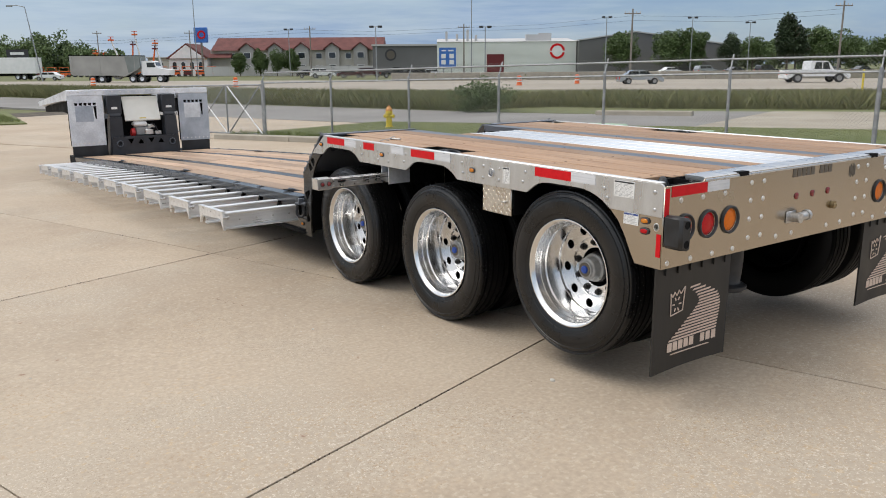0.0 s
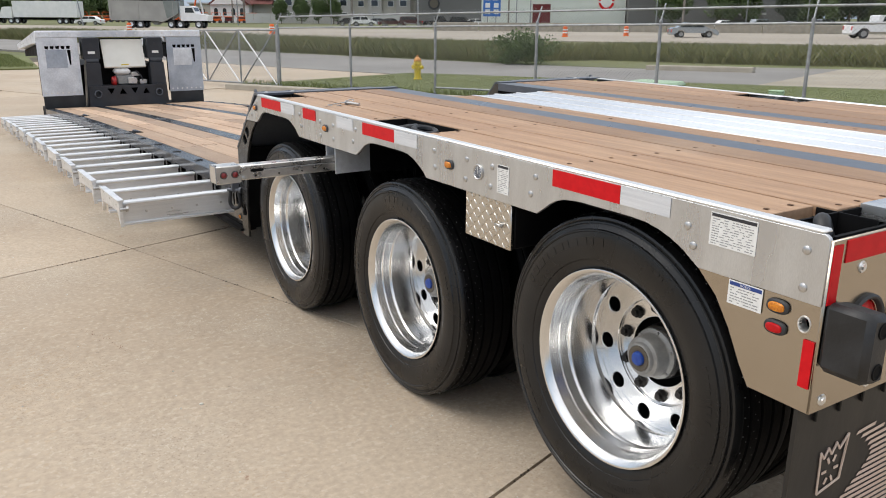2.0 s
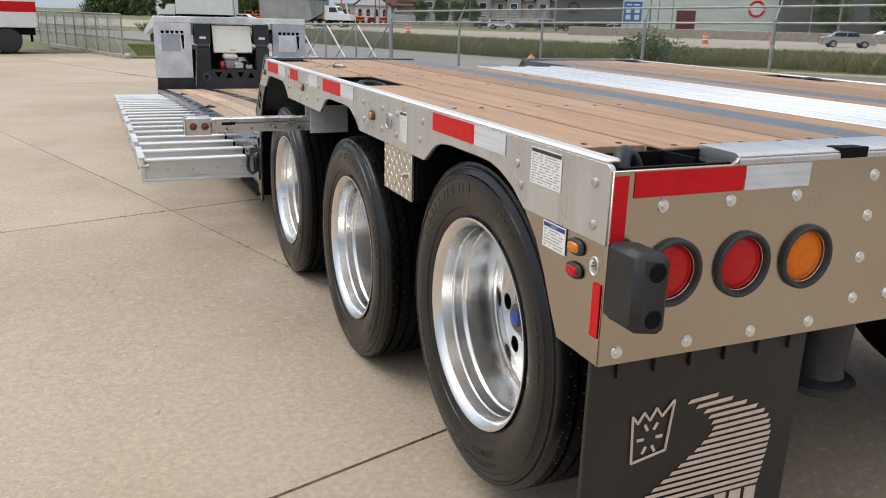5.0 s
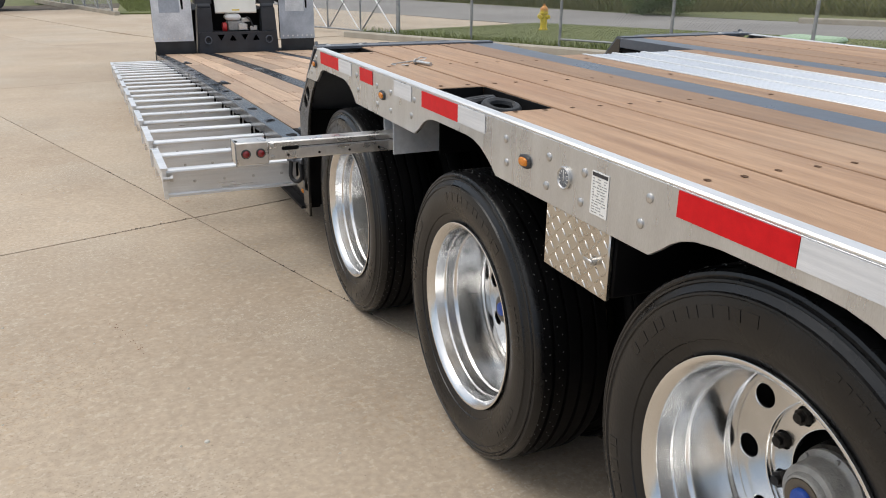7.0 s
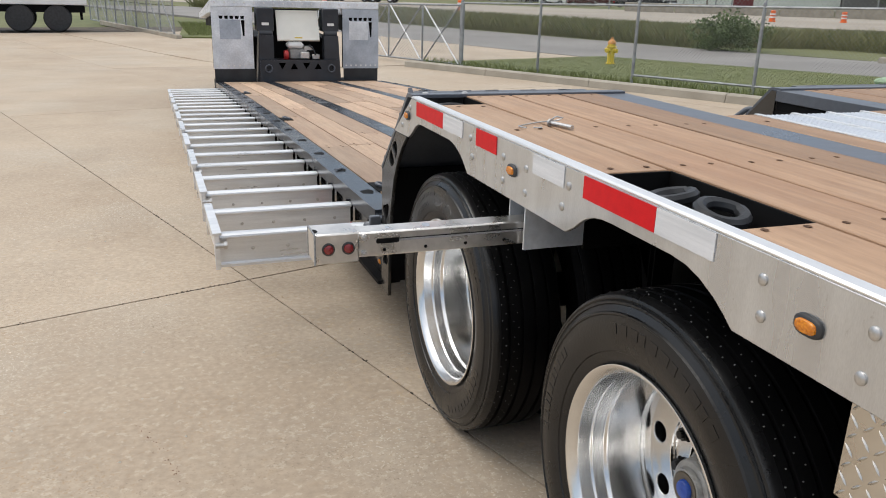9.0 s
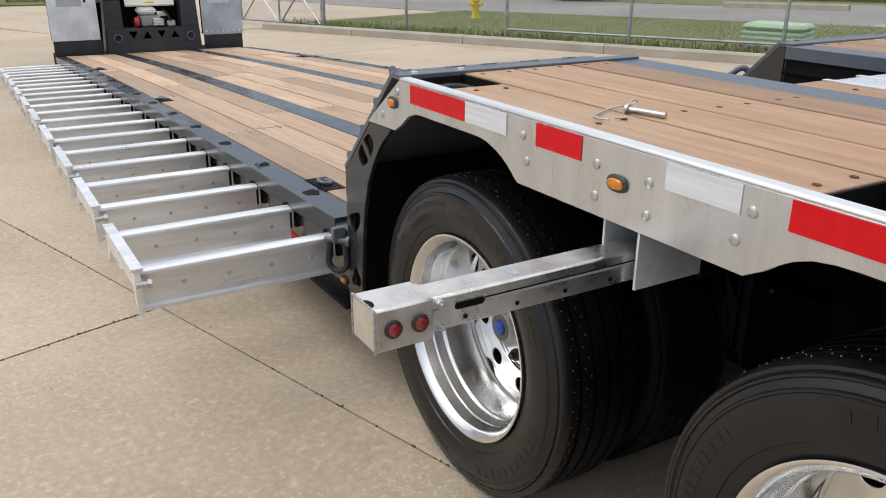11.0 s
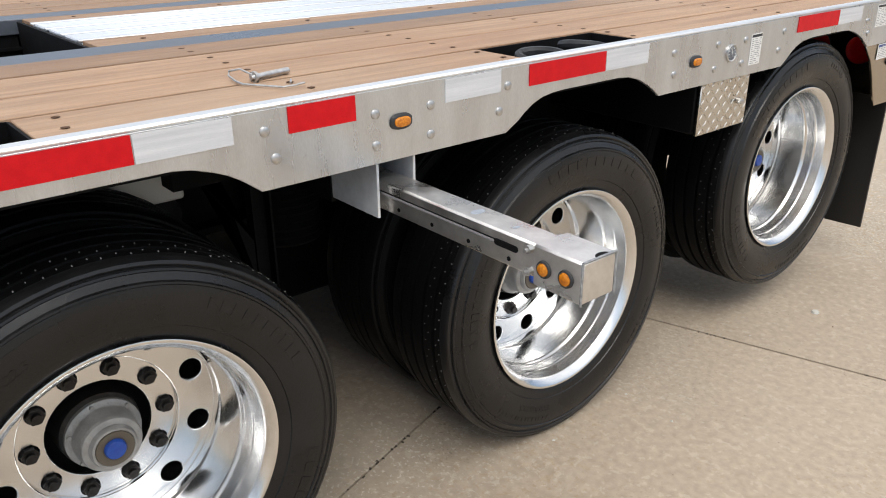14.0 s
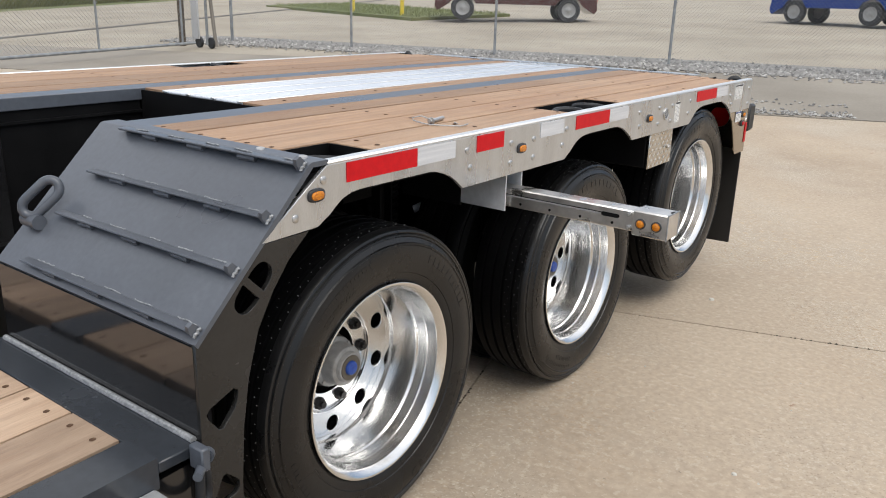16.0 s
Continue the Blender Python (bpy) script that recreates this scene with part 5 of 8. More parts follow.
def wheel(y, z, far, turn, tyre_turn):
    m = Matrix.Translation((W if far else 0, y, z)) @ pose(0, 0, 0, 0, 0, 180 if far else 0) @ Matrix.Rotation(radians(turn), 4, 'X')
    mt = m @ Matrix.Rotation(radians(tyre_turn - turn), 4, 'X')
    w = part("wheel", RIM_MESH, None, trailer, "polished alloy dual wheel with dished centre", m)
    part("tyre", TYRE_MESH, None, w, "black radial lorry tyre", mt)
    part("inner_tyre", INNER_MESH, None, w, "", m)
    part("wheel_disc", DISC_MESH, None, w, "", m @ Matrix(((0, 0, 1, 0.272), (1, 0, 0, 0), (0, 1, 0, 0), (0, 0, 0, 1))))
    part("mounting_face", FACE_MESH, None, w, "", m @ Matrix(((0, 0, 1, 0.284), (1, 0, 0, 0), (0, 1, 0, 0), (0, 0, 0, 1))))
    part("hub", HUB_MESH, None, w, "grey cast hub", m)
    part("hub_body", HUB_BODY_MESH, None, w, "dark cast hub body", m)
    part("hub_cap", CAP_MESH, None, w, "blue hub cap", m)
    part("seal_ring", SEAL_MESH, None, w, "", m)
    part("brake_drum", BACK_MESH, None, w, "", m)
    part("valve_stem", VALVE_MESH, None, w, "", m)
    for mk in MARK_MESHES:
        part("sidewall_marking", mk, None, w, "", mt)
    part("size_lettering", SIZE_MESH, None, w, "raised black tyre size lettering", mt)
    tagged(part("tread_nibs", NIB_MESH, None, w, "", mt), kind="stuff")
    if not far:
        for k in range(10):
            t = 2 * math.pi * (k + 0.5) / 10
            part("lug_nut", NUT_MESH, None, w, "", m @ Matrix.Translation((0, 0.143 * math.cos(t), 0.143 * math.sin(t))))


for k, (y, z) in enumerate(((3.123, 0.448), (1.878, 0.458), (0.661, 0.571))):
    wheel(y, z, False, (18, 38, 99)[k], (18, -105, -148)[k])
    wheel(y, z, True, (20, 77, 130)[k], (40, 97, 210)[k])
    part("axle", Shape().cyl((0.35, y, z), (W - 0.35, y, z), 0.065, n=16).box(0.72, 0.80, y - 0.35, y + 0.10, z + 0.03, z + 0.13).box(W - 0.80, W - 0.72, y - 0.35, y + 0.10, z + 0.03, z + 0.13), FRAME, trailer, "black axle tube")
    both("air_spring", lambda: Shape().lathe([(z + 0.10, 0.10), (z + 0.13, 0.125), (z + 0.20, 0.115), (z + 0.26, 0.13), (z + 0.33, 0.10)], (0.79, y - 0.30, 0), 22, 'z'), RUBBER, trailer, "black air spring")

# ---- main deck ----
def deck_z(y):
    d = y - 3.8
    return 0.590 - 0.035 * d - 0.0017 * d * d


DECK_END = 13.05


def sweep(x0, x1, y0, y1, top, bot, step=0.45):
    """A strip along the curved deck: top and bottom counted from the deck line."""
    s = Shape()
    n = max(1, int((y1 - y0) / step))
    vs = []
    for k in range(n + 1):
        y = y0 + (y1 - y0) * k / n
        z = deck_z(y)
        t, b = (f(y) if callable(f) else f for f in (top, bot))
        vs += [(x0, y, z + b), (x1, y, z + b), (x1, y, z + t), (x0, y, z + t)]
    fs = [(0, 1, 2, 3), tuple(4 * n + j for j in (3, 2, 1, 0))]
    for k in range(n):
        fs += [(4 * k + j, 4 * k + (j + 1) % 4, 4 * k + 4 + (j + 1) % 4, 4 * k + 4 + j) for j in range(4)]
    return s.add(vs, fs)


both("side_rail", lambda: sweep(0.002, 0.118, 3.906, DECK_END, 0.0, -0.075), DARKRAIL, trailer, "dark blue-black steel side rail")
both("outer_beam", lambda: sweep(0.030, 0.050, 3.80, DECK_END, -0.076, lambda y: -0.30 + 0.012 * (y - 3.8)), BLACK, trailer, "black side beam of the low deck")
both("lower_flange", lambda: sweep(-0.012, 0.090, 3.80, DECK_END, lambda y: -0.301 + 0.012 * (y - 3.8), lambda y: -0.316 + 0.012 * (y - 3.8)), FRAME, trailer)
both("deck_strip", lambda: sweep(0.722, 0.868, 3.906, DECK_END, -0.002, -0.05), DARKRAIL, trailer, "dark blue-black steel deck strip")
part("deck_floor", sweep(0.12, W - 0.12, 3.80, DECK_END, -0.060, -0.090), FRAME, trailer)
both("red_tape", lambda: sweep(0.0265, 0.0285, 4.30, 4.58, -0.20, -0.25), RED_TAPE, trailer)
both("white_tape", lambda: sweep(0.0265, 0.0285, 4.12, 4.298, -0.20, -0.25), WHITE_TAPE, trailer)
m = Matrix.Translation((0.029, 3.90, 0.345))
lamp = part("marker_lamp", LAMP_BASE, RUBBER, trailer, "oval marker lamp in black rubber grommet", m)
part("lens", LAMP_AMBER, None, lamp, "amber lens", m)
# slots along the rail as black plates for their shade, with bent lashing hooks
for far in (0, 1):
    for k in range(15):
        y = 4.28 + k * 0.60
        z = deck_z(y)
        x = W - 0.055 if far else 0.055
        sl = part("rail_slot", Shape().prism([(-0.040, -0.028), (0.0, -0.040), (0.040, -0.028), (0.028, 0.020), (-0.028, 0.020)], 'z', -0.001, 0.0022), FRAME, trailer, "",
                  Matrix.Translation((x, y, z)) @ pose(0, 0, 0, -2.5, 0, 90), False)
        if k % 3 == 1:
            part("lashing_hook", Shape().tube([(x - 0.02, y - 0.02, z - 0.01), (x - 0.015, y - 0.012, z + 0.006), (x + 0.015, y + 0.012, z + 0.006), (x + 0.02, y + 0.02, z - 0.01)], 0.008, 8), GREYSTEEL, sl)
# planks in staggered lengths
rb = random.Random(11)
for group in ((0.122, 0.718, 3), (0.872, W - 0.872, 4), (W - 0.718, W - 0.122, 3)):
    n = group[2]
    w = (group[1] - group[0]) / n
    for i in range(n):
        if i:
            part("joint_strip", sweep(group[0] + i * w - 0.0048, group[0] + i * w + 0.0048, 3.918, DECK_END, -0.012, -0.03), JOINT_BLACK, trailer)
        y = 3.916
        first = True
        while y < DECK_END - 0.1:
            ln = rb.choice((1.22, 1.83, 2.44)) * (0.55 if first and i % 2 else 1.0)
            first = False
            y1 = min(y + ln, DECK_END)
            if DECK_END - y1 < 0.5:
                y1 = DECK_END
            x0, x1 = group[0] + i * w + 0.005, group[0] + (i + 1) * w - 0.005
            lift = rb.uniform(-0.0015, 0.0015)
            pk = part("plank", sweep(x0, x1, y + 0.0025, y1 - 0.0025, lift, -0.04), WOOD_NEW, trailer, "", None, False)
            for ys in (y + 0.036, y1 - 0.036):
                for f in (0.25, 0.75):
                    part("screw_hole", SCREW, KNOT, pk, "", Matrix.Translation((x0 + (x1 - x0) * f, ys, deck_z(ys) + lift + 0.0008)))
            y = y1
# tie-down pockets in the outer planks: black plates for the shade inside
for far in (0, 1):
    for y in (4.38, 7.4, 10.4):
        xc = W - 0.165 if far else 0.165
        pk = part("deck_pocket", sweep(xc - 0.045, xc + 0.045, y - 0.11, y + 0.11, 0.0038, -0.01), FRAME, trailer)
        part("pocket_ring", d_ring(xc, y, deck_z(y) + 0.012, 0.034, 0.008, 12, 90), GREYSTEEL, pk)

# ---- swing-out outriggers: aluminium beams joined in pairs by an end bar ----
BEAMS = 21
for p in range(BEAMS):
    y = 3.945 + p * 0.432
    zt = deck_z(y) - 0.068
    s = Shape()
    prof = [(-0.022, zt), (0.022, zt), (0.029, zt - 0.004), (0.031, zt - 0.011), (0.028, zt - 0.018), (0.018, zt - 0.022), (0.0055, zt - 0.025), (0.0055, zt - 0.128), (0.027, zt - 0.132), (0.027, zt - 0.143),
            (-0.027, zt - 0.143), (-0.027, zt - 0.132), (-0.0055, zt - 0.128), (-0.0055, zt - 0.025), (-0.018, zt - 0.022), (-0.028, zt - 0.018), (-0.031, zt - 0.011), (-0.029, zt - 0.004)]
    prof = [(y + a, b) for a, b in prof]
    s.prism(prof, 'x', -0.668, 0.000)
    beam = part("outrigger_beam", s, OUTRIG, trailer, "extruded aluminium outrigger beam")
    for k in range(4):
        xb = -0.53 + k * 0.15
        part("beam_bolt", Shape().cyl((xb, y - 0.0054, zt - 0.074), (xb, y - 0.0100, zt - 0.074), 0.0082, 0.0060, n=10), BOLT, beam)
    part("hinge_lug", Shape().box(-0.010, 0.024, y + 0.036, y + 0.052, zt - 0.11, zt + 0.004, 0.003), FRAME, beam)
    if p % 2 == 0 and p + 1 < BEAMS:
        y2 = y + 0.432
        z2 = deck_z(y2) - 0.068
        bs = Shape()
        x0, x1 = -0.690, -0.670
        ya, yb = y - 0.045, y2 + 0.085
        za, zb = zt + 0.004, z2 + 0.004
        vs = [(x, yy, zz) for x in (x0, x1) for yy, zz in ((ya, za - 0.150), (ya, za), (yb, zb), (yb, zb - 0.150), (yb - 0.05, zb - 0.075), (ya + 0.07, za - 0.062))]
        bs.add(vs, [(0, 1, 5), (1, 2, 4, 5), (2, 3, 4), (6, 11, 7), (7, 11, 10, 8), (8, 10, 9), (0, 6, 7, 1), (1, 7, 8, 2), (2, 8, 9, 3), (3, 9, 10, 4), (4, 10, 11, 5), (5, 11, 6, 0)])
        eb = part("outrigger_end_bar", bs, OUTRIG, trailer, "", None, False)
        part("end_bar_top", Shape().add([(x, yy, zz + dz) for x in (-0.697, -0.660) for yy, zz in ((ya, za), (yb, zb)) for dz in (0.0005, 0.010)],
                                        [(0, 1, 3, 2), (4, 6, 7, 5), (0, 4, 5, 1), (2, 3, 7, 6), (0, 2, 6, 4), (1, 5, 7, 3)]), OUTRIG, eb)
        part("retaining_pin", Shape().cyl((-0.688, y - 0.048, zt - 0.040), (-0.648, y - 0.048, zt - 0.040), 0.011, n=10).cyl((-0.654, y - 0.048, zt - 0.040), (-0.640, y - 0.048, zt - 0.040), 0.018, n=6), BOLT, eb)
# bow shackle hanging at the last hinge
sc, sd = Vector((-0.028, 3.818, 0.0)), Vector((0.66, -0.75, 0.0))
bow = [sc + sd * -0.026 + Vector((0, 0, 0.535))] + [sc + sd * (0.036 * math.cos(t)) + Vector((0, 0, 0.462 + 0.040 * math.sin(t))) for t in (math.pi + math.pi * k / 10 for k in range(11))] + [sc + sd * 0.026 + Vector((0, 0, 0.535))]
shackle = part("bow_shackle", Shape().tube(bow, 0.011, 10), RINGIRON, trailer, "dark steel bow shackle")
part("shackle_pin", Shape().cyl(sc + sd * -0.046 + Vector((0, 0, 0.537)), sc + sd * 0.046 + Vector((0, 0, 0.537)), 0.011, n=12).cyl(sc + sd * 0.036 + Vector((0, 0, 0.537)), sc + sd * 0.050 + Vector((0, 0, 0.537)), 0.019, n=12), GREYSTEEL, shackle, "dull steel pin")
part("shackle_lug", Shape().box(-0.046, 0.002, 3.806, 3.830, 0.528, 0.585, 0.004), GREYSTEEL, shackle)

# ---- detachable gooseneck ----
GY = 13.22
SKIRT = mat("dark_grey_skirt_rubber", (0.016, 0.017, 0.019), (0.030, 0.032, 0.035), 0.45, 0.0, 5, bump=0.1, bump_scale=60, bump_dist=0.002)
neck = thing("gooseneck", (W / 2, GY + 0.5, terrain(1, GY)), "detachable hydraulic gooseneck with galvanised panels and black lift frame", "gooseneck")


def panel_outline(a, b, z0, z1):
    return [(a, z0), (b, z0), (b, z1), (a, z1)]


for far in (0, 1):
    a, b = (1.98, 2.555) if far else (0.005, 0.600)
    c = (a + b) / 2
    slots = [[(c - 0.186 + k * 0.078, 1.030), (c - 0.140 + k * 0.078, 1.020), (c - 0.128 + k * 0.078, 1.074), (c - 0.192 + k * 0.078, 1.074)][::-1] for k in range(5)]
    slots.append([(c + 0.150, 0.78), (c + 0.176, 0.78), (c + 0.184, 1.010), (c + 0.128, 1.012)][::-1])
    # far panel and near inset take the darker grey copy of the steel
    skin = GALV_GREY if far else GALV
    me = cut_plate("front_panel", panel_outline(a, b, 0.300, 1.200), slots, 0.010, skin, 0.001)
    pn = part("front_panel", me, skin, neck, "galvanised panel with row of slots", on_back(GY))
    part("panel_inset", Shape().box(c - 0.185, c + 0.120, GY - 0.010, GY - 0.0055, 0.735, 1.018, 0.001), GALV_GREY if not far else GALV, pn)
    # black sheet stands in for the shade behind the slots
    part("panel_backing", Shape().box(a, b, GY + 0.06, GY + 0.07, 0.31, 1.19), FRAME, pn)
    for k in range(7):
        part("panel_bolt", BUTTON, BOLT, pn, "", Matrix.Translation((a + 0.05 + k * (b - a - 0.1) / 6, GY, 0.345)))
    part("skirt", Shape().box(a + 0.01, b + 0.02 if not far else b - 0.01, GY + 0.004, GY + 0.02, 0.020, 0.298), SKIRT, neck, "dark grey rubber skirt")
top = part("top_rail", Shape().box(0.005, 2.555, GY - 0.012, GY + 0.05, 1.204, 1.305, 0.006), GALV, neck, "galvanised top rail with bolts")
for k in range(18):
    part("rail_bolt", BUTTON, BOLT, top, "", Matrix.Translation((0.06 + k * 0.1435, GY - 0.007, 1.262)))
# neck deck running forward and down
for far in (0, 1):
    a, b = (1.95, 2.555) if far else (0.005, 0.610)
    s = Shape().prism([(GY + 0.055, 1.300), (16.1, 1.010), (16.1, 0.920), (GY + 0.8, 1.08), (GY + 0.055, 1.120)], 'x', a, b)
    dk = part("neck_deck", s, GALV, neck, "galvanised neck fender deck")
    for k in range(9):
        part("side_bolt", DOME, BOLT, dk, "", Matrix.Translation((a, GY + 0.3 + k * 0.3, 1.215 - k * 0.031)))
    part("neck_arm", Shape().prism([(GY + 0.08, 1.115), (GY + 0.8, 1.075), (16.0, 0.915), (16.0, 0.80), (GY + 1.0, 0.88), (GY + 0.08, 0.84)], 'x', a + 0.1, b - 0.1), FRAME, neck)
part("hinge_beam", Shape().box(0.03, W - 0.03, DECK_END + 0.005, GY + 0.45, -0.06, deck_z(DECK_END) - 0.01, 0.01), FRAME, neck, "black hinge beam at the deck front")
part("neck_base", Shape().box(0.62, 1.94, GY + 0.45, GY + 2.4, 0.15, 0.75, 0.02), FRAME, neck, "black neck beam")
# upright lift arms
for far in (0, 1):
    a = 1.650 if far else 0.655
    s = Shape().box(a, a + 0.255, GY - 0.050, GY + 0.20, 0.86, 1.195, 0.008)
    arm = part("lift_arm", s, ARMSTEEL, neck, "blue-black steel lift arm")
    part("arm_foot", Shape().prism([(a + 0.02, 0.80), (a + 0.235, 0.80), (a + 0.275, 0.10), (a + 0.015, 0.10)] if far else [(a + 0.02, 0.80), (a + 0.235, 0.80), (a + 0.240, 0.10), (a - 0.02, 0.10)], 'y', GY - 0.10, GY + 0.10), ARMSTEEL, arm)
    part("arm_knuckle", Shape().cyl((a + 0.03, GY - 0.02, 0.825), (a + 0.225, GY - 0.02, 0.825), 0.055, n=18), ARMSTEEL, arm)
    # black disc on the solid arm, painted for the shade in its hole
    part("arm_hole", Shape().cyl((a + 0.127, GY - 0.0512, 1.09), (a + 0.127, GY - 0.0525, 1.09), 0.026, n=16), INK, arm)
    part("arm_decal", Shape().box(a + 0.075, a + 0.180, GY - 0.0525, GY - 0.0505, 0.945, 0.985), PAPER, arm, "white decal")
# lower cross plate with triangular cut-outs
tri = []
for k, c in enumerate((1.005, 1.185, 1.375, 1.555)):
    tri.append([(c - 0.06, 0.40), (c, 0.30), (c + 0.06, 0.40)] if k % 2 == 0 else [(c - 0.06, 0.30), (c + 0.06, 0.30), (c, 0.40)])
me = cut_plate("cross_plate", [(0.66, 0.12), (1.90, 0.12), (1.88, 0.44), (0.68, 0.44)], tri + [ring(0.80, 0.335, 0.045)[::-1], ring(1.76, 0.335, 0.045)[::-1]], 0.02, ARMSTEEL, 0.001)
part("cross_plate", me, ARMSTEEL, neck, "blue-black cross plate with triangular holes", on_back(GY - 0.14))
for c in (0.80, 1.76):
    part("chain_ring", Shape().tube([(c + 0.05 * math.cos(t), GY - 0.165, 0.315 + 0.055 * math.sin(t)) for t in (2 * math.pi * k / 16 for k in range(16))], 0.010, 8, True), GREYSTEEL, neck)
cov = part("engine_cover", Shape().prism([(GY - 0.030, 0.715), (GY - 0.012, 0.722), (GY + 0.12, 1.150), (GY + 0.10, 1.165), (GY - 0.045, 0.735)], 'x', 0.960, 1.605), CREAM, neck, "cream-white engine cover lid")
part("cover_decal", Shape().box(1.22, 1.34, GY - 0.038, GY - 0.030, 0.752, 0.775, 0.002), YELLOW, cov)
part("pump_bay", Shape().box(0.93, 1.64, GY + 0.24, GY + 0.25, 0.20, 1.18), FRAME, neck)
eng = part("pump_engine", Shape().box(1.14, 1.42, GY - 0.02, GY + 0.20, 0.44, 0.60, 0.02), HUBGREY, neck, "small petrol engine for the hydraulic pump")
part("fuel_tank", Shape().box(1.11, 1.36, GY - 0.05, GY + 0.18, 0.605, 0.700, 0.035), WHITE, eng, "white fuel tank")
part("recoil_starter", Shape().cyl((1.12, GY + 0.02, 0.50), (1.06, GY + 0.02, 0.50), 0.085, 0.07, 20), ENGRED, eng, "red recoil starter housing")
part("cylinder_head", Shape().box(1.30, 1.44, GY - 0.07, GY + 0.05, 0.455, 0.555, 0.012), BOLT_BRIGHT, eng, "bare alloy cylinder head")
part("muffler_guard", Shape().box(1.36, 1.50, GY - 0.03, GY + 0.08, 0.560, 0.640, 0.015), BOLT, eng)
for k in range(5):
    part("cooling_fin", Shape().box(1.295, 1.445, GY - 0.074, GY + 0.05, 0.462 + k * 0.019, 0.468 + k * 0.019), BOLT, eng)
part("pump_valve_block", Shape().box(1.48, 1.60, GY - 0.06, GY + 0.06, 0.445, 0.52, 0.008), BOLT, eng, "silver hydraulic valve block")
part("bay_shelf", Shape().box(0.93, 1.64, GY - 0.09, GY + 0.24, 0.415, 0.437, 0.004), ARMSTEEL, neck)
part("air_filter", Shape().cyl((1.46, GY, 0.50), (1.46, GY, 0.58), 0.06, n=18), FRAME, eng)
part("hydraulic_hose", Shape().tube([(1.44, GY - 0.02, 0.66), (1.50, GY - 0.06, 0.60), (1.53, GY - 0.06, 0.52), (1.57, GY - 0.02, 0.46)], 0.011, 8), INK, eng)
part("neck_support", Shape().box(0.75, 1.05, 15.2, 15.5, terrain(1, 15.3), 0.70, 0.01).box(1.51, 1.81, 15.2, 15.5, terrain(1, 15.3), 0.70, 0.01), FRAME, neck, "black support legs")

# ---- the pin left lying on the deck ----
pin = thing("hitch_pin", (0.23, 2.66, 1.149), "zinc-plated hitch pin with wire lanyard lying on the planks", "pin")
part("pin_shaft", Shape().cyl((0.236, 2.618, 1.1565), (0.214, 2.706, 1.1565), 0.0068, n=14).cyl((0.214, 2.706, 1.1565), (0.2125, 2.712, 1.1565), 0.0125, n=14).cyl((0.2125, 2.712, 1.1565), (0.211, 2.718, 1.1565), 0.007, 0.005, 12), BOLT, pin, "zinc-plated pin shaft")
part("pin_wire", Shape().tube([(0.213, 2.714, 1.163), (0.240, 2.726, 1.172), (0.268, 2.738, 1.165), (0.258, 2.744, 1.158), (0.215, 2.750, 1.154), (0.186, 2.748, 1.152), (0.150, 2.727, 1.152), (0.108, 2.702, 1.152), (0.104, 2.676, 1.153), (0.108, 2.653, 1.154)], 0.0022, 7), BOLT, pin, "bent wire lanyard")
part("wire_end", Shape().tube([(0.138, 2.668, 1.152), (0.150, 2.660, 1.1525), (0.160, 2.655, 1.153)], 0.0022, 7), BOLT, pin)


# ---- ground, yard and roads ----
def sheet(xs, ys, lift):
    s = Shape()
    vs = [(x, y, terrain(x, y) + lift) for y in ys for x in xs]
    n = len(xs)
    return s.add(vs, [(j * n + i, j * n + i + 1, (j + 1) * n + i + 1, (j + 1) * n + i) for j in range(len(ys) - 1) for i in range(n - 1)])


solid("ground", sheet((-2500, -60, -20, 0, 20, 60, 2500), (-2500, -75, -32, -5, 6, 24, 60, 2500), -0.09), GROUND, "rough grassy ground reaching to the horizon", "ground", kind="structure")

A17 = radians(17)
E1, E2 = Vector((math.cos(A17), math.sin(A17), 0)), Vector((-math.sin(A17), math.cos(A17), 0))


def strip(p0, along, length, across, width, lift, thick=0.03, step=1.5):
    """A flat band that follows the ground: from p0, along and across unit vectors."""
    s = Shape()
    n = max(1, int(length / step))
    m = max(1, int(width / 3.0))
    vs = []
    for k in range(n + 1):
        for j in range(m + 1):
            p = Vector(p0) + along * (length * k / n) + across * (width * j / m)
            vs.append((p.x, p.y, terrain(p.x, p.y) + lift))
    o = len(vs)
    vs += [(x, y, z - thick) for x, y, z in vs]
    w = m + 1
    fs = [(k * w + j, k * w + j + 1, (k + 1) * w + j + 1, (k + 1) * w + j) for k in range(n) for j in range(m)]
    edge = [k * w for k in range(n + 1)] + [n * w + j for j in range(1, w)] + [k * w + m for k in range(n - 1, -1, -1)] + [j for j in range(m - 1, 0, -1)]
    fs += [(a, edge[(i + 1) % len(edge)], edge[(i + 1) % len(edge)] + o, a + o) for i, a in enumerate(edge)]
    return s.add(vs, fs)


yard = solid("pavement", strip(E1 * -46 + E2 * -6.9, E2, 46, E1, 64, -0.034, 0.02, 0.9), JOINT, "concrete yard of large slabs with dark joints", "pavement", kind="structure")
NL = (-6.9, 0.98, 4.765, 12.27, 19.6, 27.0, 34.5)
ML = [0.968 + 3.23 * k for k in range(-13, 5)]
slab_rand = random.Random(3)
for i in range(len(ML) - 1):
    for j in range(len(NL) - 1):
        a, b, c, d = ML[i] + 0.0043, ML[i + 1] - 0.0043, NL[j] + 0.0062, NL[j + 1] - 0.0062
        p = E1 * a + E2 * c
        part("concrete_slab", strip(p, E2, d - c, E1, b - a, slab_rand.uniform(-0.001, 0.001), 0.05, 0.9), CONCRETE, yard, "", None, False)

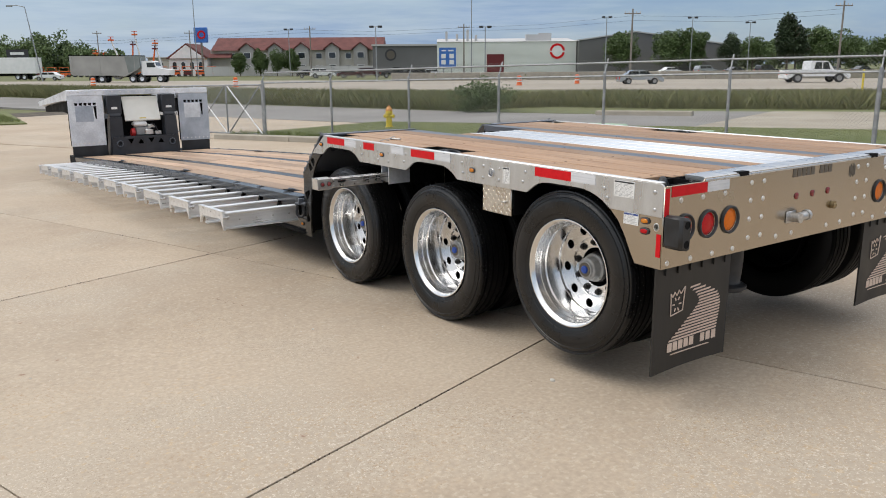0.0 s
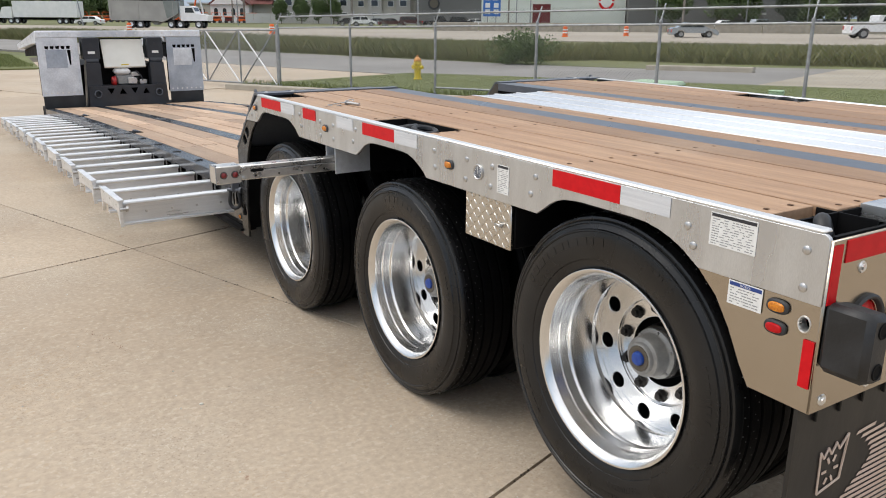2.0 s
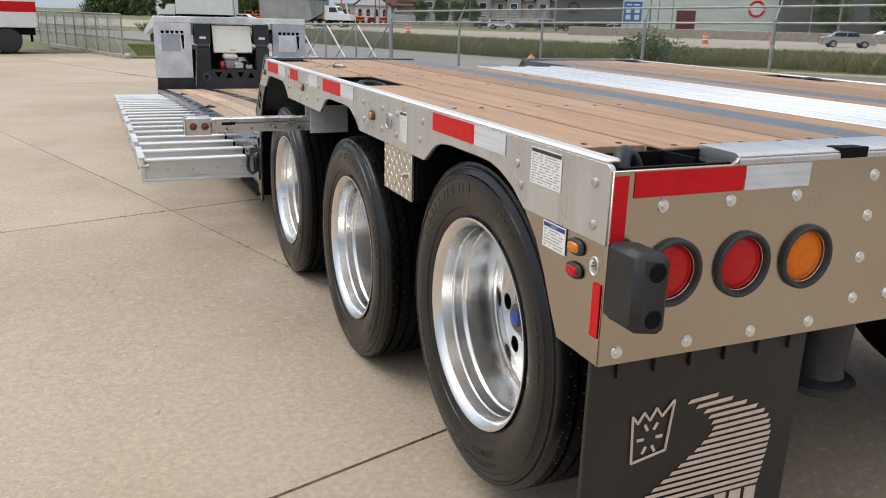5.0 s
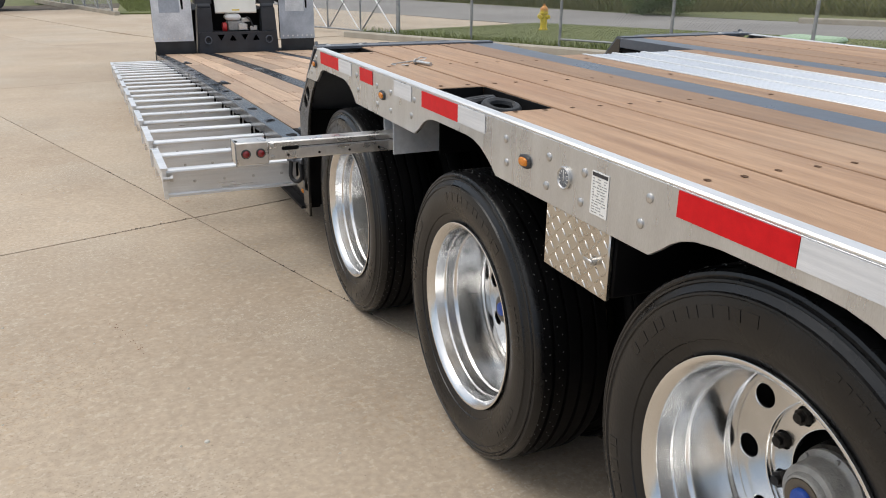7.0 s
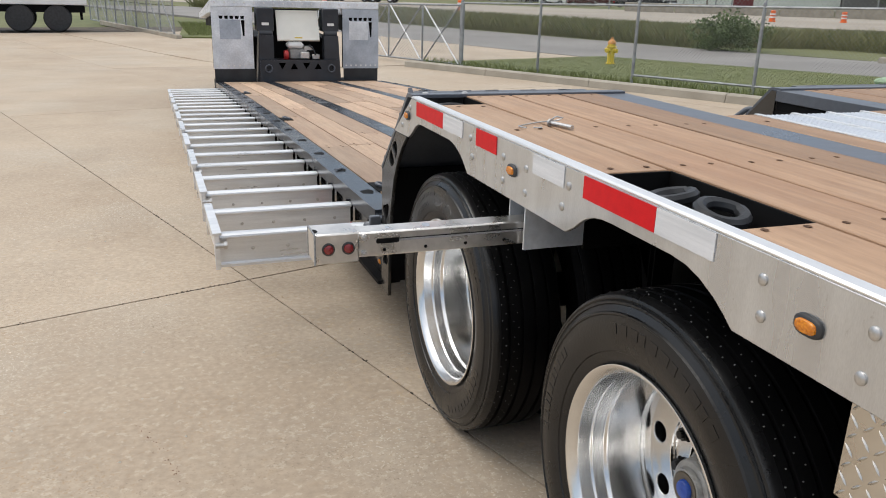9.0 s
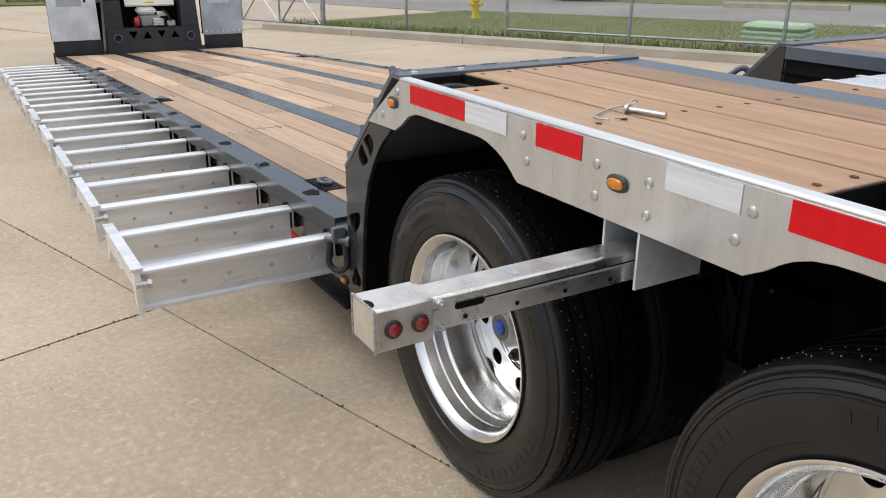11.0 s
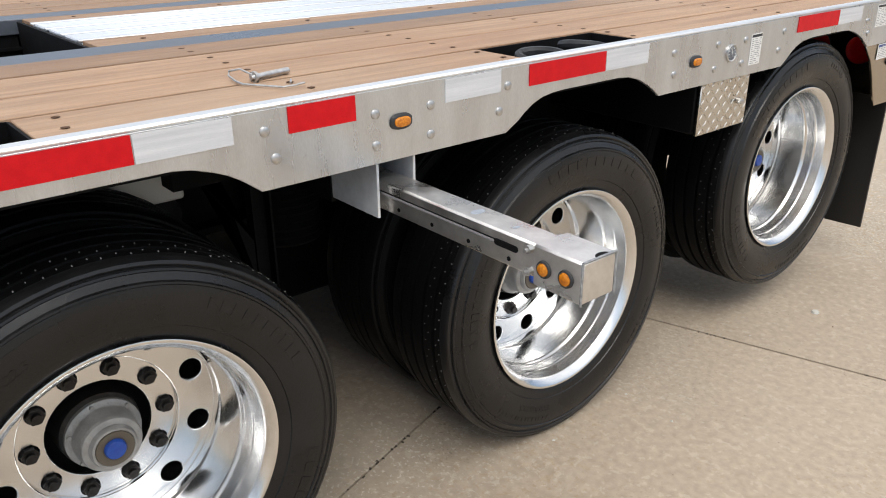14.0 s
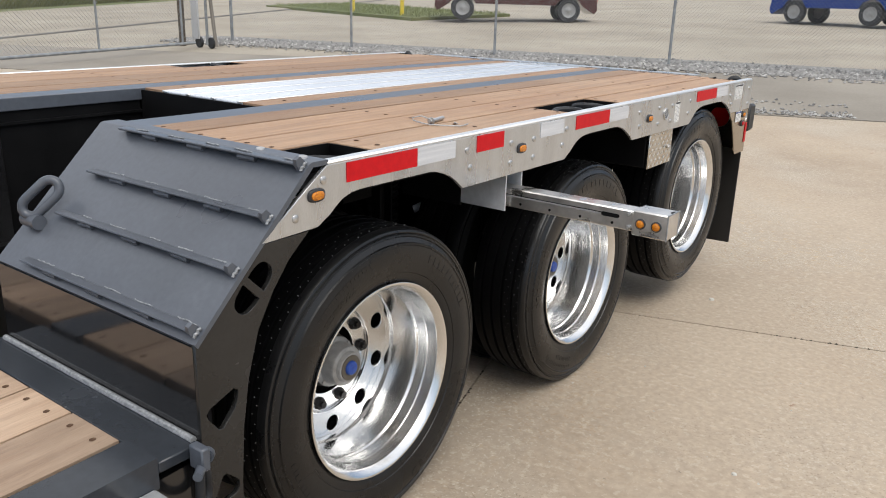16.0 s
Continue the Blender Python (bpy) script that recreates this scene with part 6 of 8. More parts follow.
# rear lot beyond the yard: grey service strip, gravel, second concrete lot
rear = E1 * -40 + E2 * -6.93
solid("side_drive", strip(E1 * 13.93 + E2 * -6.92, E2, 11, E1, 60, -0.016, 0.03, 2.0), CONCRETE2, "worn concrete drive at the sliding gate", "pavement", kind="structure")
solid("rear_lot", strip(rear, E2 * -1, 60, E1, 110, -0.02, 0.03, 3.0), CONCRETE2, "pale concrete car park behind the yard", "pavement", kind="structure")
solid("service_strip", strip(E1 * -30 + E2 * -6.95, E2 * -1, 4.6, E1, 70, 0.004, 0.03, 1.0), DAMP, "damp grey asphalt strip along the fence", "pavement", kind="structure")
RF0, RFD = Vector((13.1, -10.55, 0)), Vector((-4.0, -0.58, 0))
ru = RFD.normalized()
rnrm = Vector((ru.y, -ru.x, 0))
solid("gravel_bed", strip(RF0 - ru * 6 - rnrm * 1.1, ru, 26, rnrm, 1.9, 0.012, 0.03, 1.0), GRAVEL_BED, "strip of grey gravel under the fence", "gravel", kind="structure")


def stones(n, place, r0, r1, seed, up=0.012):
    q = random.Random(seed)
    s = Shape()
    for _ in range(n):
        x, y = place(q)
        r = q.uniform(r0, r1)
        z = terrain(x, y) + up
        pts = [(x + r * q.uniform(0.6, 1.2) * dx, y + r * q.uniform(0.6, 1.2) * dy, z + r * q.uniform(0.5, 1.0) * dz) for dx, dy, dz in
               ((1, 0, 0), (0, 1, 0), (-1, 0, 0), (0, -1, 0), (0, 0, 1), (0, 0, -0.6))]
        s.add(pts, [(0, 1, 4), (1, 2, 4), (2, 3, 4), (3, 0, 4), (1, 0, 5), (2, 1, 5), (3, 2, 5), (0, 3, 5)])
    return s


def bed_place(q):
    p = RF0 - ru * 6 - rnrm * (0.1 + 1.0 * q.random() - 1.6 * q.random()) + ru * q.uniform(0, 26)
    return p.x, p.y


def spill_place(q):
    p = E1 * q.uniform(-1.5, 6.5) + E2 * (-7.0 - abs(q.gauss(0, 0.22)) - (0.9 if q.random() < 0.12 else 0))
    return p.x, p.y


solid("gravel", stones(5200, bed_place, 0.02, 0.055, 5), GRAVEL, "loose grey gravel under the rear fence", "gravel", kind="stuff", smooth=False)
solid("spilled_gravel", stones(1500, spill_place, 0.012, 0.035, 6), GRAVEL, "gravel spilled along the slab edge", "gravel", kind="stuff", smooth=False)
solid("grit", stones(260, lambda q: (q.uniform(-4, 0.2), q.uniform(-2, 9)), 0.003, 0.007, 22, 0.001), STONE, "small grit scattered on the concrete", "grit", kind="stuff", smooth=False)


def crumb_place(q):
    k = q.random()
    c = q.choice((0.13, 0.22, 0.31, 0.52, 0.55, 0.58, 0.77, 0.93)) + q.gauss(0, 0.025)
    if k < 0.55:
        p = E1 * (-1.8 + 4.6 * c) + E2 * (4.765 + q.gauss(0, 0.006))
    elif k < 0.8:
        p = E1 * (0.968 + q.gauss(0, 0.005)) + E2 * (1.0 + 9 * c)
    else:
        p = E1 * (-2.4 + 3.6 * c) + E2 * (0.98 + q.gauss(0, 0.005))
    return p.x, p.y


solid("joint_crumbs", stones(420, crumb_place, 0.004, 0.011, 23, -0.003), JOINT, "dark crumbs of dirt caught in the slab joints", "dirt", kind="stuff", smooth=False)


def crack_place(q):
    f = q.random()
    return -1.035 + 0.150 * f + q.gauss(0, 0.006 + 0.006 * f), 3.430 - 0.48 * f + q.gauss(0, 0.012)


RUST = mat("rust_brown_crumb", (0.115, 0.045, 0.024), (0.24, 0.12, 0.065), 0.9, 0.0, 60, island=True, rand=0.3)
solid("crack_crumbs", stones(70, crack_place, 0.0025, 0.0065, 24, -0.002), RUST, "reddish crumbs along a short crack in the concrete", "dirt", kind="stuff", smooth=False)
solid("dark_specks", stones(330, lambda q: (q.uniform(-5, 0.3), q.uniform(-2.5, 9)), 0.0025, 0.0065, 25, -0.0025), RUST, "dark brown specks on the concrete slabs", "dirt", kind="stuff", smooth=False)
for x, y, r in ((-0.112, 0.59, 0.016), (0.62, -0.86, 0.02), (-0.75, 2.2, 0.010)):
    one = Shape().lathe([(0, r), (r * 0.5, r * 0.8), (r * 0.7, 0.0)], (x, y, terrain(x, y)), 7, 'z')
    solid("pebble", one, STONE, "pale pebble lying on the concrete slab", "stone")

# ---- front fence side: kerb, grass, road ----
FU, FN = Vector((0.342, -0.940, 0)), Vector((0.940, 0.342, 0))
N0 = 12.30


def fp(s, n, lift=0.0):
    p = FU * s + FN * n
    return Vector((p.x, p.y, terrain(p.x, p.y) + lift))


solid("verge", strip(FU * -17.2 + FN * 11.98, FU, 21.4, FN, 7.4, 0.10, 0.2), LAWN, "mown grass verge behind the kerb", "grass", kind="structure")
for k in range(7):
    s0 = -17.2 + k * 3.0
    a, b = fp(s0, 11.72), fp(s0 + 2.985, 11.72)
    ks = Shape()
    prof = [(0.0, -0.03), (0.015, 0.125), (0.05, 0.150), (0.22, 0.150), (0.255, 0.135), (0.255, -0.03)]
    vs = [Vector((p.x, p.y, p.z + h)) + FN * d for p in (a, b) for d, h in prof]
    n = len(prof)
    ks.add(vs, [tuple(range(n)), tuple(range(2 * n - 1, n - 1, -1))] + [(i, (i + 1) % n, (i + 1) % n + n, i + n) for i in range(n)])
    solid("kerb", ks, KERB, "weathered concrete kerb along the grass verge", "kerb", "kerb stones", "structure")
solid("road", strip(FU * -70 + FN * 19.6, FU, 150, FN, 8.2, 0.02, 0.1, 4.0), ASPHALT, "pale grey access road beyond the fence", "road", kind="structure")
solid("road_widening", strip(FU * -17.5 + FN * 27.82, FU, 11.4, FN, 3.3, 0.018, 0.1, 3.0), ASPHALT, "pale grey widening of the access road", "road", kind="structure")
solid("road_apron", strip(FU * -6.05 + FN * 19.75, FU, 50, FN, 11.4, 0.030, 0.1, 3.0), CONCRETE2, "pale tan concrete road past a seam", "road", kind="structure")
solid("mown_strip", strip(FU * -17.5 + FN * 31.2, FU, 62, FN, 2.6, 0.012, 0.1, 3.0), LAWN, "mown grass strip along the road", "grass", kind="structure")
lk0, lk1 = fp(-12.0, 26.9), fp(-8.1, 26.9)
lks = Shape()
lkp = [(0.0, -0.05), (0.02, 0.17), (0.05, 0.20), (0.30, 0.20), (0.33, 0.17), (0.35, -0.05)]
lks.add([Vector((p.x, p.y, p.z + h)) + FN * d for p in (lk0, lk1) for d, h in lkp], [tuple(range(6)), tuple(range(11, 5, -1))] + [(k, (k + 1) % 6, (k + 1) % 6 + 6, k + 6) for k in range(6)])
solid("concrete_barrier", lks, KERB, "low weathered concrete barrier beside the road", "barrier")
solid("driveway", strip(FU * -34 + FN * 8.0, FU, 16.5, FN, 11.55, 0.012, 0.1, 3.0), CONCRETE, "tan concrete drive through the open gate", "road", kind="structure")


def blades(n, place, h0, h1, w, seed, lean=0.35, up=0.1):
    q = random.Random(seed)
    s = Shape()
    for _ in range(n):
        x, y = place(q)
        z = terrain(x, y) + up
        a = q.uniform(0, 2 * math.pi)
        h = q.uniform(h0, h1)
        dx, dy = math.cos(a), math.sin(a)
        lx, ly = q.gauss(0, lean) * h, q.gauss(0, lean) * h
        s.add([(x - dx * w, y - dy * w, z), (x + dx * w, y + dy * w, z), (x + lx * 0.5 + dx * w * 0.5, y + ly * 0.5 + dy * w * 0.5, z + h * 0.65), (x + lx, y + ly, z + h)], [(0, 1, 2), (0, 2, 3)])
    return s


def verge_place(q):
    p = FU * q.uniform(-17, 4) + FN * q.uniform(12.05, 19.3)
    return p.x, p.y


def weed_place(q):
    s = q.uniform(-70, 45)
    p = FU * s + FN * (28.2 + 5.0 * min(1, max(0, (s + 20) / 3)) + 6.5 * q.random())
    return p.x, p.y


solid("grass", blades(60000, verge_place, 0.012, 0.038, 0.0042, 31), GRASS, "short green grass on the verge", "grass", kind="stuff", smooth=False)
solid("tall_weeds", blades(110000, weed_place, 0.18, 0.88, 0.010, 32, 0.42, 0.0), WEED, "tall uncut weeds beside the road", "weeds", kind="stuff", smooth=False)
solid("verge_far", strip(FU * -90 + FN * 27.9, FU, 220, FN, 30, 0.0, 0.05, 10.0), GROUND, "rough verge below the highway", "grass", kind="structure")
solid("weed_edge", blades(3000, lambda q: ((lambda p: (p.x, p.y))(FU * q.uniform(-17.1, 4) + FN * q.gauss(12.3, 0.08))), 0.06, 0.18, 0.008, 33), GRASS, "longer grass along the fence line", "grass", kind="stuff", smooth=False)


# ---- chain-link fences ----
def mesh_panel(a, b, z0a, z0b, h, cell, r, parent):
    """Crossed diagonal wires between two posts."""
    s = Shape()
    d = Vector((b.x - a.x, b.y - a.y, 0))
    ln = d.length
    d.normalize()
    k = -h
    while k < ln:
        for sgn in (1, -1):
            u0, u1 = max(k, 0.0), min(k + h, ln)
            if u1 - u0 > 0.01:
                w0, w1 = (u0 - k) / h, (u1 - k) / h
                if sgn < 0:
                    w0, w1 = 1 - w0, 1 - w1
                pts = []
                for u, w in ((u0, w0), (u1, w1)):
                    base = z0a + (z0b - z0a) * u / ln
                    pts.append(Vector((a.x + d.x * u, a.y + d.y * u, base + w * h)))
                s.cyl(pts[0], pts[1], r, n=3, caps=False)
        k += cell
    return part("chain_link", s, FENCE, parent, "woven chain-link wire", None, False)


def fence(name, posts, h, label, arms=True, cell=0.072, rails=True, bottom=()):
    th = thing(name, posts[0], label, "fence")
    for i, p in enumerate(posts):
        big = i in (0, 6)
        part("post", Shape().cyl(p, p + Vector((0, 0, h + 0.04)), 0.042 if big else 0.030, n=12).lathe([(h + 0.04, 0.034), (h + 0.075, 0.030), (h + 0.09, 0.0)], p, 12, 'z'), FENCE, th)
        if arms:
            q = p + Vector((0, 0, h + 0.06))
            e = q + FN * 0.16 + Vector((0, 0, 0.30))
            part("barb_arm", Shape().cyl(q, e, 0.016, n=6), FENCE, th)
    for i in range(len(posts) - 1):
        a, b = posts[i], posts[i + 1]
        up = Vector((0, 0, h))
        part("top_rail", Shape().cyl(a + up, b + up, 0.021, n=8), FENCE, th)
        if arms and rails:
            t = Vector((0, 0, h + 0.27)) + FN * 0.10
            part("upper_rail", Shape().cyl(a + t, b + t, 0.020, n=8), FENCE, th)
            mesh_panel(a + FN * 0.03, b + FN * 0.03, a.z + h, b.z + h, 0.34, cell, 0.0017, th)
        if i in bottom:
            t = Vector((0, 0, 0.16))
            part("bottom_rail", Shape().cyl(a + t, b + t, 0.021, n=8), FENCE, th)
        mesh_panel(a + FN * 0.035, b + FN * 0.035, a.z + 0.04, b.z + 0.04, h - 0.04, cell, 0.0017, th)
    return th


front_posts = [fp(-15.7 + 2.55 * k, N0, 0.10) for k in range(9)]
fence("chain_link_fence", front_posts, 1.46, "galvanised chain-link fence with angled barb arms", bottom=(2, 3))
rear_posts = [RF0 + RFD * k for k in range(-1, 5)]
rear_posts = [Vector((p.x, p.y, terrain(p.x, p.y))) for p in rear_posts]
fence("rear_chain_link_fence", rear_posts, 1.85, "galvanised chain-link fence standing in gravel", arms=False, cell=0.075)
th = thing("right_boundary_fence", front_posts[8], "chain-link boundary fence joining the gate", "fence")
for k in range(4):
    a = front_posts[8].lerp(Vector((15.4, 2.2, terrain(15, 2))), k / 3)
    part("post", Shape().cyl(a, a + Vector((0, 0, 1.5)), 0.03, n=10), FENCE, th)

# open swing gate with crossed braces beside the gooseneck
gate = thing("swing_gate", front_posts[0], "open galvanised gate leaf with crossed braces", "gate")
g0, g1 = fp(-15.75, N0, 0.05), fp(-20.6, N0 + 0.3, 0.05)


def gp(f, z):
    p = g0.lerp(g1, f)
    return Vector((p.x, p.y, p.z + z))


for f in (0.0, 0.33, 0.66, 1.0):
    part("gate_upright", Shape().cyl(gp(f, 0.06), gp(f, 1.48), 0.024, n=10), FENCE, gate)
for z in (0.08, 1.46):
    part("gate_rail", Shape().cyl(gp(0, z), gp(1, z), 0.024, n=10), FENCE, gate)
for f in (0.0, 0.33, 0.66):
    part("brace", Shape().cyl(gp(f + 0.01, 0.08), gp(f + 0.32, 1.46), 0.020, n=8), WHITE, gate)
    part("brace", Shape().cyl(gp(f + 0.32, 0.08), gp(f + 0.01, 1.46), 0.018, n=8), FENCE, gate)
mesh_panel(g0, g1, g0.z + 0.08, g1.z + 0.08, 1.38, 0.075, 0.0028, gate)
part("hinge_post", Shape().cyl(fp(-15.62, N0 - 0.05, 0.0), fp(-15.62, N0 - 0.05, 1.56), 0.038, n=14), FENCE, gate)

# second gate leaf across the drive, with its kerb
gate2 = thing("far_swing_gate", (-0.6, 31.0, terrain(0, 31)), "open galvanised gate leaf across the drive", "gate")
h0, h1 = Vector((0.0, 31.9, terrain(0, 32))), Vector((-3.5, 44.6, terrain(0, 45)))
for k in range(9):
    p = h0.lerp(h1, k / 8)
    part("gate_upright", Shape().cyl(p + Vector((0, 0, 0.1)), p + Vector((0, 0, 1.62)), 0.03, n=8), FENCE, gate2)
    if k < 8:
        q = h0.lerp(h1, (k + 1) / 8)
        part("brace", Shape().cyl(p + Vector((0, 0, 0.1)), q + Vector((0, 0, 1.62)), 0.022, n=6), FENCE, gate2)
for z in (0.1, 1.62):
    part("gate_rail", Shape().cyl(h0 + Vector((0, 0, z)), h1 + Vector((0, 0, z)), 0.03, n=8), FENCE, gate2)
mesh_panel(h0, h1, h0.z + 0.1, h1.z + 0.1, 1.52, 0.12, 0.004, gate2)
dirn = (h1 - h0).normalized()
solid("kerb_far", Shape().box(-0.1, 0.1, 0, 11.5, -0.05, 0.15, 0.02, Matrix.Translation(h0 + Vector((0.15, -0.4, 0))) @ pose(0, 0, 0, 0, 0, math.degrees(math.atan2(-dirn.x, dirn.y)))), KERB, "concrete kerb below the far gate", "kerb", kind="structure")
solid("grass_patch", strip(Vector((0.15, 32.0, 0)), Vector((0.06, 0.998, 0)), 10.5, Vector((0.998, -0.06, 0)), 1.9, 0.06, 0.1), LAWN, "small green grass patch by the drive", "grass", kind="structure")
solid("grass_patch_blades", blades(2500, lambda q: (q.uniform(0.5, 1.9), q.uniform(32.1, 42.0)), 0.06, 0.14, 0.012, 35), GRASS, "grass on the patch by the drive", "grass", kind="stuff", smooth=False)

# sliding gate at the rear with its roller carriage
sg = thing("sliding_gate", (16.1, -8.1, terrain(16, -8.1)), "grey sliding gate with wheeled carriage", "gate")
s0, s1 = Vector((16.1, -8.0, terrain(16, -8) + 0.0)), Vector((14.2, 2.4, terrain(16, 2.4)))
part("gate_rail", Shape().cyl(s0 + Vector((0, 0, 0.14)), s1 + Vector((0, 0, 0.10)), 0.035, n=8), FENCE, sg)
part("gate_rail", Shape().cyl(s0 + Vector((0, 0, 1.85)), s1 + Vector((0, 0, 1.85)), 0.03, n=8), FENCE, sg)
for k in range(5):
    p = s0.lerp(s1, k / 4 * 0.96 + 0.04)
    part("gate_upright", Shape().cyl(p + Vector((0, 0, 0.1)), p + Vector((0, 0, 1.85)), 0.026, n=8), FENCE, sg)
mesh_panel(s0, s1, s0.z + 0.15, s1.z + 0.15, 1.7, 0.10, 0.0028, sg)
part("carriage", Shape().box(16.28, 16.54, -8.30, -8.24, s0.z + 0.22, s0.z + 1.95, 0.01), ROOFGREY, sg, "pale grey gate carriage panel")
part("carriage_post", Shape().cyl((16.02, -8.32, s0.z + 0.08), (16.02, -8.32, s0.z + 2.0), 0.035, n=10), FENCE, sg)
part("carriage_brace", Shape().cyl((15.78, -8.40, s0.z + 0.05), (15.93, -8.34, s0.z + 1.9), 0.045, n=8), POLE, sg)
part("lattice_post", Shape().box(17.05, 17.19, -8.42, -8.30, s0.z, s0.z + 2.0, 0.01), BARK, sg, "dark perforated gate post")
for x in (16.40, 15.90):
    part("carriage_wheel", Shape().lathe([(-0.04, 0.05), (-0.04, 0.125), (-0.025, 0.14), (0.025, 0.14), (0.04, 0.125), (0.04, 0.05), (0.035, 0.0)], (x, -8.36, s0.z + 0.14), 20, 'y'), RUBBER, sg)

# ---- hydrant, utility box ----
hp = Vector((10.62, 19.40, terrain(10.6, 19.4) + 0.10))
hyd = thing("fire_hydrant", hp, "yellow fire hydrant with orange cap on the grass", "hydrant")
part("barrel", Shape().lathe([(0.0, 0.13), (0.03, 0.13), (0.035, 0.10), (0.10, 0.095), (0.42, 0.092), (0.43, 0.13), (0.46, 0.13), (0.465, 0.105), (0.52, 0.10)], hp, 24, 'z'), YELLOW, hyd)
part("bonnet", Shape().lathe([(0.52, 0.112), (0.545, 0.112), (0.58, 0.095), (0.62, 0.065), (0.64, 0.035), (0.69, 0.030), (0.69, 0.0)], hp, 24, 'z'), HYDCAP, hyd, "orange bonnet")
for d in (Vector((-0.342, 0.94, 0)), Vector((0.342, -0.94, 0)), Vector((-0.94, -0.342, 0))):
    c = hp + Vector((0, 0, 0.35))
    part("outlet", Shape().cyl(c + d * 0.08, c + d * 0.16, 0.052, n=14).cyl(c + d * 0.16, c + d * 0.185, 0.062, n=6).cyl(c + d * 0.185, c + d * 0.21, 0.02, n=6), YELLOW, hyd)
def utility_box(x, y, k, grate):
    bp = Vector((x, y, terrain(x, y) + 0.10))
    m = Matrix.Translation(bp) @ pose(0, 0, 0, 0, 0, -70)
    ub = thing("utility_box", bp, "pale green ribbed utility cabinet on the grass", "utility box")
    part("cabinet", Shape().box(-0.46 * k, 0.46 * k, -0.34 * k, 0.34 * k, 0.0, 0.30 * k, 0.02, m), GREENBOX, ub)
    for z in (0.08, 0.16, 0.24):
        part("rib", Shape().box(-0.475 * k, 0.475 * k, -0.355 * k, 0.355 * k, z * k, (z + 0.045) * k, 0.01, m), GREENBOX, ub)
    part("lid", Shape().box(-0.48 * k, 0.48 * k, -0.36 * k, 0.36 * k, 0.302 * k, 0.41 * k, 0.05 * k, m), GREENBOX, ub)
    if grate:
        gr = part("concrete_base", Shape().box(-0.50, 0.50, -0.50, -0.37, -0.02, 0.10, 0.01, m), KERB, ub, "grey pierced concrete base block")
        for q in range(7):
            # black triangles painted for the shade inside the piercings
            part("base_hole", Shape().prism([(-0.44 + q * 0.135, 0.02), (-0.36 + q * 0.135, 0.02), (-0.40 + q * 0.135, 0.085)] if q % 2 else [(-0.44 + q * 0.135, 0.085), (-0.36 + q * 0.135, 0.085), (-0.40 + q * 0.135, 0.02)], 'y', -0.503, -0.5005),
                 INK, gr, "", m)


utility_box(10.42, 10.05, 1.0, True)
utility_box(13.6, 9.6, 0.30, False)


# ---- foliage ----
def foliage(centre, radii, n, size, seed, clumps=26, pointed=0.0):
    q = np.random.RandomState(seed)
    c = q.normal(size=(clumps, 3))
    c /= np.linalg.norm(c, axis=1)[:, None]
    c *= q.uniform(0.25, 0.85, (clumps, 1))
    if pointed:
        f = (c[:, 2] + 1) / 2
        c[:, :2] *= (1 - pointed * f)[:, None]
    pick = q.randint(0, clumps, n)
    d = q.normal(size=(n, 3))
    d /= np.linalg.norm(d, axis=1)[:, None]
    rad = q.uniform(0.20, 0.44, clumps)[pick][:, None] * q.uniform(0.55, 1.0, (n, 1))
    p = (c[pick] + d * rad) * np.array(radii) + np.array(centre)
    a, b = q.normal(size=(n, 3)), q.normal(size=(n, 3))
    a /= np.linalg.norm(a, axis=1)[:, None]
    b -= a * (a * b).sum(1)[:, None]
    b /= np.linalg.norm(b, axis=1)[:, None]
    sz = size * q.uniform(0.6, 1.3, (n, 1))
    v = np.stack([p - a * sz, p + b * sz * 0.6, p + a * sz, p - b * sz * 0.6], 1).reshape(-1, 3)
    s = Shape()
    s.v = [tuple(x) for x in v.tolist()]
    s.f = [(4 * k, 4 * k + 1, 4 * k + 2, 4 * k + 3) for k in range(n)]
    return s


def tree(x, y, h, w, seed, conifer=False, n=1600):
    z = terrain(x, y) - 0.05
    t = thing("tree", (x, y, z), "dark green conifer with dense pointed crown" if conifer else "leafy green roadside tree with uneven crown", "tree")
    r = random.Random(seed)
    tr = Shape().tube([(x, y, z), (x + r.uniform(-0.1, 0.1), y, z + h * 0.3), (x + r.uniform(-0.2, 0.2), y, z + h * 0.75)], 0.02 * h, 7)
    for k in range(5):
        a = r.uniform(0, 6.28)
        tr.tube([(x, y, z + h * (0.25 + 0.08 * k)), (x + math.cos(a) * w * 0.35, y + math.sin(a) * w * 0.35, z + h * (0.42 + 0.09 * k))], 0.008 * h, 5)
    part("trunk", tr, BARK, t)
    part("crown", foliage((x, y, z + h * 0.58), (w / 2, w / 2, h * 0.46), n, h * 0.024, seed, 46, 0.8 if conifer else 0.15), PINE if conifer else LEAF, t, "", None, False)
    return t


bs = foliage((20.1, 26.7, terrain(20, 26.7) + 0.75), (1.7, 1.5, 1.0), 5000, 0.055, 41, 34)
solid("bush", bs, LEAF, "dense round green bush by the road", "bush", smooth=False)

